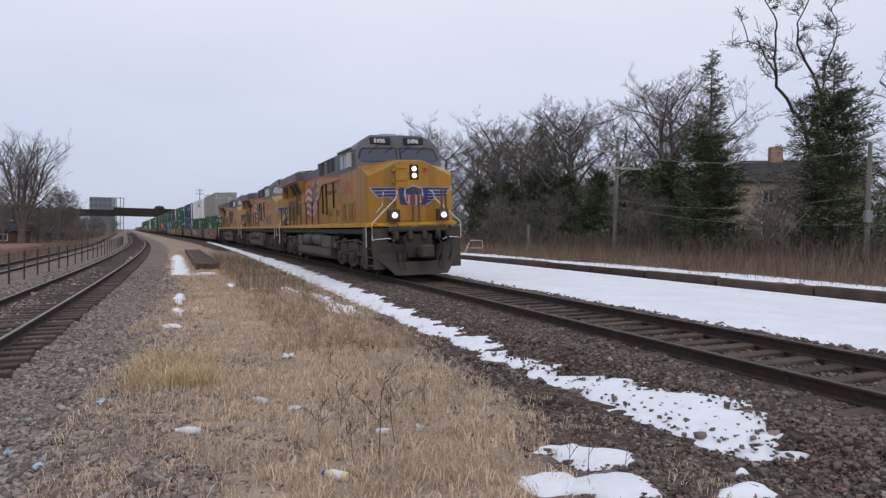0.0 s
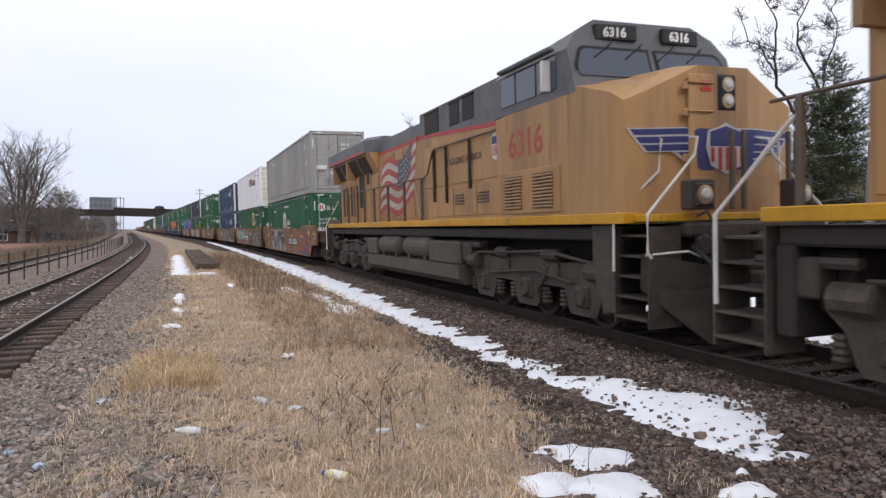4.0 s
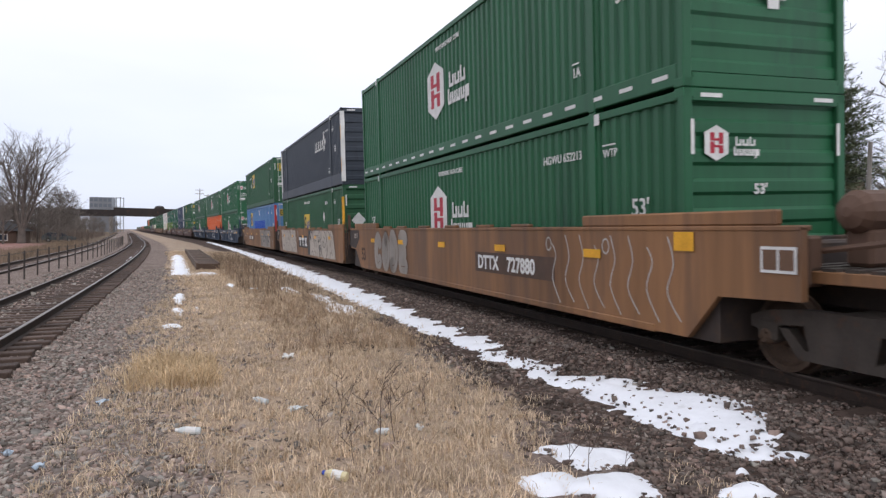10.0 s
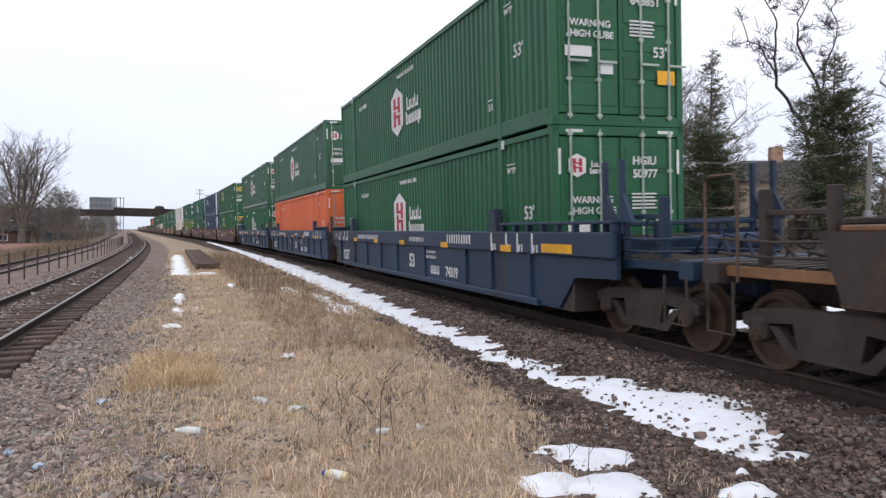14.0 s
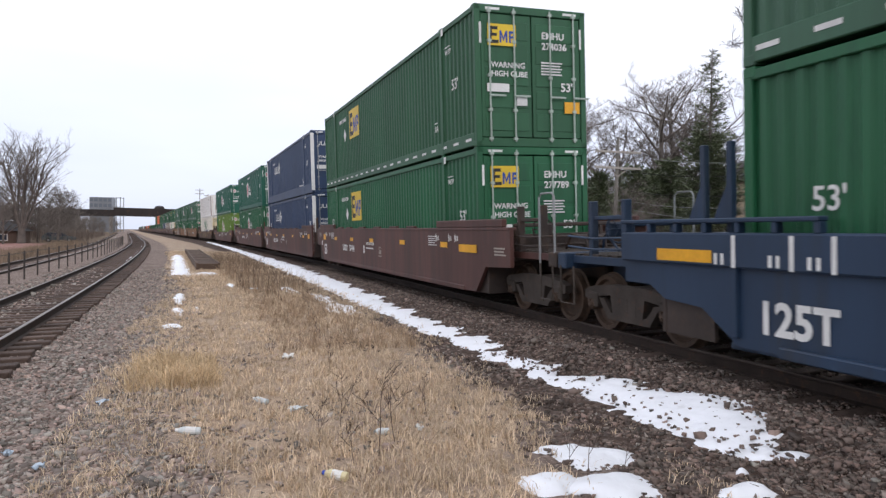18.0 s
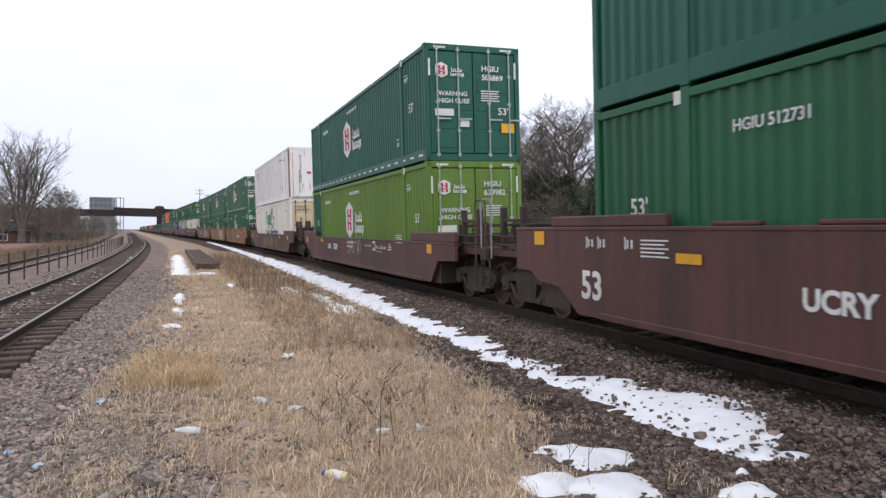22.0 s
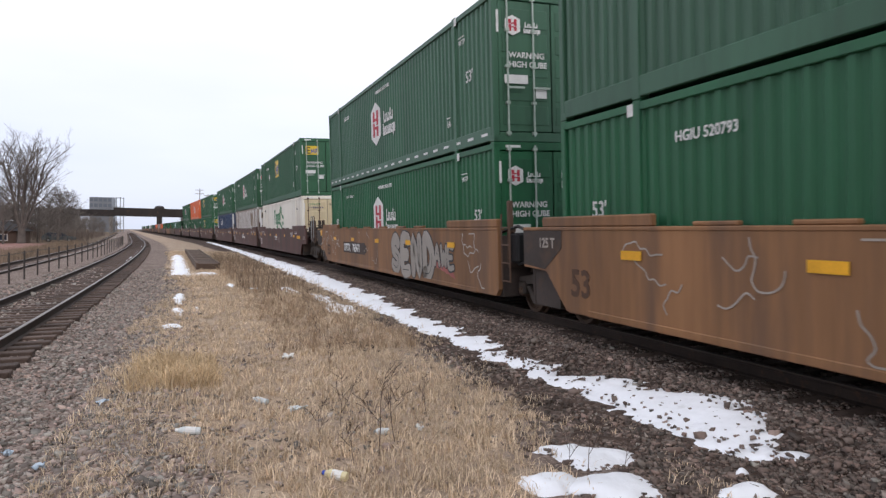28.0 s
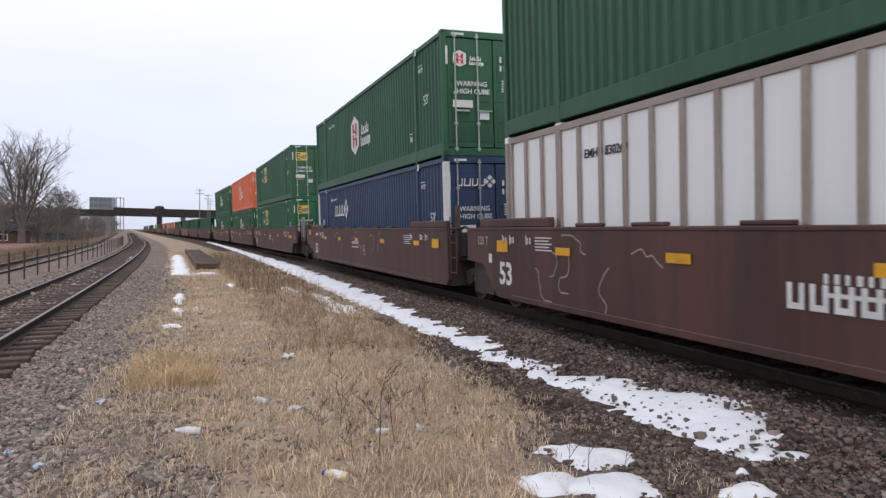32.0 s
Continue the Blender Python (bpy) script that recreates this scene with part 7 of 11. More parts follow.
def locomotive(S_nose, number, paint, lit, label):
    """A six-axle road locomotive; its nose leads."""
    lo = tagged(new("locomotive"), label, "locomotive", "locomotives of the train")
    S = S_nose - NOSE
    # near-black underframe: the shadow below the walkway is put into its colour
    part("underframe", shared("loco_frame", loco_frame), LOUVRE_AND_SHADE, lo)
    part("walkway", shared("loco_walk", loco_walk), EDGE_YELLOW, lo, "yellow walkway edge")
    for k, nm in enumerate(("lower_cab", "equipment_room", "hood", "radiator_section")):
        q = part(nm, shared(("loco_hood", k), lambda: loco_hood(k)), paint, lo)
        if k == 2:
            hood = q
    for x, z0, h, edges in ((1.38, 1.86, 0.62, (4.17, 5.19, 6.5, 7.7)), (1.38, 2.56, 0.95, (4.05, 5.4, 6.75, 7.6, 8.7)),
                            (1.15, 1.86, 1.95, (8.8, 9.28, 9.92, 10.86, 11.74, 12.6, 13.45)), (1.15, 1.86, 1.42, (13.55, 14.5, 15.15, 16.15, 16.68, 17.62, 18.3, 19.25))):
        for e0, e1 in zip(edges, edges[1:]):
            w = round(e1 - e0, 2)
            part("hood_door", shared(("hood_door", w, h), lambda: hood_door(w, h)), paint, hood, place=Matrix.Translation((-x, D(e0), z0)))
            part("hood_door", shared(("hood_door", w, h), lambda: hood_door(w, h)), paint, hood, place=Matrix.Translation((x, D(e1), z0)) @ pose(0, 0, 0, 0, 0, 180))
    part("hood_roof", shared("loco_roof", loco_roof), LOCO_GREY, lo, "dark grey roof with hatches")
    nose = part("nose", shared("loco_nose", loco_nose), paint, lo, "wide yellow nose")
    cab = part("cab", shared("loco_cab", loco_cab), LOCO_GREY, lo, "dark grey upper cab")
    for sx in (-1, 1):
        # windshields lie on the raked front
        w = Shape().add([(sx * 0.09, 0, 0), (sx * 1.36, 0, 0.0), (sx * 1.38, 0.05, 0.14), (sx * 1.28, 0.13, 0.38), (sx * 1.2, 0.147, 0.43), (sx * 0.09, 0.147, 0.43)], [(0, 1, 2, 3, 4, 5)])
        g = Shape().add([(sx * 0.04, 0.008, -0.05), (sx * 1.41, 0.008, -0.05), (sx * 1.43, 0.065, 0.15), (sx * 1.32, 0.15, 0.42), (sx * 1.23, 0.168, 0.48), (sx * 0.04, 0.168, 0.48)], [(0, 1, 2, 3, 4, 5)])
        fr = Matrix.Translation((0, D(1.10 + 0.34 * 0.56) - 0.02, 3.86))
        part("window_gasket", shared(("gasket", sx), lambda: g), BLACK, cab, place=fr)
        part("windshield", shared(("windshield", sx), lambda: w), GLASS, cab, "dark bluish windshield", place=fr)
        for k in (0.3, 0.85):
            part("wiper", shared("wiper", lambda: Shape().tube([(0, 0, 0), (-0.12, -0.03, -0.10), (-0.36, -0.09, -0.26)], 0.012, 5)), BLACK, cab, place=Matrix.Translation((sx * k + 0.16, D(1.45), 4.42)))
        part("number_board", shared("number_board", lambda: Shape().box(-0.36, 0.36, -0.05, 0.06, -0.12, 0.12, 0.015)), BLACKMARK, cab, "black number board", place=pose(sx * 0.60, D(1.50), 4.58, 0, 0, sx * 4))
        part("board_number", text_mesh(number, 0.2, 0.008), WHITEPAINT, cab, place=pose(sx * 0.60, D(1.44), 4.505, 90, 0, sx * 4) @ Matrix.Translation((-0.24, 0, 0)))
        part("sun_visor", shared("visor", lambda: Shape().box(-0.07, 0.07, D(1.75), D(3.6), 0, 0.07, 0.02)), LOCO_GREY, cab, place=Matrix.Translation((sx * 1.58, 0, 4.30)))
        for d0, d1 in ((1.75, 2.35), (2.42, 3.1), (3.17, 3.7)):
            part("side_window", shared(("cabwin", d0), lambda: Shape().box(-0.008, 0.008, D(d0), D(d1), 3.74, 4.24, 0.004)), GLASS, cab, place=Matrix.Translation((sx * 1.505, 0, 0)))
        part("mirror", shared("mirror", lambda: Shape().box(-0.16, 0.0, -0.03, 0.03, 0, 0.48, 0.01)), RAILWHITE, cab, place=Matrix.Translation((sx * 1.5 - (0 if sx < 0 else -0.16), D(1.95), 3.72)))
        part("step_well", shared(("steps", sx), lambda: steps(sx, -0.06)), UNDER_GREY, lo, "boarding steps")
        for k in (0, 1):
            part("front_handrail", shared(("front_rail", sx, k), lambda: front_rail(sx, k)), RAILWHITE, lo, "white front handrail")
        part("step_side", shared("stepside", lambda: Shape().slab([(D(0.30), 0.42), (D(0.62), 0.42), (D(0.86), 1.0), (D(0.86), 1.62), (D(0.30), 1.62)], -0.03, 0.03)), UNDER_GREY, lo, place=Matrix.Translation((sx * 1.44, 0, 0)))
        part("rear_step_well", shared(("rsteps", sx), lambda: steps(sx, 20.55)), UNDER_GREY, lo, "rear boarding steps")
        part("rear_handrail", shared(("end_rail", sx), lambda: end_rail(sx)), RAILWHITE, lo, "white rear handrail")
        part("side_handrail", shared(("side_rail", sx), lambda: side_rail(sx)), RAILDARK, lo)
        part("ditch_light", shared("ditch", lambda: Shape().box(-0.19, 0.19, -0.02, 0.2, -0.19, 0.19, 0.02).box(-0.15, 0.15, -0.05, 0.0, -0.15, 0.15, 0.03)), PLOWMAT, lo, "square ditch lamp housing", place=Matrix.Translation((sx * 0.82, D(-0.66), 1.99)))
        part("ditch_reflector", shared("ditch_refl", lambda: Shape().lathe("y", (0, 0, 0), [(-0.012, 0.07), (-0.006, 0.12), (0.02, 0.125)], 14)), REFLECTOR, lo, place=Matrix.Translation((sx * 0.82, D(-0.71), 1.99)))
        part("ditch_lens", shared("ditch_lens", lambda: Shape().lathe("y", (0, 0, 0), [(-0.03, 0.03), (-0.02, 0.06), (0.0, 0.075)], 14)), LAMP_ON if lit else LENS, lo, "lit ditch lamp" if lit else "unlit lamp", place=Matrix.Translation((sx * 0.82, D(-0.72), 1.99)))
    for d in (8.46, 9.9, 11.47, 13.03, 14.27, 15.23, 16.6, 18.0, 19.75):
        for sx in (-1, 1):
            part("rail_post", shared("rail_post", rail_post), RAILDARK, lo, place=Matrix.Translation((sx * 1.47, D(d), 1.70)))
    part("headlight_box", shared("headbox", lambda: Shape().box(-0.17, 0.17, -0.05, 0.15, -0.25, 0.25, 0.03).box(-0.14, 0.14, -0.065, 0.0, -0.22, 0.22, 0.02)), BLACK, nose, place=Matrix.Translation((0.03, D(-0.13), 3.38)))
    for z in (3.27, 3.49):
        part("headlight_reflector", shared("head_refl", lambda: Shape().lathe("y", (0, 0, 0), [(-0.012, 0.06), (-0.006, 0.10), (0.02, 0.105)], 16)), REFLECTOR, nose, place=Matrix.Translation((0.03, D(-0.195), z)))
        part("headlight", shared("headlens", lambda: Shape().lathe("y", (0, 0, 0), [(-0.035, 0.03), (-0.03, 0.05), (0.0, 0.07)], 16)), LAMP_ON if lit else LENS, nose, "lit headlamp" if lit else "unlit headlamp", place=Matrix.Translation((0.03, D(-0.20), z)))
    part("nose_door", shared("nosedoor", lambda: Shape().box(-0.60, 0.20, -0.02, 0.01, 1.82, 3.62, 0.012)), paint, nose, place=Matrix.Translation((0.0, D(-0.145), 0)))
    for k, z in ((-0.55, 2.5), (-0.55, 3.1), (-0.55, 3.45)):
        part("door_hinge", shared("noseh", lambda: Shape().box(-0.05, 0.05, -0.04, 0.0, -0.05, 0.05, 0.01)), paint, nose, place=Matrix.Translation((k - 0.1, D(-0.135), z)))
    for z in (3.12, 3.50):
        part("grab_iron", shared("nosegrab", lambda: Shape().tube([(-0.2, 0, 0), (-0.2, -0.07, 0), (0.2, -0.07, 0), (0.2, 0, 0)], 0.014, 5)), paint, nose, place=Matrix.Translation((-0.42, D(-0.12), z)))
    part("red_crest", shared("crest", lambda: flat([rect(-0.09, -0.07, 0.09, -0.02), rect(-0.09, 0.02, 0.09, 0.07), rect(-0.03, -0.02, 0.03, 0.02)])), STRIPE_RED, nose, "small red crest", place=end_pose(0.42 if lit else -0.32, D(-0.172 if not lit else -0.142), 3.46))
    for u in (-0.10, 0.10, 0.88, 1.02):
        part("nose_bar", shared("nosebar", lambda: Shape().box(-0.03, 0.03, -0.06, 0.0, 0, 1.05, 0.01)), RAILDARK, nose, place=Matrix.Translation((u, D(-0.36), 1.80)))
    for sx in (-1, 1):
        for k, ((a, z0, z1), (aw, w0, w1)) in enumerate(zip(FEATHERS, WING_WHITE)):
            def strip(u, lo_, hi_, lift):
                sh = on_nose((u, -0.2, lo_, hi_, 0.07 if k < 3 else 0.1), lift)
                sh.v = [(p[0] * -sx, p[1], p[2]) for p in sh.v]
                return sh
            part("wing_edge", shared(("wing_edge", sx, k), lambda: strip(aw, w0, w1, 0.024)), EMBLEM_WHITE, nose, "white edge of the wing emblem" if k == 0 else "")
            part("wing_feather", shared(("feather", sx, k), lambda: strip(a, z0, z1, 0.028)), WING_BLUE, nose)
        def root():
            sh = on_nose((-0.52, -0.2, 2.36, 2.87, 0.06), 0.031, 4)
            sh.v = [(p[0] * -sx, p[1], p[2]) for p in sh.v]
            return sh
        part("wing_root", shared(("wing_root", sx), root), WING_BLUE, nose)
    wp = end_pose(0.0, D(-0.178), 2.60)
    part("shield", shared("shield", lambda: flat([[(-0.3, 0.27), (-0.12, 0.32), (0, 0.38), (0.12, 0.32), (0.3, 0.27), (0.34, 0.05), (0.26, -0.2), (0, -0.32), (-0.26, -0.2), (-0.34, 0.05)]])), EMBLEM_WHITE, nose, place=wp)
    part("shield_top", shared("shieldtop", lambda: flat([[(-0.27, 0.06), (0.27, 0.06), (0.27, 0.25), (0, 0.33), (-0.27, 0.25)]])), WING_BLUE, nose, place=wp @ Matrix.Translation((0, 0, 0.005)))
    part("shield_stripes", shared("shieldstripes", lambda: flat([rect(-0.26 + 0.125 * i, -0.20 - (0.07 if 0 < i < 4 else -0.04), -0.20 + 0.125 * i, 0.04) for i in range(5)])), STRIPE_RED, nose, place=wp @ Matrix.Translation((0, 0, 0.005)))
    part("snow_plow", shared("plow", plow), PLOWMAT, lo, "grimy dark snow plough")
    part("anticlimber", shared("anticlimber", anticlimber), PLOWMAT, lo)
    for k in range(4):
        part("buffer_block", shared("bufblock", lambda: Shape().box(-0.085, 0.085, D(-0.70), D(-0.5), 1.20, 1.50, 0.05)), PLOWMAT, lo, place=Matrix.Translation((-0.765 + 0.47 * k, 0, 0)))
    for sx in (-1, 1):
        for x in (0.60, 0.72):
            part("plow_bar", shared("plowbar", lambda: Shape().tube([(0, D(-0.88), 0.28), (0, D(-0.80), 0.75), (0, D(-0.83), 1.05)], 0.022, 5)), UNDER_GREY, lo, place=Matrix.Translation((sx * x, 0, 0)))
        part("plow_handle", shared(("plowh", sx), lambda: Shape().tube([(sx * 1.5, D(-0.40), 1.24), (sx * 1.0, D(-0.60), 1.28), (sx * 0.8, D(-0.60), 1.2)], 0.016, 5)), RAILWHITE, lo)
    for x in (-0.95, -0.6, 0.6, 0.95):
        part("air_hose", shared(("hose", x), lambda: hose(x)), BLACK, lo)
    part("coupler", shared("lococoupler", loco_coupler), TRUCK, lo)
    part("fuel_tank", shared("fuel_tank", fuel_tank), TANKGREY, lo, "dusty fuel tank")
    for sx in (-1, 1):
        for d0, d1 in ((6.15, 8.1), (12.95, 14.05)):
            part("tank_box", shared(("tank_box", d0), lambda: tank_box(d0, d1)), TANKGREY, lo, place=Matrix.Translation((sx * 1.22, 0, 0)))
        for d in (9.27, 11.75):
            part("air_reservoir", shared("reservoir", reservoir), TANKGREY, lo, "cylindrical air reservoir", soft=False, place=Matrix.Translation((sx * 1.2, D(d), 1.13)))
    for d in (14.4, 5.85, 19.85):
        part("under_gear", shared(("under_gear", d), lambda: under_gear(d)), TRUCK, lo, "grimy piping and equipment box")
    for d in (3.4, 17.1):
        tr = part("truck", shared("loco_truck", loco_truck_frame), UNDER_GREY, lo, "three-axle truck", place=Matrix.Translation((0, D(d), 0)))
        for dy in (-1.85, 0, 1.85):
            w = part("wheelset", shared("loco_wheels", loco_wheels), TRUCK, tr, place=Matrix.Translation((0, dy, 0.51)))
            WHEELS.append((w, S, D(d) + dy, 0.51))
    # near-side marks and openings
    part("red_stripe", shared("redstripe", lambda: flat([[(0, 0), (4.7, -0.29), (4.7, -0.21), (0, 0.09)]])), STRIPE_RED, hood, place=side_pose(-1.384, D(8.72), 3.80))
    part("red_stripe", shared("redstripe2", lambda: flat([rect(0, 0, 4.7, 0.09)])), STRIPE_RED, hood, place=side_pose(-1.154, D(13.47), 3.87))
    part("red_stripe", shared("redstripe3", lambda: flat([rect(0, 0, 5.7, 0.08)])), STRIPE_RED, hood, place=side_pose(-1.503, D(19.8), 4.02))
    part("side_number", text_mesh(number, 0.60, 0.02), NUMBER_RED, hood, "faded red numerals", place=side_pose(-1.49, D(3.5), 2.83) @ Matrix.Diagonal((1.06, 1.05, 1, 1)))
    part("side_shield", shared("sshield", lambda: flat([[(0, 0.1), (0.18, 0), (0.36, 0.1), (0.38, 0.48), (0.18, 0.54), (-0.02, 0.48)]])), WHITEPAINT, hood, "small shield emblem", place=side_pose(-1.398, D(4.42), 2.86))
    part("side_shield_top", shared("sshield2", lambda: flat([rect(0.01, 0.32, 0.35, 0.47)])), WING_BLUE, hood, place=side_pose(-1.403, D(4.42), 2.86))
    part("side_shield_stripes", shared("sshield3", lambda: flat([rect(0.03 + 0.075 * i, 0.1, 0.065 + 0.075 * i, 0.3) for i in range(5)])), STRIPE_RED, hood, place=side_pose(-1.403, D(4.42), 2.86))
    panel = part("grille_panel", shared("grpanel", lambda: Shape().box(-0.03, 0.0, D(1.68), D(3.85), 1.84, 2.58, 0.012)), paint, hood, place=Matrix.Translation((-1.485, 0, 0)))
    for d in (2.06, 2.40, 3.13, 3.47):
        part("grille", shared("grille", lambda: Shape().box(-0.006, 0.0, -0.165, 0.165, 1.91, 2.49, 0.003)), RAILDARK, panel, place=Matrix.Translation((-0.03, D(d), 0)))
        for k in range(10):
            part("slat", shared("slat", lambda: Shape().box(-0.03, 0.0, -0.16, 0.16, 0, 0.03, 0.004)), paint, panel, place=Matrix.Translation((-0.03, D(d), 1.93 + 0.056 * k)))
    for d0, d1 in ((4.59, 5.08), (5.87, 6.34)):
        for k in range(4):
            part("slat", shared("slat_s", lambda: Shape().box(-0.02, 0.0, 0, 0.48, 0, 0.035, 0.006)), RAILDARK, hood, place=Matrix.Translation((-1.40, D(d0), 2.10 + 0.062 * k)))
    for d, z, h in ((7.65, 2.21, 1.22), (6.85, 2.16, 1.25), (5.48, 2.41, 1.0)):
        part("grab_bar", shared(("hoodbar", h), lambda: Shape().box(-0.05, 0, -0.045, 0.045, 0, h, 0.01)), LOUVRE_AND_SHADE, hood, place=Matrix.Translation((-1.40, D(d), z)))
    for d0, d1 in ((5.32, 5.91), (6.11, 6.67), (7.40, 8.35)):
        part("upper_grille", shared(("ugrille", d0), lambda: Shape().box(-0.012, 0.0, D(d0), D(d1), 3.84, 4.32, 0.004).box(-0.03, 0.0, D(d0) - 0.03, D(d1) + 0.03, 4.32, 4.36, 0.004)), LOUVRE_AND_SHADE, hood, "dark upper opening", place=Matrix.Translation((-1.378, 0, 0)))
    for d0, d1, z0, z1 in ((18.35, 18.7, 2.05, 3.12), (17.8, 18.2, 2.05, 3.12), (17.11, 17.46, 2.05, 3.12), (16.74, 16.95, 2.05, 3.12), (16.27, 16.58, 2.05, 3.12), (15.25, 16.03, 2.31, 3.48), (14.59, 14.96, 3.06, 3.51)):
        lv = part("louvre", shared(("louvre_t", d0), lambda: Shape().box(-0.014, 0.0, D(d0), D(d1), z0, z1, 0.004)), LOUVRE_AND_SHADE, hood, "dark radiator louvre", place=Matrix.Translation((-1.17, 0, 0)))
        part("louvre_frame", shared(("louvre_f", d0), lambda: Shape().box(-0.035, 0.0, D(d0) - 0.05, D(d0), z0 - 0.05, z1 + 0.05, 0.006).box(-0.035, 0.0, D(d1), D(d1) + 0.05, z0 - 0.05, z1 + 0.05, 0.006).box(-0.033, 0.0, D(d0), D(d1), z1, z1 + 0.05, 0.006).box(-0.033, 0.0, D(d0), D(d1), z0 - 0.05, z0, 0.006)), paint, hood, place=Matrix.Translation((-1.165, 0, 0)))
    for d0, d1 in ((14.2, 15.35), (15.5, 16.6), (16.95, 17.95), (18.1, 19.0)):
        g = Shape().add([(-1.17, D(d0), 3.40), (-1.17, D(d1), 3.40), (-1.44, D(d1), 3.94), (-1.44, D(d0), 3.94)], [(0, 1, 2, 3)])
        part("radiator_grille", shared(("radgrille", d0), lambda: g), LOUVRE_AND_SHADE, hood, "dark radiator intake", place=Matrix.Translation((-0.012, 0, -0.012)))
    for d in (16.78, 19.15):
        part("overhang_brace", shared("obrace", lambda: Shape().slab([(-0.05, 3.3), (0.05, 3.3), (0.05, 4.0), (-0.05, 4.0)], -1.47, -1.15)), paint, hood, place=Matrix.Translation((0, D(d), 0)))
    for kind, m in (("red", FLAG_RED), ("white", FLAG_WHITE), ("blue", FLAG_BLUE)):
        part("painted_flag", shared(("flag", kind), lambda: flat(flag_parts(kind), 0.002)), m, hood, "faded painted flag", place=side_pose(-1.172 - (0.004 if kind == "blue" else 0), D(13.45), 2.20) @ Matrix.Diagonal((1.0, 1.16, 1, 1)))
    part("painted_stars", shared("stars", lambda: flat(stars(), 0.002)), FLAG_WHITE, hood, place=side_pose(-1.181, D(13.45), 2.20) @ Matrix.Diagonal((1.0, 1.16, 1, 1)))
    part("painted_staff", shared("staff", lambda: flat([[(0, 0), (0.05, 0), (-0.70, 1.9), (-0.76, 1.9)]], 0.002)), FLAG_WHITE, hood, place=side_pose(-1.172, D(9.6), 1.90))
    part("slogan", text_mesh("BUILDING AMERICA", 0.20, 0.006), SLOGAN, hood, place=side_pose(-1.404, D(6.7), 2.98))
    return lo, S


# ================= the train =================
MOVERS = []          # (thing, S of its middle, half wheelbase, height)


def ride(thing, S, z=0.0, base=8.0):
    MOVERS.append((thing, S, base, z))
    return thing


for nose_s, num, paint, lit, words in (
        (23.7, "5496", YELLOW, True, "yellow and grey diesel locomotive with lit headlights leading the train"),
        (46.2, "8075", YELLOW_DIRTY, False, "grimy yellow and grey diesel locomotive with a blue winged emblem"),
        (68.75, "6316", YELLOW_DIRTY, False, "weathered yellow diesel locomotive coupled before the container cars")):
    lo, S = locomotive(nose_s, num, paint, lit, words)
    ride(lo, S, 0, 6.8)

SPRAY_GREY = mat("silver_spray", (0.30, 0.272, 0.24), 0.5, 0.0, 0.15, 3)
SPRAY_DARK = mat("charcoal_spray", (0.035, 0.037, 0.04), 0.6, 0, 0.2, 3)
SPRAY_ORANGE = mat("rust_orange_spray", (0.34, 0.10, 0.035), 0.6, 0, 0.2, 3)
SPRAY_BLUE = mat("slate_blue_spray", (0.06, 0.10, 0.15), 0.6, 0, 0.2, 3)
SPRAY_TEAL = mat("pale_teal_spray", (0.16, 0.33, 0.33), 0.6, 0, 0.2, 3)
SPRAY_STONE = mat("dull_pewter_spray", (0.150, 0.128, 0.108), 0.6, 0, 0.2, 3)
SPRAY_STONE2 = mat("pale_pewter_spray", (0.265, 0.235, 0.205), 0.6, 0, 0.2, 3)
SPRAY_OLD = mat("sooty_olive_spray", (0.105, 0.082, 0.058), 0.65, 0, 0.35, 3, (0.17, 0.11, 0.065), 0.35)
SPRAY_WHITE = mat("chalky_white_spray", (0.46, 0.45, 0.42), 0.6, 0, 0.15, 3)
SPRAY_RED = mat("pinkish_spray", (0.34, 0.10, 0.09), 0.6, 0, 0.2, 3)

SPRAY_CREAM = mat("cream_spray", (0.47, 0.41, 0.345), 0.6, 0, 0.15, 3, (0.30, 0.25, 0.2), 0.3)
SPRAY_TAN = mat("pale_tan_spray", (0.36, 0.235, 0.14), 0.6, 0, 0.2, 3)
SPRAY_BROWN = mat("brown_spray", (0.13, 0.07, 0.04), 0.6, 0, 0.2, 3)


def two_tone():
    """Pale teal spray fading into brick red towards the bottom of the letters."""
    m = mat("teal_over_brick_spray", (0.22, 0.42, 0.40), 0.6, 0, 0.18, 3)
    n, l = m.node_tree.nodes, m.node_tree.links
    b = n["Principled BSDF"]
    old = b.inputs["Base Color"].links[0].from_socket
    tc, sp, no = n.new("ShaderNodeTexCoord"), n.new("ShaderNodeSeparateXYZ"), n.new("ShaderNodeTexNoise")
    l.new(tc.outputs["Object"], sp.inputs[0])
    no.inputs["Scale"].default_value = 3
    ad = n.new("ShaderNodeMath"); ad.operation = "MULTIPLY_ADD"; ad.inputs[1].default_value = 0.25
    l.new(no.outputs[0], ad.inputs[0]); l.new(sp.outputs[1], ad.inputs[2])
    mr = n.new("ShaderNodeMapRange"); mr.inputs[1].default_value, mr.inputs[2].default_value = 0.42, 0.55
    l.new(ad.outputs[0], mr.inputs[0])
    mx = n.new("ShaderNodeMix"); mx.data_type = "RGBA"
    l.new(mr.outputs[0], mx.inputs[0]); l.new(old, mx.inputs[7])
    mx.inputs[6].default_value = (0.22, 0.085, 0.06, 1)
    l.new(mx.outputs[2], b.inputs["Base Color"])
    return m


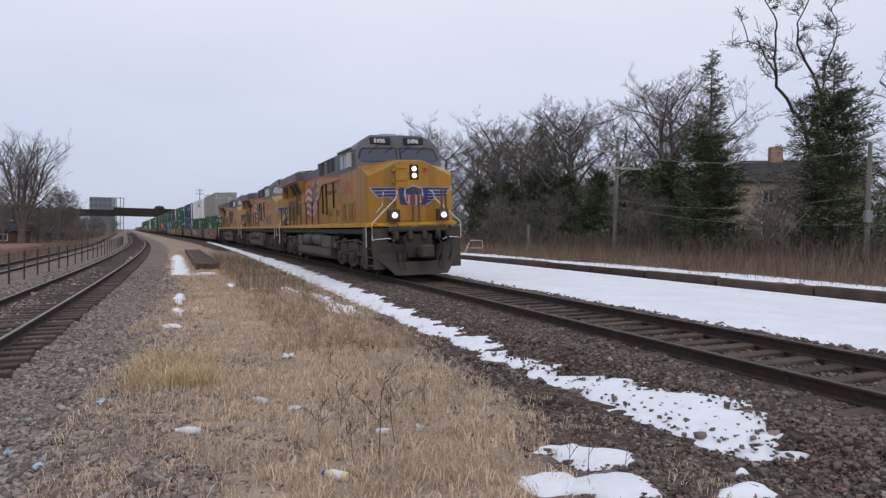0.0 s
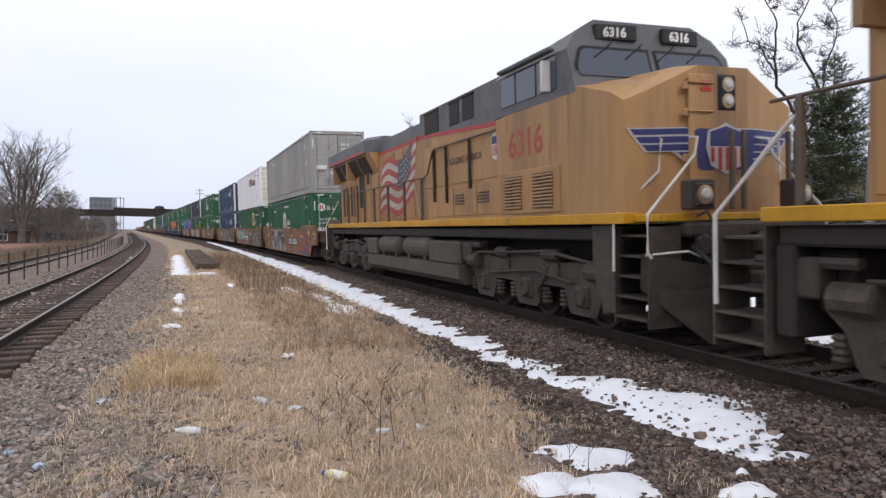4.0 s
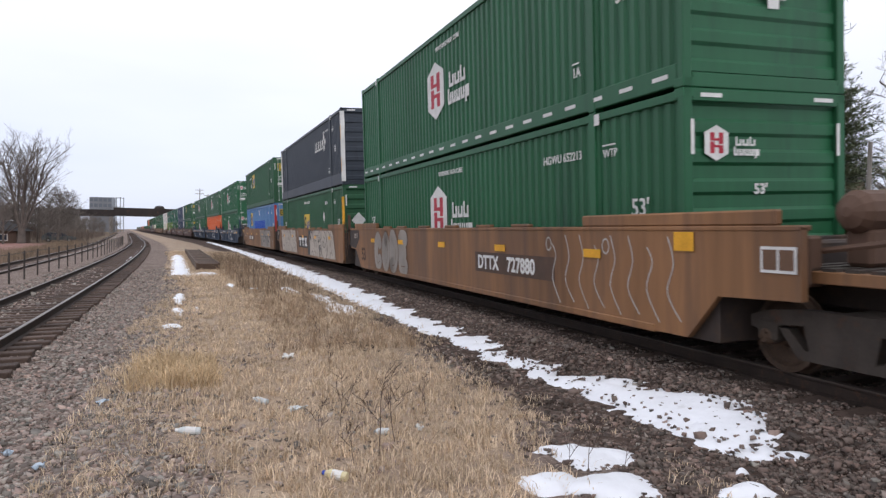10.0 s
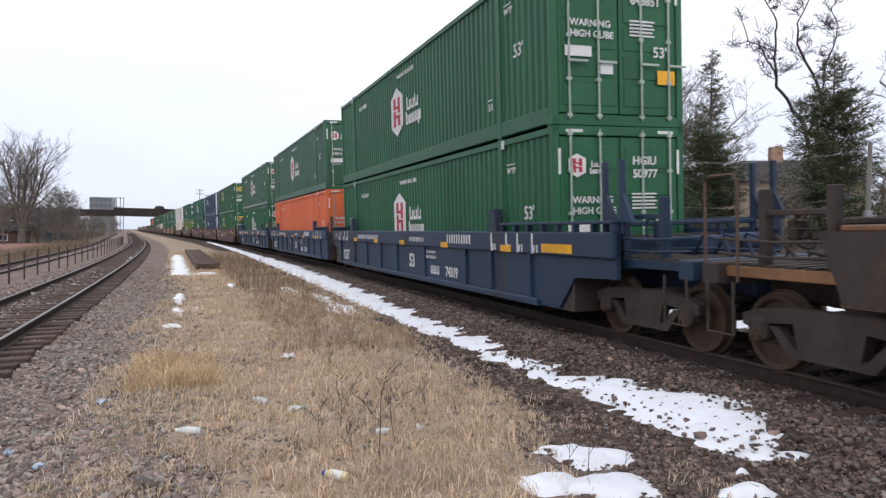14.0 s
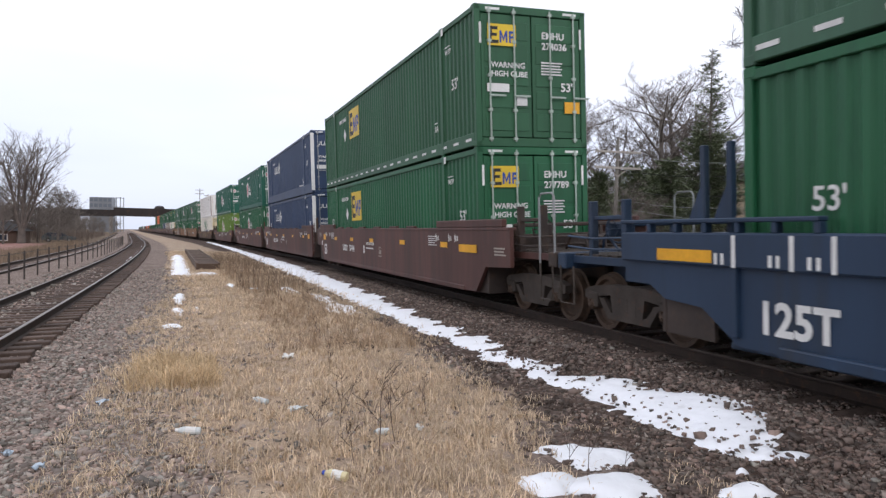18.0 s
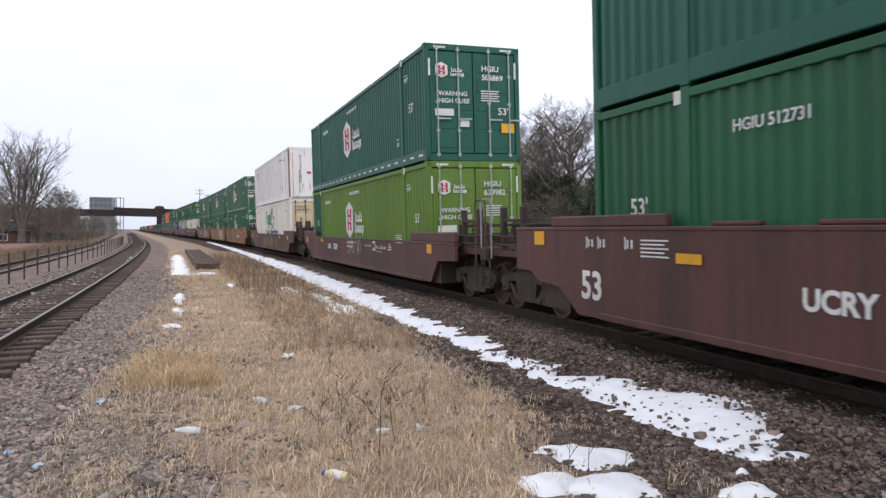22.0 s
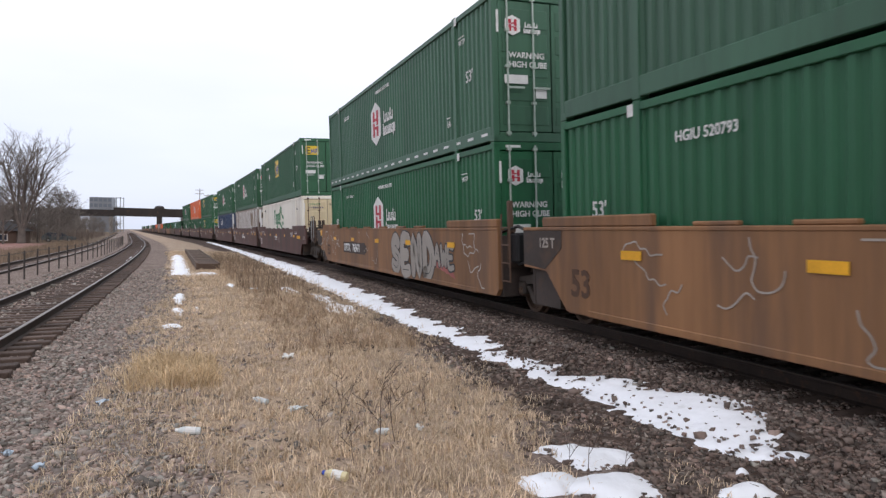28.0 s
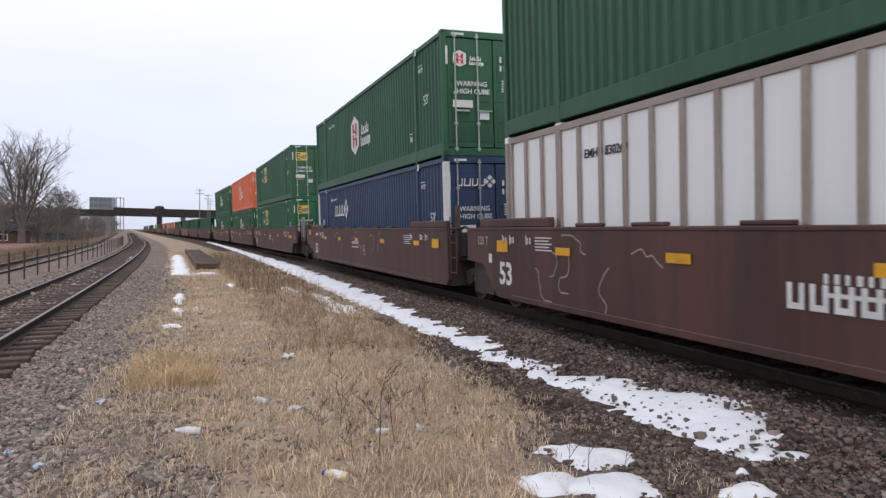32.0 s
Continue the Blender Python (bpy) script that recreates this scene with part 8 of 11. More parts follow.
TWO_TONE = two_tone()
RUSTPOST = mat("rusty_orange_post", (0.20, 0.105, 0.065), 0.7, 0, 0.35, 4, (0.55, 0.50, 0.45), 0.5, streak=True)
O, B, R, U = CAR_ORANGE, CAR_BROWN, CAR_RUST, CAR_BLUE
OL = "orange-brown well car with faded paint and spray-painted sides"
BL = "dark brown well car with white stencils"
RL = "dark rusted well car with worn paint"
UL = "dark blue ribbed well car with white lettering"
GF = "pale green corrugated container with a white hexagonal emblem"
GH, GD = "green corrugated container with a white hexagonal emblem", "dull green corrugated container with a yellow emblem"
# S of the front of the boxes, car, (upper box), (lower box)
UNITS = [
    (93.6, O, OL, (1, 0), ("DTTX", "733126"), "B", [("field", ((5.25, 0.80), (4.75, 1.55), (-0.6, 1.55), (-1.2, 0.33), (4.95, 0.33)), SPRAY_GREY), ("blades", "ELEM", (5.15, 3.72, 2.15, 0.66), (1.52, 1.45, 1.55, 1.6), SPRAY_DARK, SPRAY_WHITE), ("field", ((-4.9, 0.42), (-5.15, 1.3), (-5.7, 1.52), (-9.2, 1.52), (-8.9, 0.9), (-8.45, 0.34)), SPRAY_BLUE), ("word", "BEATS", -5.3, -9.0, 0.50, 1.50, SPRAY_ORANGE, SPRAY_DARK, 0.22, None, 0.0), ("scribble", 1, 8.3, 3.0, SPRAY_BROWN, 4)],
     (GREY, "fine", "door", "", "plain grey smooth-sided container with dents"), (GREEN, "corr", "door", "hex", GH)),
    (112.9, O, OL, (0, 0), "", "", [("field", ((8.3, 0.95), (7.9, 1.5), (5.8, 1.5), (5.95, 0.62), (6.6, 0.75)), SPRAY_TAN), ("wave", 8.0, 5.9, 1.47, SPRAY_WHITE), ("scribble", 2, 7.6, 1.5, SPRAY_BROWN, 6), ("word", "SCOAD", 5.95, 1.15, 0.38, 1.52, TWO_TONE, SPRAY_DARK, 0.40, None, 0.1), ("wave", 1.3, -2.5, 1.33, SPRAY_WHITE), ("wave", 0.95, -1.55, 0.52, SPRAY_WHITE), ("panel", 1.0, -1.5, 0.60, 1.13), ("robot", -1.8, -8.2)],
     (WHITE, "smooth", "ribs", "slant", "white smooth container with a red and black wordmark"), (GREEN2, "corr", "ribs", "square:-2.15", GD)),
    (132.6, O, OL, (0, 1), ("DTTX", "733126"), "A", [("field", ((0.6, 0.34), (0.1, 0.8), (-0.6, 1.54), (-2.6, 1.54), (-2.6, 1.2), (-1.0, 1.1), (-0.5, 0.34)), SPRAY_TEAL), ("field", ((-0.32, 0.34), (-0.6, 0.85), (-0.82, 1.25), (-1.0, 1.45), (-2.0, 1.15), (-4.2, 0.9), (-4.2, 0.34)), SPRAY_DARK), ("field", ((-2.9, 1.2), (-3.1, 1.54), (-3.9, 1.5), (-4.4, 1.2), (-4.6, 0.8), (-6.5, 0.5), (-8.3, 0.45), (-8.4, 0.34), (-3.6, 0.34)), SPRAY_TEAL), ("word", "STRIKE", -0.8, -4.4, 0.36, 1.50, SPRAY_STONE, SPRAY_DARK, 0.30, None, 0.0), ("field", ((-4.6, 0.55), (-5.0, 1.4), (-6.6, 1.5), (-7.4, 1.2), (-8.3, 1.4), (-8.4, 0.55), (-6.4, 0.5)), SPRAY_OLD), ("word", "VNW", -5.1, -7.9, 0.55, 1.40, SPRAY_OLD, SPRAY_STONE, 0.16, None, 0.1), ("scribble", 3, 0.25, 0.5, SPRAY_DARK, 5), ("scribble", 34, 0.85, 0.3, SPRAY_PALE, 2), ("scribble", 33, -4.1, 0.9, SPRAY_DARK, 4)],
     (NAVY, "corr", "ribs", "bar:-2.8", "navy blue corrugated container with white posts"), (NAVY, "corr", "ribs", "bar:-2.8", "navy blue corrugated container with a white diamond placard")),
    (156.9, O, OL, (1, 0), ("DTTX", "727880"), "", [("word", "CODE", 5.75, 2.3, 0.36, 1.52, SPRAY_STONE2, SPRAY_BROWN, 0.42, None, 0.05), ("loops", -5.3, -8.5, SPRAY_WHITE)],
     (GREEN, "corr", "ribs", "hex", GH), (GREEN, "corr", "ribs", "hex", GH)),
    (175.0, O, OL, (0, 0), "", "", [("field", ((7.0, 1.54), (6.45, 0.36), (1.62, 0.33), (2.0, 1.54)), SPRAY_CREAM), ("word", "EXOORT", 6.75, 1.85, 0.38, 1.53, SPRAY_CREAM, SPRAY_DARK, 0.30, None, -0.12), ("scribble", 5, 1.7, 0.7, SPRAY_WHITE, 3), ("panel", 1.0, -1.5, 0.70, 1.26), ("field", ((-1.55, 0.40), (-1.8, 1.52), (-2.9, 1.52), (-2.4, 0.36)), SPRAY_DARK), ("field", ((-1.95, 0.38), (-2.5, 1.52), (-6.85, 1.52), (-7.6, 0.36)), SPRAY_CREAM), ("word", "ATOM", -1.95, -7.35, 0.35, 1.54, SPRAY_CREAM, SPRAY_DARK, 0.44, None, -0.25), ("swirl", -4.55, 0.98, 0.44), ("swirl", -2.35, 1.32, 0.20), ("scribble", 51, -2.2, 1.6, SPRAY_DARK, 6), ("field", ((-5.2, 0.36), (-5.05, 0.55), (-5.45, 0.62), (-5.7, 0.36)), SPRAY_DARK)],
     (SLATE, "corr", "ribs", "bar:-2.6", "dark slate corrugated container with a white corner post"), (GREEN2, "corr", "ribs", "square:0.74:1.94", GD)),
    (194.7, O, OL, (0, 1), ("DTTX", "727880"), "A", [("field", ((-2.15, 1.5), (-2.75, 0.34), (-7.3, 0.34), (-7.2, 1.54)), SPRAY_DARK), ("felts", -2.2, 5.1, SPRAY_STONE2, SPRAY_WHITE), ("scribble", 6, 8.5, 3.8, SPRAY_WHITE, 10), ("scribble", 66, -7.4, 0.9, SPRAY_WHITE, 4)],
     (GREEN2, "corr", "door", "square:3.45", GD), (BLUE, "corr", "door", "square:5.4", "faded light blue container with a bright blue patch")),
    (218.3, U, UL, (1, 0), ("FEC", "74319"), "", None, (GREEN, "corr", "door", "hex", GH), (GREEN, "corr", "door", "hex", GH)),
    (237.2, U, UL, (0, 0), ("FEC", "74319"), "C", None, (PALE_GREEN, "corr", "door", "hex", GF), (ORANGE, "corr", "door", "", "bright orange corrugated shipping container")),
    (256.8, U, UL, (0, 1), ("FEC", "74319"), "", None, (PALE_GREEN, "corr", "door", "hex", GF), (GREEN, "corr", "door", "hex", GH)),
    (280.0, B, BL, (1, 0), ("UCRY", "57444"), "B", None, (GREEN2, "corr", "door", "square:3.55", GD), (GREEN, "corr", "door", "square:3.55", GD)),
    (299.25, B, BL, (0, 0), ("UCRY", "57444"), "C", None, (NAVY, "corr", "door", "bar", "navy blue container with white posts and wordmark"), (NAVY, "corr", "door", "bar", "navy blue container with white posts and wordmark")),
    (318.4, B, BL, (0, 1), ("UCRY", "57444"), "A", None, (TEAL, "corr", "door", "hex", GH), (GREEN, "corr", "door", "hex", GH)),
    (341.8, B, BL, (1, 1), ("FEC", "72639"), "", [("scribble", 61, 0.0, 1.4, SPRAY_WHITE, 9)], (TEAL, "corr", "door", "hex", GH), (LIME, "corr", "door", "hex", "bright lime green container with a white hexagonal emblem")),
    (365.2, R, RL, (1, 1), "", "", None, (RUSTYWHITE, "seam", "plain", "", "stained white ribbed container with rust streaks"), (CREAM, "smooth", "door", "cat", "cream smooth container with a green animal emblem")),
    (388.4, O, OL, (1, 0), ("DTTX", "765471"), "", [("scribble", 15, 7.2, 4.2, SPRAY_PALE, 9), ("scribble", 16, -2.6, 4.0, SPRAY_PALE, 6), ("field", ((4.2, 0.5), (4.0, 1.4), (2.4, 1.45), (2.2, 0.5)), SPRAY_OLD)], (PALE_GREEN, "corr", "door", "hex", GF), (GREEN, "corr", "door", "hex", GH)),
    (407.2, O, OL, (0, 0), "", "", [("scribble", 17, 6.1, 6.2, SPRAY_PALE, 12), ("scribble", 18, -0.3, 2.6, SPRAY_RED, 5), ("word", "FUGE", -2.75, -7.0, 0.38, 1.50, SPRAY_CREAM, SPRAY_DARK, 0.36, None, 0.0)], (PALE_GREEN, "corr", "door", "hex", GF), (GREEN, "corr", "door", "hex", GH)),
    (426.0, O, OL, (0, 1), ("DTTX", "765471"), "B", [("scribble", 19, 8.7, 3.6, SPRAY_WHITE, 12), ("scribble", 20, 3.6, 4.5, SPRAY_PALE, 5), ("field", ((-5.2, 0.75), (-5.5, 1.0), (-6.5, 0.7), (-6.75, 0.5)), SPRAY_RED), ("word", "SEND", -1.8, -5.45, 0.36, 1.50, SPRAY_GREY, SPRAY_DARK, 0.34, None, 0.0), ("word", "AWE", -5.4, -6.7, 0.70, 1.25, SPRAY_GREY, SPRAY_DARK, 0.12, None, 0.0), ("scribble", 21, -7.2, 1.0, SPRAY_WHITE, 5)], (PALE_GREEN, "corr", "door", "hex", GF), (GREEN, "corr", "door", "hex", GH)),
    (449.3, B, BL, (1, 0), "", "", None, (GREEN2, "corr", "door", "square:1.2", GD), (CREAM, "smooth", "door", "cat", "off-white smooth container with a green animal emblem")),
    (467.9, B, BL, (0, 0), ("BNSF", "253018"), "", [("scribble", 22, 6.4, 3.6, SPRAY_PALE, 6), ("scribble", 23, -2.0, 4.5, SPRAY_PALE, 6)], (GREEN2, "corr", "door", "hex", GH), (WHITE, "panel", "door", "square:-3.4", "white panelled container with bare grey posts")),
    (486.9, B, BL, (0, 1), "", "", [("scribble", 24, 4.0, 8.0, SPRAY_PALE, 6)], (GREEN2, "corr", "door", "hex", GH), (NAVY, "corr", "door", "bar", "navy blue container with white posts and wordmark")),
    (510.5, B, BL, (1, 0), "", "", None, (GREEN2, "corr", "door", "square", GD), (GREEN, "corr", "door", "square", GD)),
    (529.4, B, BL, (0, 0), "", "", None, (ORANGE, "corr", "door", "hex", "orange corrugated container stacked on a green one"), (GREEN2, "corr", "door", "hex", GH)),
    (548.2, B, BL, (0, 1), "", "", None, (GREEN2, "corr", "door", "hex", GH), (GREEN2, "corr", "door", "hex", GH)),
]
NUMBER_AT = {318.4: 3.65, 93.6: -2.0, 156.9: -2.7, 426.0: 4.7, 467.9: 0.95, 388.4: -2.1}      # where the car number stands
z_low, z_up = 0.362, 3.264
# car middles stand a little apart from the middles of their boxes
CAR_AT = {93.6: 102.0, 112.9: 121.45, 132.6: 140.85, 156.9: 164.38, 175.0: 183.62, 194.7: 203.02, 218.3: 226.3, 237.2: 245.65, 256.8: 265.1, 280.0: 288.29, 299.25: 307.6, 318.4: 326.95,
          388.4: 396.2, 407.2: 415.15, 426.0: 434.2, 449.3: 457.1, 467.9: 476.25, 486.9: 495.4, 510.5: 518.3, 529.4: 537.5, 548.2: 556.6}
# fronts of the boxes as they sit in their wells
BOX_AT = {93.6: 93.6, 112.9: 113.18, 132.6: 132.56, 156.9: 156.14, 175.0: 175.38, 194.7: 194.8, 218.3: 218.15, 237.2: 237.38, 256.8: 256.84, 280.0: 280.03, 299.25: 299.31, 318.4: 318.44, 341.8: 341.9, 365.2: 364.95,
          388.4: 388.2, 407.2: 407.3, 426.0: 425.78, 449.3: 448.9, 467.9: 467.9, 486.9: 487.1}
NO_DASH = (218.3, 237.2, 318.4, 407.2)
CODES = {93.6: ("HGIU 512911", ""), 175.0: ("EMHU", ""), 112.9: ("EMHU 641742", ""), 156.9: ("HGWU 652213", ""), 194.7: ("", "EMHU 641535"), 218.3: ("HGIU 50977", "HGIU 648851"), 256.8: ("HGIU 51605", "HGIU 516854"),
         280.0: ("EMHU 277789", "EMHU 274036"), 318.4: ("HGIU 512731", "HGIU 501932"), 341.8: ("HGIU 639982", "HGIU 506869"), 365.2: ("TGXU 560185", ""), 388.4: ("HGIU 515166", "HGIU 513623"),
         407.2: ("HGIU 520793", ""), 426.0: ("", "HGIU 505"), 449.3: ("TGXU 560095", "EMHU 250383"), 467.9: ("EMHU 830269", "HGIU 642936")}
for S_front, colour, words, ends, number, letter, art, up, low in UNITS:
    S = S_front + CL / 2
    C = CAR_AT.get(S_front, S)
    ride(well_car(C, colour, words, "ribbed" if colour == U else "shallow" if S_front in (341.8, 365.2) else "plate", [bool(q) for q in ends], number, letter, art, ny=NUMBER_AT.get(S_front, 4.9 if colour == O else 4.0) + (S - C if colour == O else 0.0)), C)
    if S_front == 175.0:
        part("tall_ladder", shared("tall_ladder", tall_ladder), YELLOWMARK, MOVERS[-1][0], "yellow ladder", place=Matrix.Translation((-1.44, -8.95, 0)))
    for level, (paint, style, end, logo, lab) in enumerate((low, up)):
        dash = level == 1 and (paint in (GREEN, PALE_GREEN, TEAL) or S_front == 280.0) and S_front not in NO_DASH
        box = container(paint, f"{S_front}{level}", style, end, logo, level, dash, lab, code=CODES.get(S_front, ("", ""))[level])
        ride(box, BOX_AT.get(S_front, S_front) + CL / 2, (z_low, z_up)[level])
        if paint is NAVY or paint is SLATE:
            for sy in (-1, 1):
                part("white_post", shared(("whitepost", sy), lambda: Shape().box(-CW - 0.004, -CW + 0.14, sy * (CL / 2 + 0.004), sy * (CL / 2 - 0.13), 0.12, CH - 0.12, 0.01)), WHITEPAINT, box, "white corner post")
            if end == "ribs":
                for z in (0.5, 1.7):
                    part("post_strip", shared("poststrip", lambda: flat([rect(0, 0, 0.05, 0.55)])), YELLOWMARK, box, "worn yellow strip", place=side_pose(-CW - 0.006, -CL / 2 + 0.09, z))
        if paint is BLUE:
            part("red_post", shared("redpost", lambda: Shape().box(-CW - 0.004, -CW + 0.14, -CL / 2 - 0.004, -CL / 2 + 0.13, 0.12, CH - 0.12, 0.01)), STRIPE_RED, box, "faded red corner post")
            square_emblem(box, 0.22, -CL / 2 - 0.03, 2.5, 0.62, 0.44, end_pose)
        if paint is LIME:
            part("dark_section", shared("darksection", lambda: Shape().add(*corrugated_side(-CW + 0.026, 6.03, CL / 2 - 0.055, 0.22, CH - 0.14, 0.24, 0.036))), TEAL, box, "dark green end section")
        if paint is RUSTYWHITE:
            for sx in (-1, 1):
                part("rusted_post", shared(("rustpost", sx), lambda: Shape().box(sx * (CW + 0.004), sx * (CW - 0.085), -CL / 2 - 0.004, -CL / 2 + 0.07, 0.1, CH - 0.1, 0.01)), RUSTPOST, box, "rust-streaked corner post")
        if paint is BLUE:
            part("blue_patch", shared("bluepatch", lambda: Shape().add(*corrugated_side(-CW + 0.026, -5.87 + 11.74 / 49 * 12, -5.87 + 11.74 / 49 * 37, 1.05, 1.85, 11.74 / 49, 0.036))), BRIGHTBLUE, box, "bright blue painted patch")
            part("blue_patch", shared("smallpatch", lambda: flat([rect(0, 0, 0.5, 0.16)])), BRIGHTBLUE, box, "small bright blue patch", place=side_pose(SIDE_X, -4.2, 2.26))
            part("placard", shared("bluexplate", lambda: flat([rect(0, 0, 0.42, 0.34)])), WHITEPAINT, box, "white square placard", place=side_pose(SIDE_X, 0.1, 2.26))
            part("placard_mark", shared("bluexmark", lambda: flat([[(0.08, 0.07), (0.14, 0.07), (0.34, 0.27), (0.28, 0.27)], [(0.28, 0.07), (0.34, 0.07), (0.14, 0.27), (0.08, 0.27)]])), NAVYMARK, box, place=side_pose(SIDE_X - 0.005, 0.1, 2.26))
            part("placard", shared("blueplate2", lambda: flat([rect(0, 0, 0.28, 0.12)])), WHITEPAINT, box, "small white placard", place=side_pose(SIDE_X, -4.85, 2.27))
# farther cars carry one box each
S_front = 572.0
far_paints = [GREEN2, GREEN, GREEN2, GREEN2, ORANGE, GREY, ORANGE, SLATE, GREEN2, GREY, WHITE, GREEN, NAVY, GREEN2, WHITE, GREEN, GREEN2, GREY, GREEN, NAVY]
for i, paint in enumerate(far_paints):
    S = S_front + CL / 2
    ride(well_car(S, (B, R, O)[i % 3], (BL, RL, OL)[i % 3], "plate", [i % 3 == 0, i % 3 == 2], low=True), S)
    ride(container(paint, "", low=True, label="distant single-stacked shipping container on the train"), S, z_low)
    S_front += 19.0 if i % 3 != 2 else 23.6


def motions():
    """Carry every vehicle and box along the curve; spin the wheels as they pass near."""
    for thing, S, base, z in MOVERS:
        times = {0.0, 32.0}
        for k in range(65):
            t = 0.5 * k
            if -45 < S - advance(t) < S_END + 25:
                times.add(t)
        for k in range(0, 33, 4):
            times.add(float(k))
        rows = []
        for t in sorted(times):
            s = S - advance(t)
            (xa, ya), (xb, yb) = plan(s - base, 0.0), plan(s + base, 0.0)
            turn = math.degrees(math.atan2(float(xb - xa), float(yb - ya)))
            m = pose(float(xa + xb) / 2, float(ya + yb) / 2, 0, 0, -math.degrees(CANT), -turn)
            rows.append((t, m @ Matrix.Translation((0, 0, z))))
        walk(thing, rows)
    for wheel, S, y, rad in WHEELS:
        home = wheel.matrix_basis.translation.copy()
        t0 = (S + y - 30.0) / 14.7
        ts = [t0 + k / FPS for k in range(0, 62) if 0 <= t0 + k / FPS <= 32.0]
        ts = sorted({round(t * FPS) / FPS for t in ts} | {0.0, 32.0})
        rows = []
        for t in ts:
            turn = (math.degrees(advance(t) / rad)) if len(ts) > 2 else 0.0
            rows.append((t, pose(*home, turn % 360.0, 0, 0)))
        walk(wheel, rows)


# ================= right side: snow terrace, low wall, woods =================
def snow_patch(name, s0, s1, l0, l1, ds, dl, thick, mask, label):
    """A sheet of snow with a ragged rim; mask(s, lat) > 0 is covered."""
    ss, ll = np.arange(s0, s1, ds), np.arange(l0, l1, dl)
    S, L = np.meshgrid(ss, ll, indexing="ij")
    M = mask(S, L)
    Z = ground_z(S, L) + np.clip(M, 0, 1) * thick + np.where(M > 0, 0.004, -0.05)
    X, Y = plan(S, L)
    a, b = S.shape
    idx = np.arange(a * b).reshape(a, b)
    F = np.stack([idx[:-1, :-1], idx[:-1, 1:], idx[1:, 1:], idx[1:, :-1]], -1).reshape(-1, 4)[:, ::-1]
    keep = (M.ravel()[F] > 0).any(1)
    me = raw_mesh(name, np.stack([X, Y, Z], -1), F[keep], SNOW)
    me.shade_smooth()
    return tagged(new(name, me), label, "snow", kind="stuff")


def field(S, L, scale, seed):
    """Smooth value noise on arrays, about -1 to 1."""
    x, y = np.asarray(S) / scale + seed * 17.3, np.asarray(L) / scale + seed * 9.1
    xi, yi = np.floor(x), np.floor(y)
    fx, fy = x - xi, y - yi
    fx, fy = fx * fx * (3 - 2 * fx), fy * fy * (3 - 2 * fy)

    def h(a, b):
        q = np.sin(a * 127.1 + b * 311.7 + seed * 74.7) * 43758.5453
        return 2 * (q - np.floor(q)) - 1
    return (h(xi, yi) * (1 - fx) + h(xi + 1, yi) * fx) * (1 - fy) + (h(xi, yi + 1) * (1 - fx) + h(xi + 1, yi + 1) * fx) * fy


def strip_mask(S, L):
    low = np.interp(S, (6.0, 6.3, 6.6, 6.9, 7.3, 8.1, 8.5, 9.0, 9.6, 10.0, 10.9, 11.8, 13.4, 15.3, 17.7, 21.1, 27, 35, 56, 100), (-2.44, -2.48, -2.56, -2.64, -2.76, -2.76, -2.85, -2.78, -2.78, -2.83, -2.76, -2.88, -2.82, -2.84, -2.86, -2.92, -2.86, -2.78, -2.52, -2.05))
    top = np.interp(S, (6.0, 6.3, 6.8, 7.2, 7.5, 8.2, 8.8, 9.4, 9.85, 10.35, 11.0, 11.5, 12.3, 14.4, 16, 18.2, 21.5, 36, 55, 100), (-2.38, -2.36, -2.28, -2.26, -1.96, -1.97, -1.98, -2.14, -2.42, -2.34, -2.36, -2.46, -2.44, -2.40, -2.38, -2.34, -2.22, -2.02, -2.1, -1.7))
    tooth = 0.16 * field(S * 1.6 + L * 1.2, L * 0.2, 0.30, 6) * smooth(0.35, 0.05, top - L)
    d = np.minimum(L - low, top - L) + tooth
    holes = 0.16 * smooth(0.25, 0.7, field(S * 1.5, L * 0.8, 0.11, 9)) * smooth(0.42, 0.12, top - L) * smooth(16, 11, S)
    return (d + 0.06 * field(S, L, 0.7, 1) + 0.08 * field(S, L, 0.22, 2) + 0.06 * field(S, L, 0.09, 3) + 0.012 - holes
            - 0.02 * smooth(9.5, 10.0, S) * smooth(12.0, 11.4, S) - 0.4 * smooth(6.05, 5.6, S)) * 3.0


snow_patch("snow_strip", 5.6, 100, -3.6, -1.2, 0.045, 0.045, 0.06, strip_mask, "ragged strip of old snow along the ballast shoulder")


def terrace_mask(S, L):
    near = 2.75 + 0.9 * smooth(15, 40, S) + 0.3 * field(S, L, 1.5, 4) + 0.1 * field(S, L, 0.3, 5)
    return np.minimum(L - near, 10.35 - L) * 1.5 + 0.02


snow_patch("snow_field", -25, 130, 2.0, 10.4, 0.35, 0.2, 0.10, terrace_mask, "smooth white snow field beside the track")


def blob_mask(s, lat, rs, rl, seed):
    return lambda S, L: (1 - np.hypot((S - s) / rs, (L - lat) / rl) + 0.34 * field(S, L, 0.35, seed) + 0.25 * field(S, L, 0.12, seed + 1)) * 1.5


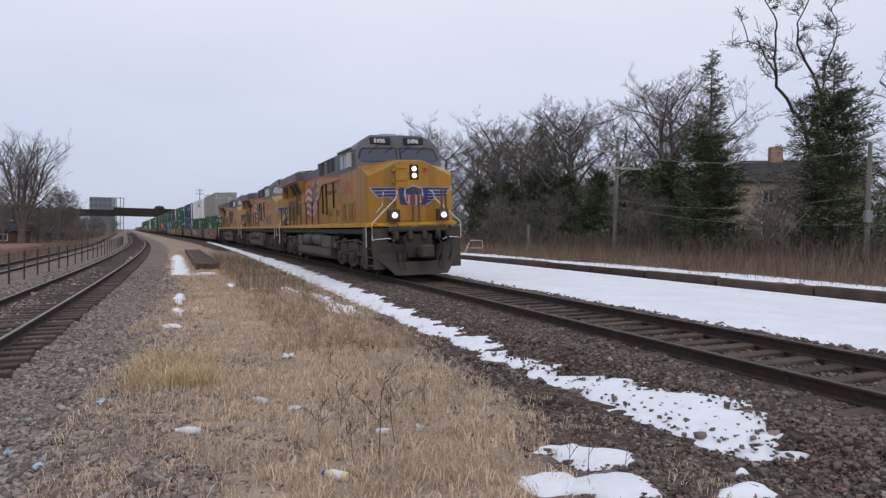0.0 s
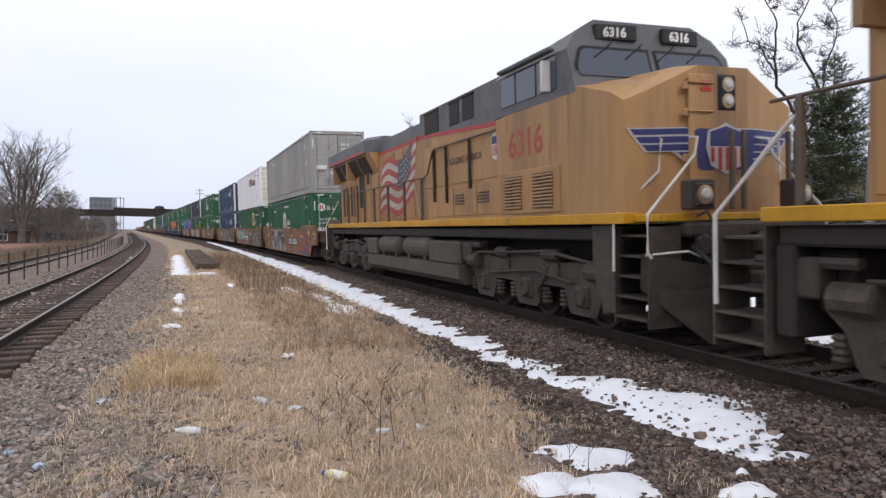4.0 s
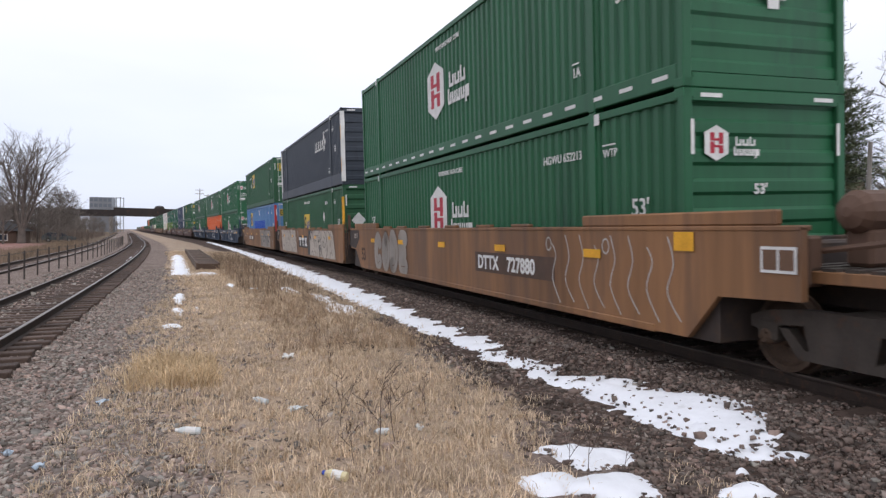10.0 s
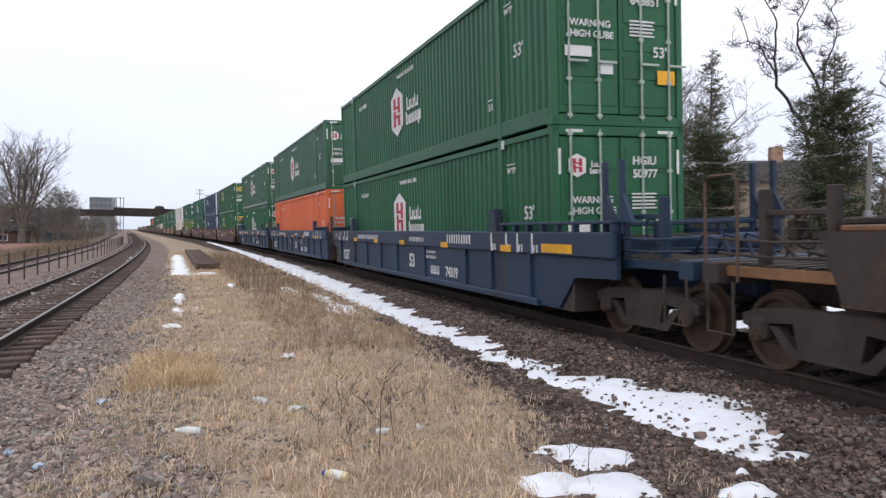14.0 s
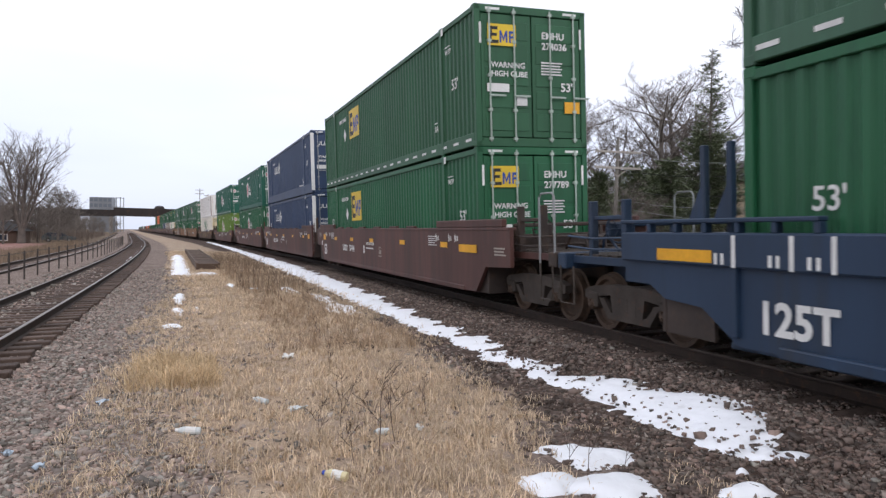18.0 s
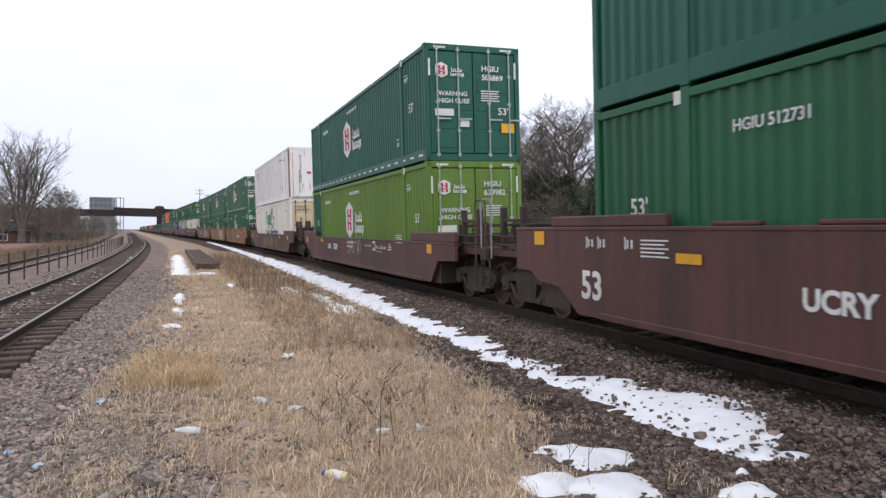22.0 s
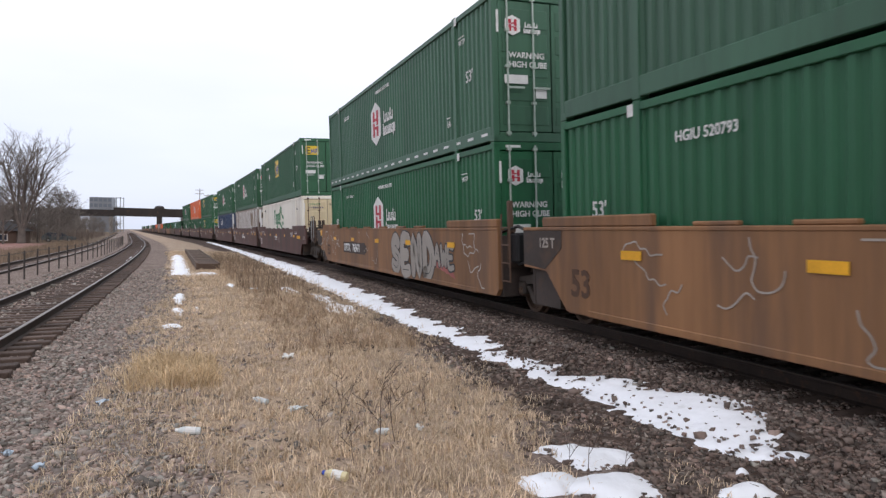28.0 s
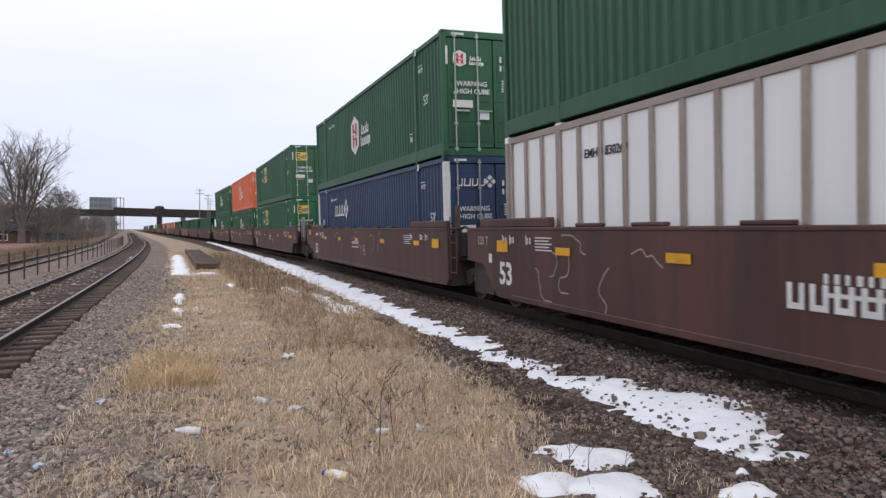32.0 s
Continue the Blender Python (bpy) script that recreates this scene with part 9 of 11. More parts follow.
for k, (s, lat, rs, rl) in enumerate(((7.45, -3.86, 0.40, 0.34), (6.95, -4.42, 0.20, 0.22), (6.74, -4.02, 0.26, 0.34), (6.36, -3.20, 0.16, 0.22), (6.68, -2.92, 0.06, 0.09), (22.0, -7.16, 1.4, 0.13), (19.0, -7.16, 0.85, 0.15), (19.4, -6.76, 0.4, 0.07), (16.3, -7.2, 0.25, 0.22),
                                      (24.4, -3.98, 1.3, 0.20), (21.6, -3.50, 1.4, 0.22), (18.9, -3.52, 1.3, 0.34), (33.0, -6.2, 1.2, 0.5), (26.5, -5.6, 0.8, 0.12))):
    snow_patch("snow_patch", s - rs * 1.6, s + rs * 1.6, lat - rl * 1.6, lat + rl * 1.6, min(0.035 * max(rs, 1), 0.12), 0.03, 0.06, blob_mask(s, lat, rs, rl, 10 + 2 * k), "melting patch of snow on dry grass")

snow_patch("snow_bed", 30, 56, -7.7, -6.55, 0.08, 0.04, 0.10, lambda S, L: np.minimum(np.minimum(S - 31.5, 54 - S) * 0.5, 0.42 - np.abs(L + 7.13)) * 3 + 0.2 * field(S, L, 0.5, 41), "flat bed of snow beside the timber platform")
snow_patch("track_snow", 42, 92, -10.2, -9.72, 0.25, 0.04, 0.17, lambda S, L: (0.11 - np.abs(L + 9.95) + 0.08 * field(S, L, 1.6, 51) - 0.3 * smooth(48, 43, S) - 0.3 * smooth(85, 92, S)) * 2.5, "thin line of snow between the second rails")
snow_patch("bank_snow", -10, 75, 10.7, 14.2, 0.2, 0.1, 0.05, lambda S, L: (1.15 - np.abs(L - 11.9) + 0.6 * field(S, L, 2.2, 31) + 0.35 * field(S, L, 0.5, 32)) * 1.2, "broken snow cover along the top of the bank")

wall = tagged(new("low_wall"), "dark low timber kerb wall along the snow", "wall", kind="structure")
for k in range(38):
    s = -20 + 4.0 * k
    part("timber", shared("walltimber", lambda: Shape().box(-0.14, 0.14, -1.97, 1.97, -0.3, 0.24, 0.03)), TIE, wall, place=at(s, 10.5, -0.2 + random.uniform(-0.03, 0.03), random.uniform(-0.4, 0.4)))


# ================= trees =================
def limb_mesh(name, segs, material=None, sides=5):
    """Tapered limbs from (p, q, r0, r1) rows in one mesh."""
    segs = [(p, q, a, b) for p, q, a, b in segs]
    P = np.array([s[0] for s in segs]); Q = np.array([s[1] for s in segs])
    A = np.array([s[2] for s in segs]); Bq = np.array([s[3] for s in segs])
    d = Q - P
    d /= np.linalg.norm(d, axis=1, keepdims=True) + 1e-9
    ref = np.where(np.abs(d[:, 2:3]) < 0.9, np.array([[0, 0, 1.0]]), np.array([[1.0, 0, 0]]))
    u = np.cross(d, ref); u /= np.linalg.norm(u, axis=1, keepdims=True) + 1e-9
    w = np.cross(d, u)
    v = []
    for k in range(sides):
        a = 2 * math.pi * k / sides
        o = u * math.cos(a) + w * math.sin(a)
        v.append((P + o * A[:, None], Q + o * Bq[:, None]))
    n = len(segs)
    V = np.zeros((n, 2 * sides, 3))
    for k in range(sides):
        V[:, k], V[:, sides + k] = v[k]
    F = []
    base = np.arange(n)[:, None] * 2 * sides
    for k in range(sides):
        F.append(base + np.array([[k, (k + 1) % sides, sides + (k + 1) % sides, sides + k]]))
    return raw_mesh(name, V.reshape(-1, 3), np.concatenate(F), material)


def grow(rng, spread, depth, trunk_r, clear, kids, droop, lean, wild):
    """Rows of limbs of a leafless tree of unit height: leaders that keep throwing side limbs."""
    thick, thin = [], []

    def go(p, d, length, r, lev, first):
        n = 6 if lev == depth else (5 if lev > 0 else 2)
        step = length / n
        for i in range(n):
            q = p + d * step
            r2 = max(r * (1 - 0.62 / n), 0.0006)
            (thick if lev >= depth - 1 else thin).append((p, q, r, r2))
            p, r = q, r2
            w = wild * (0.6 if lev == depth else 1.0)
            d = d + np.array([rng.uniform(-1, 1), rng.uniform(-1, 1), rng.uniform(-0.6, 0.8)]) * w
            d[2] += 0.05 - droop
            d = d / np.linalg.norm(d)
            if lev > 0 and i >= first:
                for _ in range(kids if lev == depth else 1 + (rng.random() < 0.35)):
                    a = rng.uniform(0, 6.283)
                    side = np.array([math.cos(a), math.sin(a), rng.uniform(-0.15, 0.5)])
                    nd = d * rng.uniform(0.35, 0.9) + side * spread * rng.uniform(0.7, 1.25)
                    nd = nd / np.linalg.norm(nd)
                    go(p, nd, length * rng.uniform(0.42, 0.68) * (1 - 0.35 * i / n), max(r * rng.uniform(0.45, 0.7), 0.0007), lev - 1, 1)
    d0 = np.array([lean[0], lean[1], 1.0])
    go(np.zeros(3), d0 / np.linalg.norm(d0), 0.62, trunk_r, depth, clear)
    return thick, thin


def bare_tree(seed, height, spread=0.8, depth=3, trunk_r=0.02, clear=1, kids=2, label="", droop=0.0, lean=(0, 0), wild=0.16, name="bare_tree"):
    rng = random.Random(seed)
    thick, thin = grow(rng, spread, depth, trunk_r, clear, kids, droop, lean, wild)
    k = height / max(s[1][2] for s in thin)
    thick = [(p * k, q * k, a * k, b * k) for p, q, a, b in thick]
    thin = [(p * k, q * k, max(a * k, 0.011), max(b * k, 0.007)) for p, q, a, b in thin]
    ob = tagged(new(name), label, "tree", "leafless trees")
    part("trunk", limb_mesh("trunk", thick, sides=6), BARK, ob)
    part("crown", limb_mesh("crown", thin, sides=3), BARK, ob, "crown of fine leafless twigs")
    return ob


def conifer(seed, height, width, label, thin_top=0.0):
    """Pine-like evergreen: trunk, uneven boughs that turn up at the tips, each a cloud of short needle sprays."""
    rng = np.random.default_rng(seed)
    ob = tagged(new("conifer"), label, "tree", "evergreen trees")
    part("trunk", limb_mesh("trunk", [(np.array([0, 0, 0.0]), np.array([0, 0, height]), 0.22, 0.02)], sides=7), BARK, ob)
    C, A, L, boughs = [], [], [], []
    z = 0.5
    while z < height - 0.3:
        fr = 1 - z / height
        dens = 1.0 if z < height * (1 - thin_top) else 0.3
        a = rng.uniform(0, 6.283)
        reach = width * (0.10 + fr ** 0.75 * 0.92) * rng.uniform(0.55, 1.2) * (1.0 if dens == 1 else 0.85)
        lift = rng.uniform(-0.22, 0.12) + 0.35 * (1 - fr)
        root = np.array([0, 0, z])
        mid = root + np.array([math.cos(a) * reach * 0.6, math.sin(a) * reach * 0.6, reach * (lift - 0.12) * 0.6])
        tip = root + np.array([math.cos(a) * reach, math.sin(a) * reach, reach * (lift + 0.06)])
        boughs += [(root, mid, 0.03, 0.016), (mid, tip, 0.016, 0.005)]
        m = int((24 + reach * 60) * dens)
        f = rng.uniform(0.12, 1.0, m) ** 0.8
        base = np.where((f < 0.6)[:, None], root + (mid - root) * (f / 0.6)[:, None], mid + (tip - mid) * ((f - 0.6) / 0.4)[:, None])
        off = rng.normal(0, 1, (m, 3)) * np.array([1, 1, 0.55]) * (0.06 + 0.17 * reach * np.minimum(1.15 - f, 0.7))[:, None] * 0.85
        C.append(base + off)
        A.append(a + rng.normal(0, 0.8, m))
        L.append(rng.uniform(0.12, 0.30, m))
        z += rng.uniform(0.016, 0.05) * (1.0 if dens == 1 else 1.6)
    C, A, L = np.concatenate(C), np.concatenate(A), np.concatenate(L)
    n = len(C)
    dirv = np.stack([np.cos(A), np.sin(A), rng.uniform(-0.3, 0.7, n)], -1) * L[:, None]
    side = np.stack([-np.sin(A), np.cos(A), rng.uniform(-0.8, 0.8, n)], -1) * (L * 0.17)[:, None]
    V = np.stack([C - side, C + side, C + dirv], 1).reshape(-1, 3)
    F = np.arange(n * 3).reshape(-1, 3)
    part("branchwork", limb_mesh("branchwork", boughs, sides=3), BARK, ob)
    part("needles", raw_mesh("needles", V, F), NEEDLE, ob, "dark grey-green needle sprays")
    return ob


DARKBARK = mat("dark_oak_bark", (0.050, 0.042, 0.038), 0.9, 0, 0.3, 4)


def crooked_oak(label, limbs, seed):
    """A crooked tree: main limbs by their bends (x, z, radius), twigs thrown off all along."""
    rng = random.Random(seed)
    thick, thin = [], []

    def shoot(p, d, length, r, lev):
        n = 4
        for i in range(n):
            q = p + d * length / n
            thin.append((p, q, max(r, 0.017), max(r * 0.8, 0.012)))
            p, r = q, r * 0.8
            d = d + np.array([rng.uniform(-1, 1), rng.uniform(-1, 1), rng.uniform(-0.7, 0.9)]) * 0.38
            d = d / np.linalg.norm(d)
            if lev > 0:
                for _ in range(2 if lev > 1 else 1 + (rng.random() < 0.6)):
                    s_ = np.array([rng.uniform(-1, 1), rng.uniform(-1, 1), rng.uniform(-0.4, 0.9)])
                    nd = d * 0.5 + s_
                    shoot(p, nd / np.linalg.norm(nd), length * rng.uniform(0.4, 0.7), r * 0.62, lev - 1)
    for limb in limbs:
        limb = [(0.28 + 0.8 * (x - 0.28), z, r * 0.64) for x, z, r in limb]
        pts = [np.array([x, 0.8 * math.sin(1.7 * x + z), z]) for x, z, r in limb]
        for i in range(len(pts) - 1):
            a, b, ra, rb = pts[i], pts[i + 1], limb[i][2], limb[i + 1][2]
            m = 4
            bend = np.array([rng.uniform(-0.35, 0.35), rng.uniform(-0.3, 0.3), rng.uniform(-0.2, 0.2)])
            old = a
            for k in range(1, m + 1):
                u = k / m
                p = a + (b - a) * u + bend * math.sin(3.1416 * u)
                thick.append((old, p, ra + (rb - ra) * (k - 1) / m, ra + (rb - ra) * u))
                old = p
                if p[2] > 8.0 and rng.random() < 0.6:
                    s_ = np.array([rng.uniform(-1, 1), rng.uniform(-1, 1), rng.uniform(-0.3, 0.9)])
                    shoot(p, s_ / np.linalg.norm(s_), rng.uniform(0.7, 1.7), 0.042, 2)
    ob = tagged(new("bare_tree"), label, "tree", "leafless trees")
    part("trunk", limb_mesh("trunk", thick, sides=7), DARKBARK, ob)
    part("crown", limb_mesh("crown", thin, sides=3), DARKBARK, ob, "crown of crooked leafless twigs")
    return ob


def stand(ob, s, lat, turn=0.0, sink=0.1):
    ob.matrix_basis = at(s, lat, float(ground_z(s, lat)) - sink, turn)
    return ob


def put(ob, x, y, z=None, turn=0.0, k=1.0):
    """Stand a thing at world x, y on the earth."""
    if z is None:
        i = int(np.argmin((_HX - x) ** 2 + (_HY - y) ** 2))
        lat = (x - _HX[i]) * math.cos(_TH[i]) - (y - _HY[i]) * math.sin(_TH[i])
        z = float(ground_z(_SG[i], lat)) - 0.08
    ob.matrix_basis = pose(x, y, z, 0, 0, turn)
    return ob


def again(ob, x, y, turn, label=""):
    c = copy_thing(ob, Matrix.Identity(4))
    put(c, x, y, turn=turn)
    if label:
        tagged(c, label)
    return c


# ================= woods on the right =================
WOOD = "leafless deciduous tree with a dense twiggy crown in the lineside wood"
woods = [bare_tree(101, 19.0, 0.95, 4, 0.016, 1, 3, WOOD, wild=0.2), bare_tree(102, 17.5, 1.05, 4, 0.018, 1, 3, WOOD, wild=0.22), bare_tree(103, 16.0, 0.9, 4, 0.015, 1, 3, WOOD, wild=0.2)]
spots = [(0, -3.5, 104), (1, 1.0, 108), (2, 4.0, 98), (0, 7.5, 100), (1, 11.0, 94), (2, 13.5, 90), (0, 17.0, 88), (1, 15.0, 80), (2, 19.5, 76), (1, 21.5, 70),
         (0, 24.0, 72), (2, 24.5, 64), (0, 47.0, 68), (1, 42.0, 58), (2, 46.0, 50), (1, 8.0, 120), (2, 20.0, 110), (0, 33.0, 100), (1, -8.0, 130), (0, 15.5, 95), (2, 9.5, 112), (0, 4.5, 118), (2, -2.0, 122), (0, 13.0, 104)]
seen_kind = set()
for k, x, y in spots:
    if k in seen_kind:
        again(woods[k], x, y, (37 * x + 11 * y) % 360)
    else:
        put(woods[k], x, y, turn=20.0 * k)
        seen_kind.add(k)
OAKLIMBS = (((0.28, 1.19, 0.30), (0.08, 5.24, 0.28), (-0.22, 8.66, 0.24), (-1.52, 10.41, 0.19), (-2.98, 12.12, 0.16), (-3.59, 14.04, 0.12), (-4.00, 15.63, 0.10), (-4.60, 17.23, 0.07), (-4.52, 18.83, 0.05)),
            ((-0.22, 8.66, 0.20), (0.19, 11.37, 0.17), (-0.35, 13.69, 0.14), (-1.20, 15.28, 0.12), (-1.36, 16.68, 0.08), (-1.00, 18.28, 0.06), (-1.32, 19.68, 0.05)),
            ((-2.98, 12.12, 0.11), (-4.12, 14.11, 0.08), (-5.60, 15.37, 0.06), (-6.28, 16.80, 0.05)),
            ((0.19, 11.37, 0.12), (1.06, 13.71, 0.08), (1.71, 16.13, 0.06), (1.34, 18.12, 0.05)))
oak = crooked_oak("tall crooked leafless oak towering over the conifers", OAKLIMBS, 111)
put(oak, 26.3, 50.0, turn=0)

TALL = conifer(200, 14.8, 2.9, "tall thin-topped dark green spruce behind the brush", 0.40)
DENSE = conifer(201, 12.6, 4.2, "broad dense dark green spruce behind the wires", 0.2)
LOW = conifer(202, 8.0, 4.0, "low spreading dark evergreen at the edge of the wood")
put(TALL, 19.0, 50.0)
put(DENSE, 23.6, 42.5)
again(DENSE, 33.5, 47.0, 140)
put(LOW, 19.5, 60.0)
for x, y, a in ((18.0, 66, 40), (16.5, 74, 90), (12.0, 82, 140), (15.0, 86, 200), (8.5, 90, 250), (5.0, 96, 300), (13.5, 78, 130), (35.0, 50, 10), (21.0, 70, 30)):
    again(LOW, x, y, a)
again(TALL, 11.6, 83.0, 80, "slender dark spruce among leafless trees")


def stems(name, seed, count, s_rng, l_rng, h_rng, lean, width, material, label, thin_far=True):
    """Upright dead stalks and twigs, one long triangle pair each."""
    rng = np.random.default_rng(seed)
    s = rng.uniform(*s_rng, count)
    lat = rng.uniform(*l_rng, count)
    keepers = (field(s, lat, 2.5, seed) + rng.normal(0, 0.5, count)) > -0.45
    s, lat = s[keepers], lat[keepers]
    n = len(s)
    x, y = plan(s, lat)
    z = ground_z(s, lat) - 0.03
    h = rng.uniform(*h_rng, n) * (1 + 0.35 * field(s, lat, 4.0, seed + 1))
    a = rng.uniform(0, 6.283, n)
    le = np.abs(rng.normal(0, lean, n)) * h
    root = np.stack([x, y, z], -1)
    tip = root + np.stack([np.cos(a) * le, np.sin(a) * le, h], -1)
    mid = (root + tip) / 2 + np.stack([-np.cos(a) * le * 0.25, -np.sin(a) * le * 0.25, h * 0.06], -1)
    b = rng.uniform(0, 6.283, n)
    w = np.stack([np.cos(b), np.sin(b), 0 * b], -1) * (width * rng.uniform(0.6, 1.4, n))[:, None]
    V = np.stack([root - w, root + w, mid + w * 0.7, mid - w * 0.7, tip], 1).reshape(-1, 3)
    k = np.arange(n)[:, None] * 5
    F = np.concatenate([k + [0, 1, 2], k + [0, 2, 3], k + [3, 2, 4]])
    return tagged(new(name, raw_mesh(name, V, F, material)), label, name.replace("_", " "), kind="stuff")


BUSH = "leafless tangled bush at the edge of the wood"
bushes = [bare_tree(131, 4.5, 1.1, 3, 0.012, 0, 4, BUSH, wild=0.25, name="bush"), bare_tree(132, 5.5, 1.0, 3, 0.011, 0, 4, BUSH, wild=0.25, name="bush")]
brng = random.Random(77)
for k in range(18):
    s, la = 12 + 5.6 * k + brng.uniform(-2, 2), brng.uniform(20, 27)
    x, y = plan(s, la)
    if k < 2:
        put(bushes[k], float(x), float(y))
    else:
        again(bushes[k % 2], float(x), float(y), brng.uniform(0, 360))
for k in range(9):
    s, la = 70 + 10 * k + brng.uniform(-2, 2), brng.uniform(-34, -20)
    x, y = plan(s, la)
    again(bushes[k % 2], float(x), float(y), brng.uniform(0, 360))
DRYBRUSH = mat("tan_dead_stalks", (0.20, 0.145, 0.10), 0.85, 0, 0.25, 2, island=True, jitter=0.4)
TWIGS = mat("grey_brown_twigs", (0.12, 0.092, 0.074), 0.9, 0, 0.25, 2, island=True, jitter=0.4)
stems("bank_grass", 41, 20000, (-12, 95), (13.0, 19.5), (0.25, 1.0), 0.45, 0.011, DRYBRUSH, "tall dead brown grass on the bank")
stems("bank_stalks", 46, 4200, (-12, 95), (11.0, 13.4), (0.12, 0.5), 0.45, 0.009, DRYBRUSH, "thin dead stalks poking through the bank snow")
stems("undergrowth", 42, 40000, (5, 150), (17, 46), (0.5, 2.0), 0.6, 0.022, TWIGS, "tangled dark leafless undergrowth below the trees")
stems("left_brush", 43, 9000, (110, 260), (-46, -17.5), (0.6, 2.4), 0.3, 0.02, TWIGS, "low leafless brush beyond the far track")
stems("left_grass", 44, 9000, (22, 110), (-20, -16.2), (0.25, 0.7), 0.3, 0.012, DRYBRUSH, "dead brown grass beyond the far track")


def far_woods(name, seed, boxes, label):
    """Distant leafless woods: clumps of upright twiggy trees in one mesh."""
    rng = random.Random(seed)
    segs = []
    for count, s0, s1, l0, l1, h0, h1 in boxes:
        for _ in range(count):
            s, la, h = rng.uniform(s0, s1), rng.uniform(l0, l1), rng.uniform(h0, h1)
            x, y = plan(s, la)
            b = np.array([float(x), float(y), float(ground_z(s, la))])
            segs.append((b, b + np.array([0, 0, h * 0.6]), 0.18, 0.09))
            for k in range(34):
                z = rng.uniform(0.15, 0.75) * h
                a, rch = rng.uniform(0, 6.28), rng.uniform(0.12, 0.36) * h
                q = b + np.array([math.cos(a) * rch, math.sin(a) * rch, min(z + rng.uniform(0.15, 0.5) * rch + 0.1 * h, h)])
                segs.append((b + np.array([0, 0, z]), q, 0.06, 0.025))
                for _2 in range(2):
                    a2 = a + rng.uniform(-1.2, 1.2)
                    q2 = q + np.array([math.cos(a2), math.sin(a2), rng.uniform(0.1, 0.9)]) * rch * 0.4
                    segs.append((q + (b + np.array([0, 0, z]) - q) * rng.uniform(0.1, 0.5), q2, 0.03, 0.012))
    return tagged(new(name, limb_mesh(name, segs, BARK, sides=3)), label, "woods", kind="stuff")


far_woods("far_woods", 61, [(70, 110, 330, 34, 90, 9, 15), (60, 30, 130, 44, 80, 7, 12), (90, 130, 330, -90, -34, 6, 10), (40, 360, 700, -70, -16, 8, 13), (40, 360, 700, 24, 80, 8, 13), (50, 20, 120, 60, 110, 10, 16), (30, 90, 180, -60, -30, 5, 8), (70, 95, 260, -48, -22, 5, 9), (90, 230, 340, -110, -14, 4, 7), (50, 120, 220, -75, -36, 7, 11)],
          "distant leafless woods along the railway")

# ================= poles and wires =================
POLE = mat("grey_weathered_pole", (0.20, 0.185, 0.165), 0.9, 0, 0.25, 3, (0.07, 0.06, 0.05), 0.3, streak=True)
ARMWOOD = mat("silver_grey_crossarm", (0.34, 0.31, 0.275), 0.9, 0, 0.2, 3)
INSULATOR = mat("pale_insulator", (0.42, 0.42, 0.40), 0.4, 0, 0.1, 8)


def pole(x, y, height, arms, label, box=False, tilt=0.0, arm_turn=0.0):
    ob = tagged(new("utility_pole"), label, "utility pole", "lineside poles")
    put(ob, x, y, turn=0)
    ob.matrix_basis = ob.matrix_basis @ pose(0, 0, 0, 0, tilt, 0)
    part("shaft", Shape().tube([(0, 0, 0), (0, 0, height)], 0.15, 10, 0.11), POLE, ob)
    for z, w in arms:
        arm = part("crossarm", Shape().box(-w, w, -0.21, -0.11, z - 0.08, z + 0.08, 0.012), ARMWOOD, ob, place=pose(0, 0, 0, 0, 0, arm_turn))
        for sx in (-1, 1):
            part("brace", Shape().tube([(sx * w * 0.45, -0.15, z - 0.03), (0, -0.13, z - 0.62)], 0.03, 5), ARMWOOD, ob, place=pose(0, 0, 0, 0, 0, arm_turn))
            for f in (0.45, 0.68, 0.92):
                part("insulator", shared("insulator", lambda: Shape().lathe("z", (0, 0, 0), [(0.0, 0.012), (0.06, 0.012), (0.08, 0.045), (0.13, 0.045), (0.16, 0.02)], 8)), INSULATOR, arm, place=Matrix.Translation((sx * w * f, -0.15, z + 0.05)))
    if box:
        part("meter_box", Shape().box(-0.34, 0.02, -0.42, -0.14, 2.25, 2.9, 0.02), GALV, ob, "grey metal equipment box")
    return ob


P1, P2, P3 = (12.4, 50.5), (22.8, 37.5), (33.0, 25.0)
pole(*P1, 8.6, ((7.5, 1.75), (6.35, 1.75)), "weathered wooden utility pole with two crossarms", tilt=0.9, arm_turn=8)
pole(*P2, 6.6, (), "grey wooden pole carrying a metal box", True, tilt=0.4)
pole(*P3, 8.0, ((7.3, 1.5),), "weathered wooden utility pole with one crossarm")
P0 = (-6.0, 96.0)
pole(*P0, 8.6, ((7.5, 1.75), (6.35, 1.75)), "weathered wooden utility pole with two crossarms")
for x, y, h in ((-82.6, 236.0, 15.5), (-88.6, 262.0, 15.0), (-96.5, 288.0, 14.0)):
    pole(x, y, h, ((h - 0.6, 1.5), (h - 1.8, 1.5)), "tall distant wooden power pole with crossarms")
post = tagged(new("timber_post"), "short weathered timber post in the grass", "post")
part("post", Shape().tube([(0, 0, 0), (0, 0, 2.3)], 0.13, 8, 0.12), POLE, post)
put(post, 6.6, 54.0)


def wire(a, b, sag, label):
    pts = []
    for i in range(17):
        u = i / 16
        pts.append((a[0] + (b[0] - a[0]) * u, a[1] + (b[1] - a[1]) * u, a[2] + (b[2] - a[2]) * u - sag * 4 * u * (1 - u)))
    ob = tagged(new("overhead_wire"), label, "wire", "lineside wires")
    part("strand", Shape().tube(pts, 0.014, 4), GALV if sag < 0.75 else BLACK, ob)
    return ob


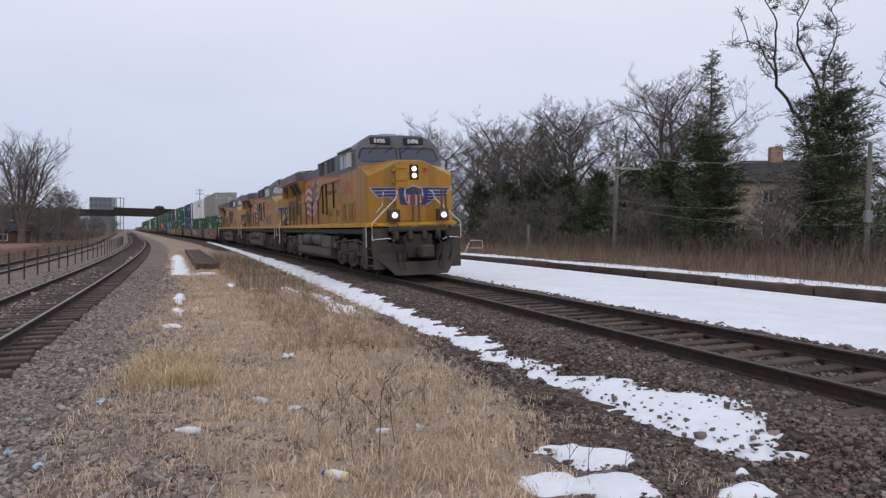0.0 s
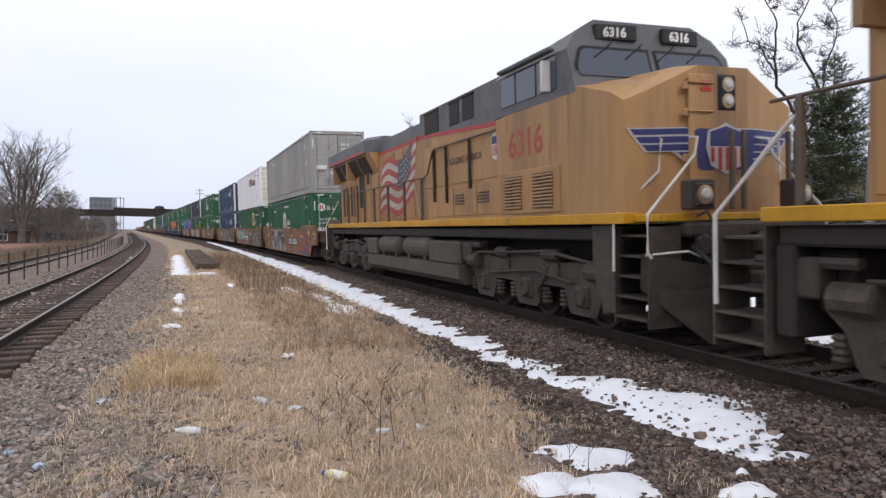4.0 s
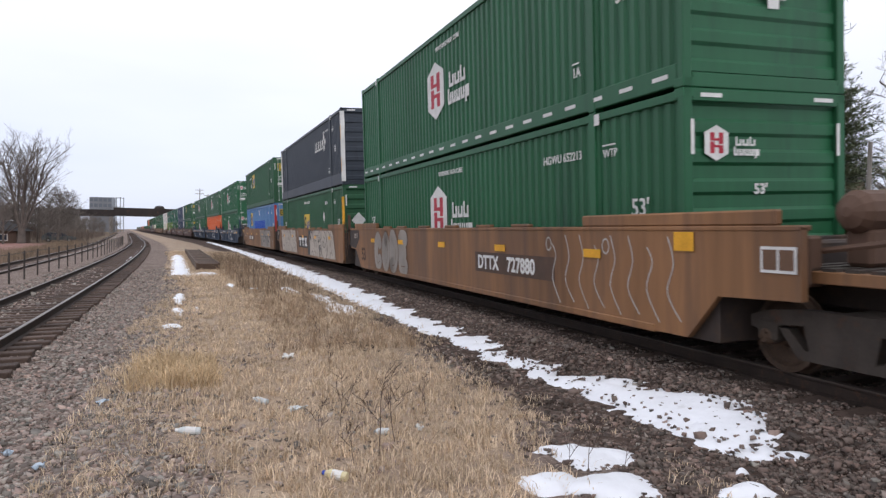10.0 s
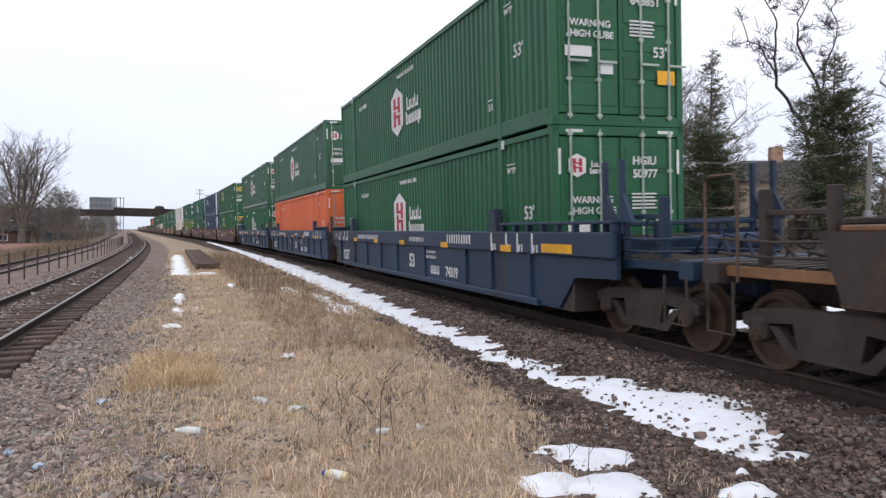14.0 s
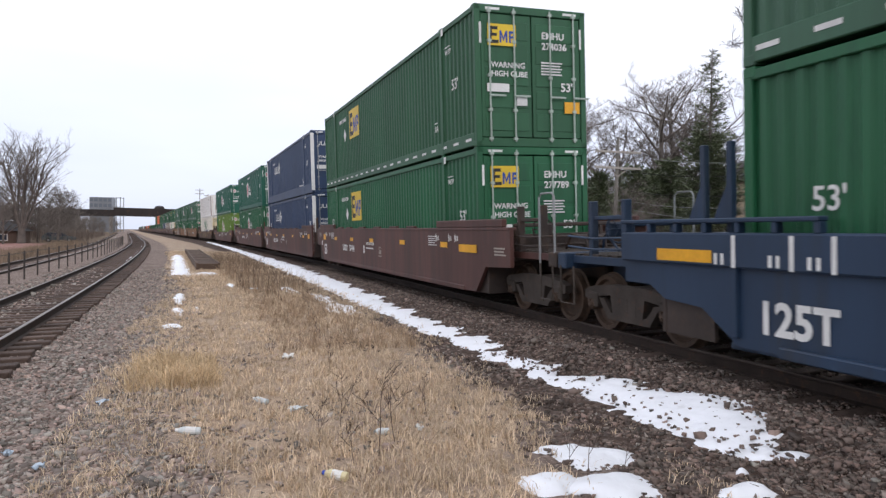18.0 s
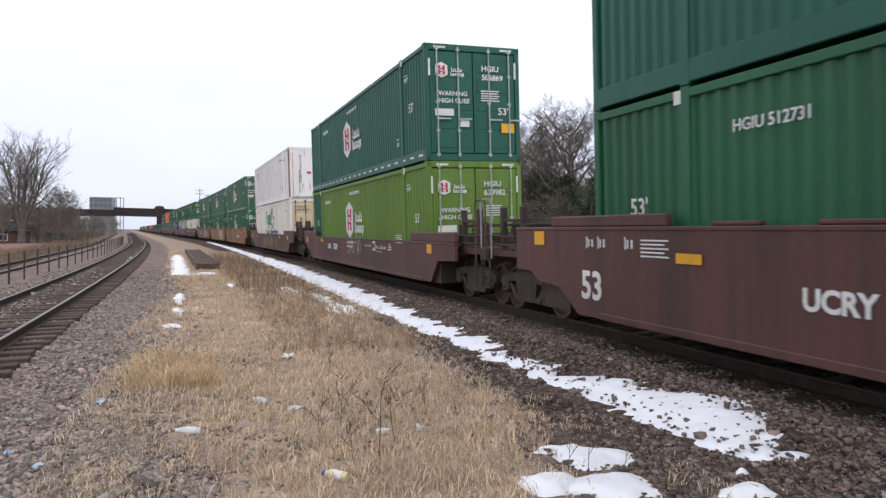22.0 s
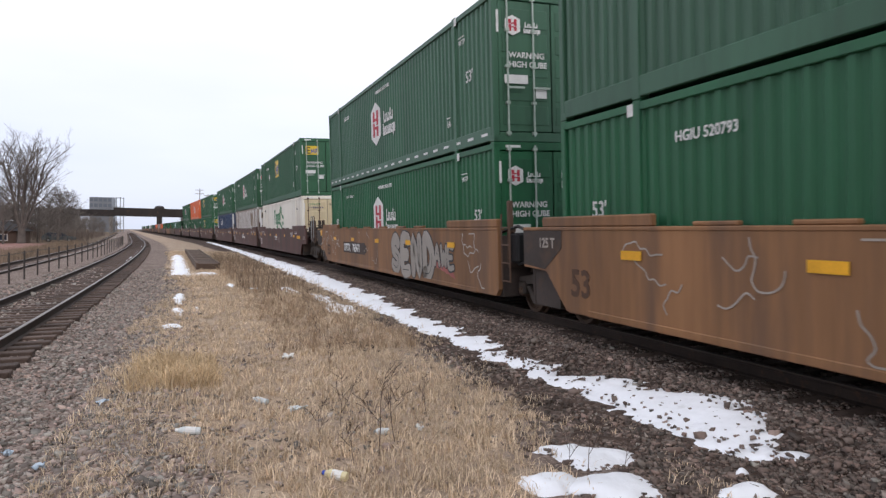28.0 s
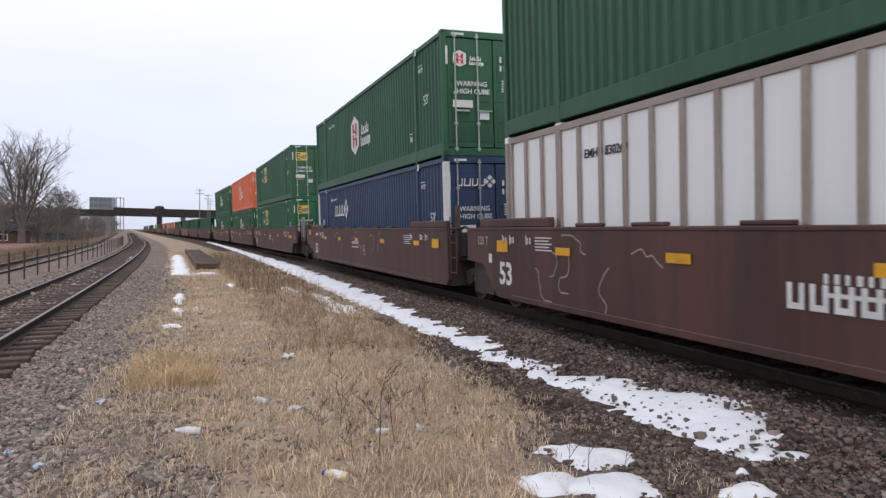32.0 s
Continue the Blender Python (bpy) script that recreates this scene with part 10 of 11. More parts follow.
for z0, z1, sag in ((7.4, 6.3, 0.7), (6.3, 5.9, 0.8), (4.9, 5.0, 0.9), (4.1, 3.9, 0.7), (3.6, 2.3, 0.5)):
    wire((*P1, z0), (*P2, z1), sag, "dark cable sagging between wooden poles")
    wire((*P2, z1), (*P3, z0), sag, "dark cable sagging between wooden poles")
stems("tall_weeds", 45, 2200, (22, 52), (-5.5, -3.4), (0.25, 0.7), 0.45, 0.006, DRYBRUSH, "thin dark dead weeds beside the platform")
for dx in (-1.5, -0.8, 0.8, 1.5):
    wire((P1[0] + dx, P1[1], 7.7), (P0[0] + dx, P0[1], 7.7), 0.9, "thin line wire between crossarms")

# ================= house on the right =================
BEIGE = mat("beige_house_siding", (0.36, 0.29, 0.21), 0.85, 0, 0.12, 2, (0.22, 0.18, 0.14), 0.2)
SHINGLE = mat("dark_roof_shingle", (0.045, 0.042, 0.042), 0.9, 0, 0.25, 3, bump=0.4, bump_scale=9)
CHIMNEY = mat("orange_brick_chimney", (0.40, 0.25, 0.17), 0.85, 0, 0.2, 8, (0.2, 0.1, 0.07), 0.3)
TRIM = mat("off_white_trim", (0.6, 0.58, 0.54), 0.6, 0, 0.1, 4)


def hip_roof(w, d, z0, z1, over):
    sh = Shape()
    a, b = w / 2 + over, d / 2 + over
    r = w / 2 - d / 2 * 0.8
    v = [(-a, -b, z0), (a, -b, z0), (a, b, z0), (-a, b, z0), (-r, 0, z1), (r, 0, z1)]
    return sh.add(v, [(0, 1, 5, 4), (1, 2, 5), (2, 3, 4, 5), (3, 0, 4), (0, 3, 2, 1)])


def house(name, x, y, turn, w, d, eave, ridge, wallmat, label, roofmat, chim=None, rows=((1.0, 2.4), (4.0, 5.4))):
    ob = tagged(new(name), label, "house")
    put(ob, x, y, turn=turn)
    part("wall", Shape().box(-w / 2, w / 2, -d / 2, d / 2, -0.3, eave, 0.02), wallmat, ob)
    part("roof", hip_roof(w, d, eave, ridge, 0.45), roofmat, ob, "dark shingled hip roof" if roofmat is SHINGLE else "snow-covered roof")
    if chim:
        part("chimney", Shape().box(chim[0] - 0.55, chim[0] + 0.55, -0.5, 0.5, eave, chim[1], 0.03), CHIMNEY, ob, "orange brick chimney")
    n = max(2, int(w / 3))
    for z0, z1 in rows:
        if z1 > eave:
            continue
        for i in range(n):
            cx = -w / 2 + w * (i + 0.5) / n
            win = part("window", Shape().box(cx - 0.55, cx + 0.55, -d / 2 - 0.04, -d / 2 + 0.05, z0, z1, 0.01), TRIM, ob, "pale framed window")
            for s2 in (-1, 1):
                part("pane", Shape().box(cx + s2 * 0.24 - 0.2, cx + s2 * 0.24 + 0.2, -d / 2 - 0.055, -d / 2 - 0.03, z0 + 0.1, z1 - 0.1), GLASS, win)
    return ob


house("house", 31.9, 68.0, -8, 13.0, 9.0, 6.0, 8.4, BEIGE, "beige house with a dark hip roof and brick chimney behind evergreens", SHINGLE, (0.3, 9.7))

# ================= bridge and far skyline =================
BRIDGE_STEEL = mat("dark_bridge_steel", (0.028, 0.022, 0.020), 0.8, 0, 0.3, 1, RUST, 0.2)
bridge = tagged(new("road_bridge"), "dark steel girder road bridge over the tracks", "bridge")
part("girder", Shape().box(-17, 80, -4.5, -4.2, 7.0, 10.6, 0.05), BRIDGE_STEEL, bridge)
part("girder", Shape().box(-17, 80, 4.2, 4.5, 7.0, 10.6, 0.05), BRIDGE_STEEL, bridge)
part("deck", Shape().box(-17, 80, -4.2, 4.2, 7.6, 8.1, 0.05), CONCRETE, bridge)
part("approach_span", Shape().box(-46, -17, -3.5, 3.5, 6.7, 9.6, 0.05), BRIDGE_STEEL, bridge)
for k in range(24):
    part("stiffener", shared("stiffener", lambda: Shape().box(-0.09, 0.09, -0.16, 0.0, 7.0, 10.6, 0.01)), BRIDGE_STEEL, bridge, place=Matrix.Translation((-16.5 + 4.0 * k, -4.5, 0)))
for x in (-45, -31, -18, 12, 40):
    part("pier", shared("pier", lambda: Shape().box(-0.8, 0.8, -3.2, 3.2, -0.8, 7.0, 0.1)), CONCRETE, bridge, place=Matrix.Translation((x, 0, 0)))
bridge.matrix_basis = at(345.0, 0.0, 0.0)
dome = tagged(new("water_tank"), "rounded dark tank top beyond the bridge", "tank")
part("tank", Shape().lathe("z", (0, 0, 0), [(0, 1.4), (10.5, 1.4), (11.2, 2.6), (13.0, 2.6), (13.9, 1.9), (14.3, 0.6)], 16), BRIDGE_STEEL, dome)
dome.matrix_basis = at(400, 4.0, -0.5)

TOWER = mat("bluish_glass_block", (0.17, 0.18, 0.195), 0.35, 0.1, 0.15, 0.3)
TOWERGLASS = mat("tinted_tower_glass", (0.13, 0.145, 0.165), 0.2, 0, 0.1, 1)
tower = tagged(new("office_building"), "distant grey glass office block", "building")
part("wall", Shape().box(-6.0, 6.0, -6, 6, -1, 20.5, 0.1), TOWER, tower)
for r in range(4, 6):
    for c in range(5):
        part("window", shared("towerwin", lambda: Shape().box(-0.95, 0.95, -0.06, 0.05, 0, 2.0, 0.02)), TOWERGLASS, tower, place=Matrix.Translation((-5.0 + 2.5 * c, -6.0, 1.5 + 3.3 * r)))
put(tower, -203.0, 415.0, turn=15)
mast = tagged(new("lattice_frame"), "distant steel lattice mast frame", "tower")
for x in (-2.2, 2.2):
    for y in (-2.2, 2.2):
        part("leg", shared("mastleg", lambda: Shape().tube([(0, 0, 0), (0, 0, 21)], 0.22, 6)), GALV, mast, place=Matrix.Translation((x, y, 0)))
for z in (5, 10, 15, 20.5):
    part("ring_beam", shared("mastring", lambda: Shape().box(-2.3, 2.3, -2.3, -2.1, 0, 0.25).box(-2.3, 2.3, 2.1, 2.3, 0, 0.25).box(-2.3, -2.1, -2.1, 2.1, 0, 0.25).box(2.1, 2.3, -2.1, 2.1, 0, 0.25)), GALV, mast, place=Matrix.Translation((0, 0, z)))
put(mast, -196.0, 420.0)

# ================= left side =================
def many_stemmed(seed, height, stems_, label):
    """A leafless tree that forks low into many upright limbs."""
    rng = random.Random(seed)
    thick, thin = [], []
    for k in range(stems_):
        a = 6.283 * k / stems_ + rng.uniform(-0.3, 0.3)
        tilt = rng.uniform(0.12, 0.42)
        t1, t2 = grow(rng, 0.55, 3, 0.012, 1, 2, -0.02, (math.cos(a) * tilt, math.sin(a) * tilt), 0.12)
        g = height * rng.uniform(0.75, 1.0) / max(q[1][2] for q in t1 + t2)
        off = np.array([math.cos(a) * 0.2, math.sin(a) * 0.2, height * 0.12])
        thick += [(p * g + off, q * g + off, r0 * g, r1 * g) for p, q, r0, r1 in t1]
        thin += [(p * g + off, q * g + off, max(r0 * g, 0.012), max(r1 * g, 0.008)) for p, q, r0, r1 in t2]
    thick.append((np.zeros(3), np.array([0, 0, height * 0.14]), 0.5, 0.42))
    ob = tagged(new("bare_tree"), label, "tree", "leafless trees")
    part("trunk", limb_mesh("trunk", thick, sides=6), BARK, ob)
    part("crown", limb_mesh("crown", thin, sides=3), BARK, ob, "crown of fine leafless twigs")
    return ob


LEFTTREE = many_stemmed(121, 15.0, 8, "large leafless tree forking low into many upright limbs")
put(LEFTTREE, -54.5, 90.0, turn=0)
small = bare_tree(122, 9.0, 0.9, 4, 0.018, 1, 3, "smaller leafless tree beside the far tracks")
put(small, -57.5, 104.0)
again(small, -62.0, 96.0, 70)
again(small, -58.0, 86.0, 20)
again(small, -66.0, 104.0, 310)
again(small, -64.0, 118.0, 150)
again(small, -70.0, 128.0, 200)
BROWNWALL = mat("dark_brown_siding", (0.10, 0.065, 0.048), 0.85, 0, 0.2, 2)
house("shed", -60.5, 92.0, 15, 9.0, 6.0, 1.7, 3.2, BROWNWALL, "low dark house with a grey roof beyond the tracks", SHINGLE, None, ((0.4, 1.3),))
house("long_building", -98.0, 140.0, 10, 26.0, 10.0, 3.0, 4.0, BROWNWALL, "long low building with a snow-covered roof", SNOW, None, ((0.8, 2.0),))

FENCEMETAL = mat("dull_brown_fence_steel", (0.055, 0.045, 0.04), 0.7, 0.1, 0.25, 6)
fence = tagged(new("track_fence"), "dark metal fence of thin posts and rails between the tracks", "fence")
for k in range(34):
    s = 12.0 + 2.45 * k
    la = -12.45 + 0.5 * float(smooth(30, 62, s))
    part("post", shared("fencepost", lambda: Shape().box(-0.028, 0.028, -0.028, 0.028, -0.1, 1.02, 0.008)), FENCEMETAL, fence, place=at(s, la, -0.47))
    if k < 33:
        la2 = -12.45 + 0.5 * float(smooth(30, 62, s + 2.45))
        for z in (0.5, 0.95):
            a, b = plan(s, la), plan(s + 2.45, la2)
            part("rail", Shape().tube([(float(a[0]), float(a[1]), z - 0.47), (float(b[0]), float(b[1]), z - 0.47)], 0.010, 5), FENCEMETAL, fence)

CARPAINT = mat("dark_green_grey_car_paint", (0.10, 0.118, 0.12), 0.25, 0.2, 0.1, 3)
TYRE = mat("black_tyre", (0.015, 0.015, 0.015), 0.85, 0, 0.2, 6)


def parked_car(x, y, turn):
    ob = tagged(new("parked_car"), "dark grey-green estate car parked beyond the tracks", "car")
    body = [(-2.25, 0.35), (2.25, 0.35), (2.3, 0.75), (2.1, 0.88), (1.2, 0.95), (0.55, 1.45), (-1.6, 1.48), (-2.15, 0.98), (-2.3, 0.8)]
    part("body", Shape().slab(body, -0.88, 0.88), CARPAINT, ob)
    for sx in (-1, 1):
        part("side_glass", Shape().slab([(-1.75, 0.98), (1.0, 0.98), (0.5, 1.38), (-1.5, 1.40)], sx * 0.885, sx * 0.895), GLASS, ob)
        part("headlight", Shape().box(sx * 0.55, sx * 0.82, 2.27, 2.31, 0.62, 0.76, 0.01), LENS, ob)
        for yy in (-1.4, 1.4):
            wh = part("wheel", Shape().lathe("x", (sx * 0.8, yy, 0.33), [(-0.11, 0.2), (-0.11, 0.33), (0.11, 0.33), (0.11, 0.2)], 16), TYRE, ob)
            part("rim", Shape().lathe("x", (sx * 0.8, yy, 0.33), [(-0.115, 0.05), (-0.115, 0.19), (0.115, 0.19), (0.115, 0.05)], 12), GALV, wh)
    put(ob, x, y, turn=turn)
    return ob


parked_car(-58.5, 106.0, -62)

# low timber platform and hoop rail
platform = tagged(new("timber_platform"), "long low rusty-brown timber platform in the grass", "platform")
PLANK = mat("rusty_brown_planks", (0.085, 0.055, 0.038), 0.85, 0, 0.3, 4, (0.05, 0.035, 0.028), 0.3, jitter=0.3)
for sx in (-1, 1):
    part("side_beam", Shape().box(sx * 0.52, sx * 0.42, -12, 12, -0.1, 0.34, 0.02), PLANK, platform)
part("end_board", Shape().box(-0.42, 0.42, -12, -11.9, -0.1, 0.30, 0.02), PLANK, platform)
for k in range(80):
    part("plank", shared("plank", lambda: Shape().box(-0.42, 0.42, -0.135, 0.135, 0.24, 0.29, 0.01)), PLANK, platform, place=pose(0, -11.8 + 0.3 * k, random.uniform(-0.01, 0.01), 0, 0, random.uniform(-1, 1)))
platform.matrix_basis = at(48.0, -6.0, -0.42, 0.0)
hoop = tagged(new("hoop_rail"), "white pipe hoop rail at the edge of the snow", "railing")
part("pipe", Shape().tube([(-0.75, 0, 0), (-0.5, 0, 0.75), (-0.3, 0, 1.05), (0.5, 0, 1.05), (0.55, 0, 0.5)], 0.028, 6), RAILWHITE, hoop)
part("pipe", Shape().tube([(-0.6, 0, 0.5), (0.55, 0, 0.5), (0.58, 0, 0)], 0.022, 6), RAILWHITE, hoop)
put(hoop, 2.3, 50.0)


LOT = mat("brick_red_gravel", (0.25, 0.125, 0.10), 0.9, 0, 0.25, 1.2, (0.20, 0.16, 0.14), 0.4)
lot_s, lot_l = np.meshgrid(np.linspace(46, 108, 40), np.linspace(-44, -19.5, 22), indexing="ij")
lot_x, lot_y = plan(lot_s, lot_l)
lot_z = ground_z(lot_s, lot_l) + 0.03 + 0.02 * field(lot_s, lot_l, 2.0, 91)
ids = np.arange(40 * 22).reshape(40, 22)
tagged(new("gravel_lot", raw_mesh("gravel_lot", np.stack([lot_x, lot_y, lot_z], -1).reshape(-1, 3), np.stack([ids[:-1, :-1], ids[:-1, 1:], ids[1:, 1:], ids[1:, :-1]], -1).reshape(-1, 4)[:, ::-1], LOT)), "brick-red gravel lot beyond the fence", "gravel", kind="stuff")


# ================= ballast stones and grass =================
def chip():
    """Corners and faces of a rough block."""
    v = np.array([(x, y, z) for x in (-1, 1) for y in (-1, 1) for z in (-1, 1)], float) * 0.62
    quads = [(0, 1, 3, 2), (4, 6, 7, 5), (0, 4, 5, 1), (2, 3, 7, 6), (0, 2, 6, 4), (1, 5, 7, 3)]
    return v, np.array([t for a, b, c, d in quads for t in ((a, b, c), (a, c, d))])


def stones(name, seed, count, s_rng, l_rng, size, label, keep=None, near=0.0, material=None, lift=0.0):
    """Crushed stone: squashed, chipped lumps half sunk into the bed."""
    rng = np.random.default_rng(seed)
    s = s_rng[0] + (s_rng[1] - s_rng[0]) * rng.uniform(0, 1, count) ** (1 + near)
    lat = rng.uniform(*l_rng, count)
    if keep is not None:
        ok = keep(s, lat, rng)
        s, lat = s[ok], lat[ok]
    n = len(s)
    bv, bf = chip()
    r = size * rng.lognormal(0, 0.32, n)
    V = bv[None] * rng.uniform(0.6, 1.3, (n, 8, 1)) + rng.normal(0, 0.13, (n, 8, 3))
    V = V * (rng.uniform(0.65, 1.3, (n, 1, 3)) * np.array([1, 1, 0.72])) * r[:, None, None]
    a = rng.uniform(0, 6.283, n)
    c, q = np.cos(a)[:, None], np.sin(a)[:, None]
    V = np.stack([V[..., 0] * c - V[..., 1] * q, V[..., 0] * q + V[..., 1] * c, V[..., 2] + rng.uniform(-0.4, 0.4, (n, 1)) * V[..., 0]], -1)
    x, y = plan(s, lat)
    V += np.stack([x, y, ground_z(s, lat) + lift + r * rng.uniform(-0.1, 0.45, n)], -1)[:, None]
    F = (bf[None] + (np.arange(n) * 8)[:, None, None]).reshape(-1, 3)
    return tagged(new(name, raw_mesh(name, V.reshape(-1, 3), F, material or STONE)), label, "ballast", kind="stuff")


def off_rails(lat0):
    return lambda s, la, rng: (np.abs(np.abs(la - lat0) - 0.7525) > 0.10)


stones("ballast_stones", 71, 66000, (5.2, 36), (-4.4, -0.85), 0.0195, "crushed grey-brown ballast stones beside the main track", lambda s, la, g: ((strip_mask(s, la) < 0.0) | (g.uniform(0, 1, len(s)) < 0.06)) & (la > np.interp(s, (5.5, 7.5, 9.0, 12.0), (-4.3, -4.0, -3.4, -3.0)) + g.normal(0, 0.25, len(s))) & ~((la > -1.36) & (np.abs((s + 15) / 0.53 - np.round((s + 15) / 0.53)) * 0.53 < 0.13)), 0.7, STONE_DARK)
stones("ballast_stones", 72, 15000, (6.5, 40), (-0.68, 0.68), 0.026, "crushed ballast stones between the rails", None, 0.6, STONE_DARK)
stones("ballast_stones", 73, 5000, (6, 40), (0.9, 3.2), 0.032, "crushed ballast stones beyond the main track", None, 0.4, STONE_DARK)
stones("ballast_stones", 74, 54000, (6.0, 38), (-9.3, -6.7), 0.022, "crushed grey ballast stones beside the second track", lambda s, la, g: (la < -7.1 + g.normal(0, 0.3, len(s))), 0.8)
stones("ballast_stones", 75, 9000, (8, 40), (-12.2, -9.2), 0.034, "crushed ballast stones between the second rails", off_rails(-10.35), 0.3)
SOIL = mat("damp_dark_soil", (0.060, 0.043, 0.034), 0.9, 0, 0.3, 10, island=True, jitter=0.3)
for s0, la0, rs, rl in ((13.6, -4.4, 0.7, 0.28), (9.1, -3.3, 0.35, 0.2), (11.2, -3.1, 0.5, 0.15)):
    stones("soil_clods", int(s0 * 10), 700, (s0 - 2 * rs, s0 + 2 * rs), (la0 - 2 * rl, la0 + 2 * rl), 0.019, "dark clods of bare damp soil in the grass", lambda s, la, g: np.hypot((s - s0) / rs, (la - la0) / rl) + g.normal(0, 0.25, len(s)) < 1.0, 0.0, SOIL, 0.01)
stones("pale_stones", 78, 900, (5.6, 22), (-3.2, -0.9), 0.024, "scattered pale limestone pieces in the ballast", None, 0.6, STONE)
stones("snow_stones", 77, 520, (6.2, 12), (-2.75, -1.8), 0.021, "dark stones poking out of the snow strip", None, 0.2, STONE_DARK, 0.045)
stones("loose_stones", 76, 15000, (5.0, 16), (-7.3, -3.0), 0.016, "loose stones scattered in the dry grass", lambda s, la, g: field(s, la, 1.3, 8) + g.normal(0, 0.4, len(s)) > 0.15 - 0.5 * np.clip((9.5 - s) / 4, 0, 1))


def grass(name, seed, tufts, s_rng, l_rng, label, near=1.0, h0=0.10, h1=0.30, per=9, keep=None, material=None, wide=0.0021):
    """Dry tufts of bent blades."""
    rng = np.random.default_rng(seed)
    s = s_rng[0] + (s_rng[1] - s_rng[0]) * rng.uniform(0, 1, tufts) ** (1 + near)
    lat = rng.uniform(*l_rng, tufts)
    dens = field(s, lat, 1.6, seed) * 0.8 + field(s, lat, 0.5, seed + 1) * 0.4
    edge = np.minimum(lat - l_rng[0], l_rng[1] - lat)
    ok = dens + rng.normal(0, 0.35, tufts) + np.clip(edge * 1.3 - 0.55, -0.9, 0.5) > -0.35
    if keep is not None:
        ok &= keep(s, lat, rng)
    s, lat, dens = s[ok], lat[ok], dens[ok]
    n = len(s)
    S = np.repeat(s, per) + rng.normal(0, 0.03, n * per)
    L = np.repeat(lat, per) + rng.normal(0, 0.03, n * per)
    h = np.repeat(rng.uniform(h0, h1, n) * (1 + 0.45 * np.clip(dens, -1, 1)), per) * rng.uniform(0.5, 1.15, n * per)
    m = n * per
    x, y = plan(S, L)
    root = np.stack([x, y, ground_z(S, L) - 0.01], -1)
    a = rng.uniform(0, 6.283, m)
    le = np.abs(rng.normal(0.55, 0.45, m)) * h
    dirv = np.stack([np.cos(a), np.sin(a), 0 * a], -1)
    mid = root + dirv * (le * 0.35)[:, None] + np.array([0, 0, 1.0]) * (h * 0.62)[:, None]
    tip = root + dirv * le[:, None] + np.array([0, 0, 1.0]) * (h * rng.uniform(0.75, 1.0, m))[:, None]
    wd = (wide * rng.uniform(0.7, 1.5, m) * (1 + 0.06 * S.clip(0, 60)))[:, None]
    b = rng.uniform(0, 6.283, m)
    w = np.stack([np.cos(b), np.sin(b), 0 * b], -1) * wd
    V = np.stack([root - w, root + w, mid + w * 0.8, mid - w * 0.8, tip], 1).reshape(-1, 3)
    k = np.arange(m)[:, None] * 5
    F = np.concatenate([k + [0, 1, 2], k + [0, 2, 3], k + [3, 2, 4]])
    return tagged(new(name, raw_mesh(name, V, F, material or STRAW)), label, "grass", kind="stuff")


def strip(s, la, g):
    """The outline of the grass strip: narrow close by, wider farther on."""
    r = np.interp(s, (5.5, 7.0, 7.8, 8.7, 12, 15, 19, 27), (-5.2, -4.55, -4.05, -3.7, -3.5, -3.25, -3.0, -2.7))
    lf = np.interp(s, (5.5, 7.6, 8.3, 9.3, 12), (-6.0, -6.6, -7.05, -7.4, -7.6))
    return (la < r + g.normal(0, 0.22, len(s))) & (la > lf + g.normal(0, 0.22, len(s)))


grass("dry_grass", 81, 25000, (5.2, 64), (-7.9, -2.4), "pale dry winter grass between the tracks", 1.0, 0.035, 0.13, 9, keep=strip)
grass("sparse_grass", 86, 1500, (6.0, 16), (-5.0, -2.9), "sparse dry stalks in the brown ballast", 0.6, 0.03, 0.10, 5, keep=lambda s, la, g: field(s, la, 0.6, 14) > 0.1)
grass("dry_grass", 82, 2600, (6.0, 18), (-8.0, -6.9), "sparse dry grass at the edge of the ballast", 0.8, 0.04, 0.12, 7)
TAWNY = mat("tawny_grass_blades", (0.56, 0.42, 0.26), 0.8, 0, 0.2, 3, island=True, jitter=0.3)
grass("tawny_tussocks", 83, 420, (10.9, 12.8), (-7.6, -6.6), "tall tawny grass tussocks at the ballast edge", 0.0, 0.1, 0.28, 12, material=TAWNY)
BROWNGRASS = mat("brown_dead_grass", (0.36, 0.26, 0.175), 0.85, 0, 0.25, 3, island=True, jitter=0.35)
grass("brown_weeds", 84, 1800, (13, 48), (-5.6, -3.2), "darker brown dead weeds in the grass", 0.3, 0.08, 0.25, 9, material=BROWNGRASS)
grass("bank_tufts", 85, 3600, (-8, 80), (12.0, 16.5), "tan grass tufts on the bank above the low wall", 0.2, 0.2, 0.5, 8, material=DRYBRUSH)

WEEDSTEM = mat("dark_weed_stem", (0.075, 0.05, 0.04), 0.85, 0, 0.2, 6)


def weed(seed, s, lat, height, label):
    rng = random.Random(seed)
    thick, thin = grow(rng, 0.6, 2, 0.006, 2, 1, 0.0, (rng.uniform(-0.2, 0.2), rng.uniform(-0.2, 0.2)), 0.10)
    k = height / max(q[1][2] for q in thick + thin)
    segs = [(p * k, q * k, max(a * k, 0.0022), max(b * k, 0.0016)) for p, q, a, b in thick + thin]
    ob = tagged(new("dead_weed"), label, "weed", "dead weeds in the grass")
    part("stem", limb_mesh("stem", segs, sides=4), WEEDSTEM, ob)
    return stand(ob, s, lat, rng.uniform(0, 360), 0.01)


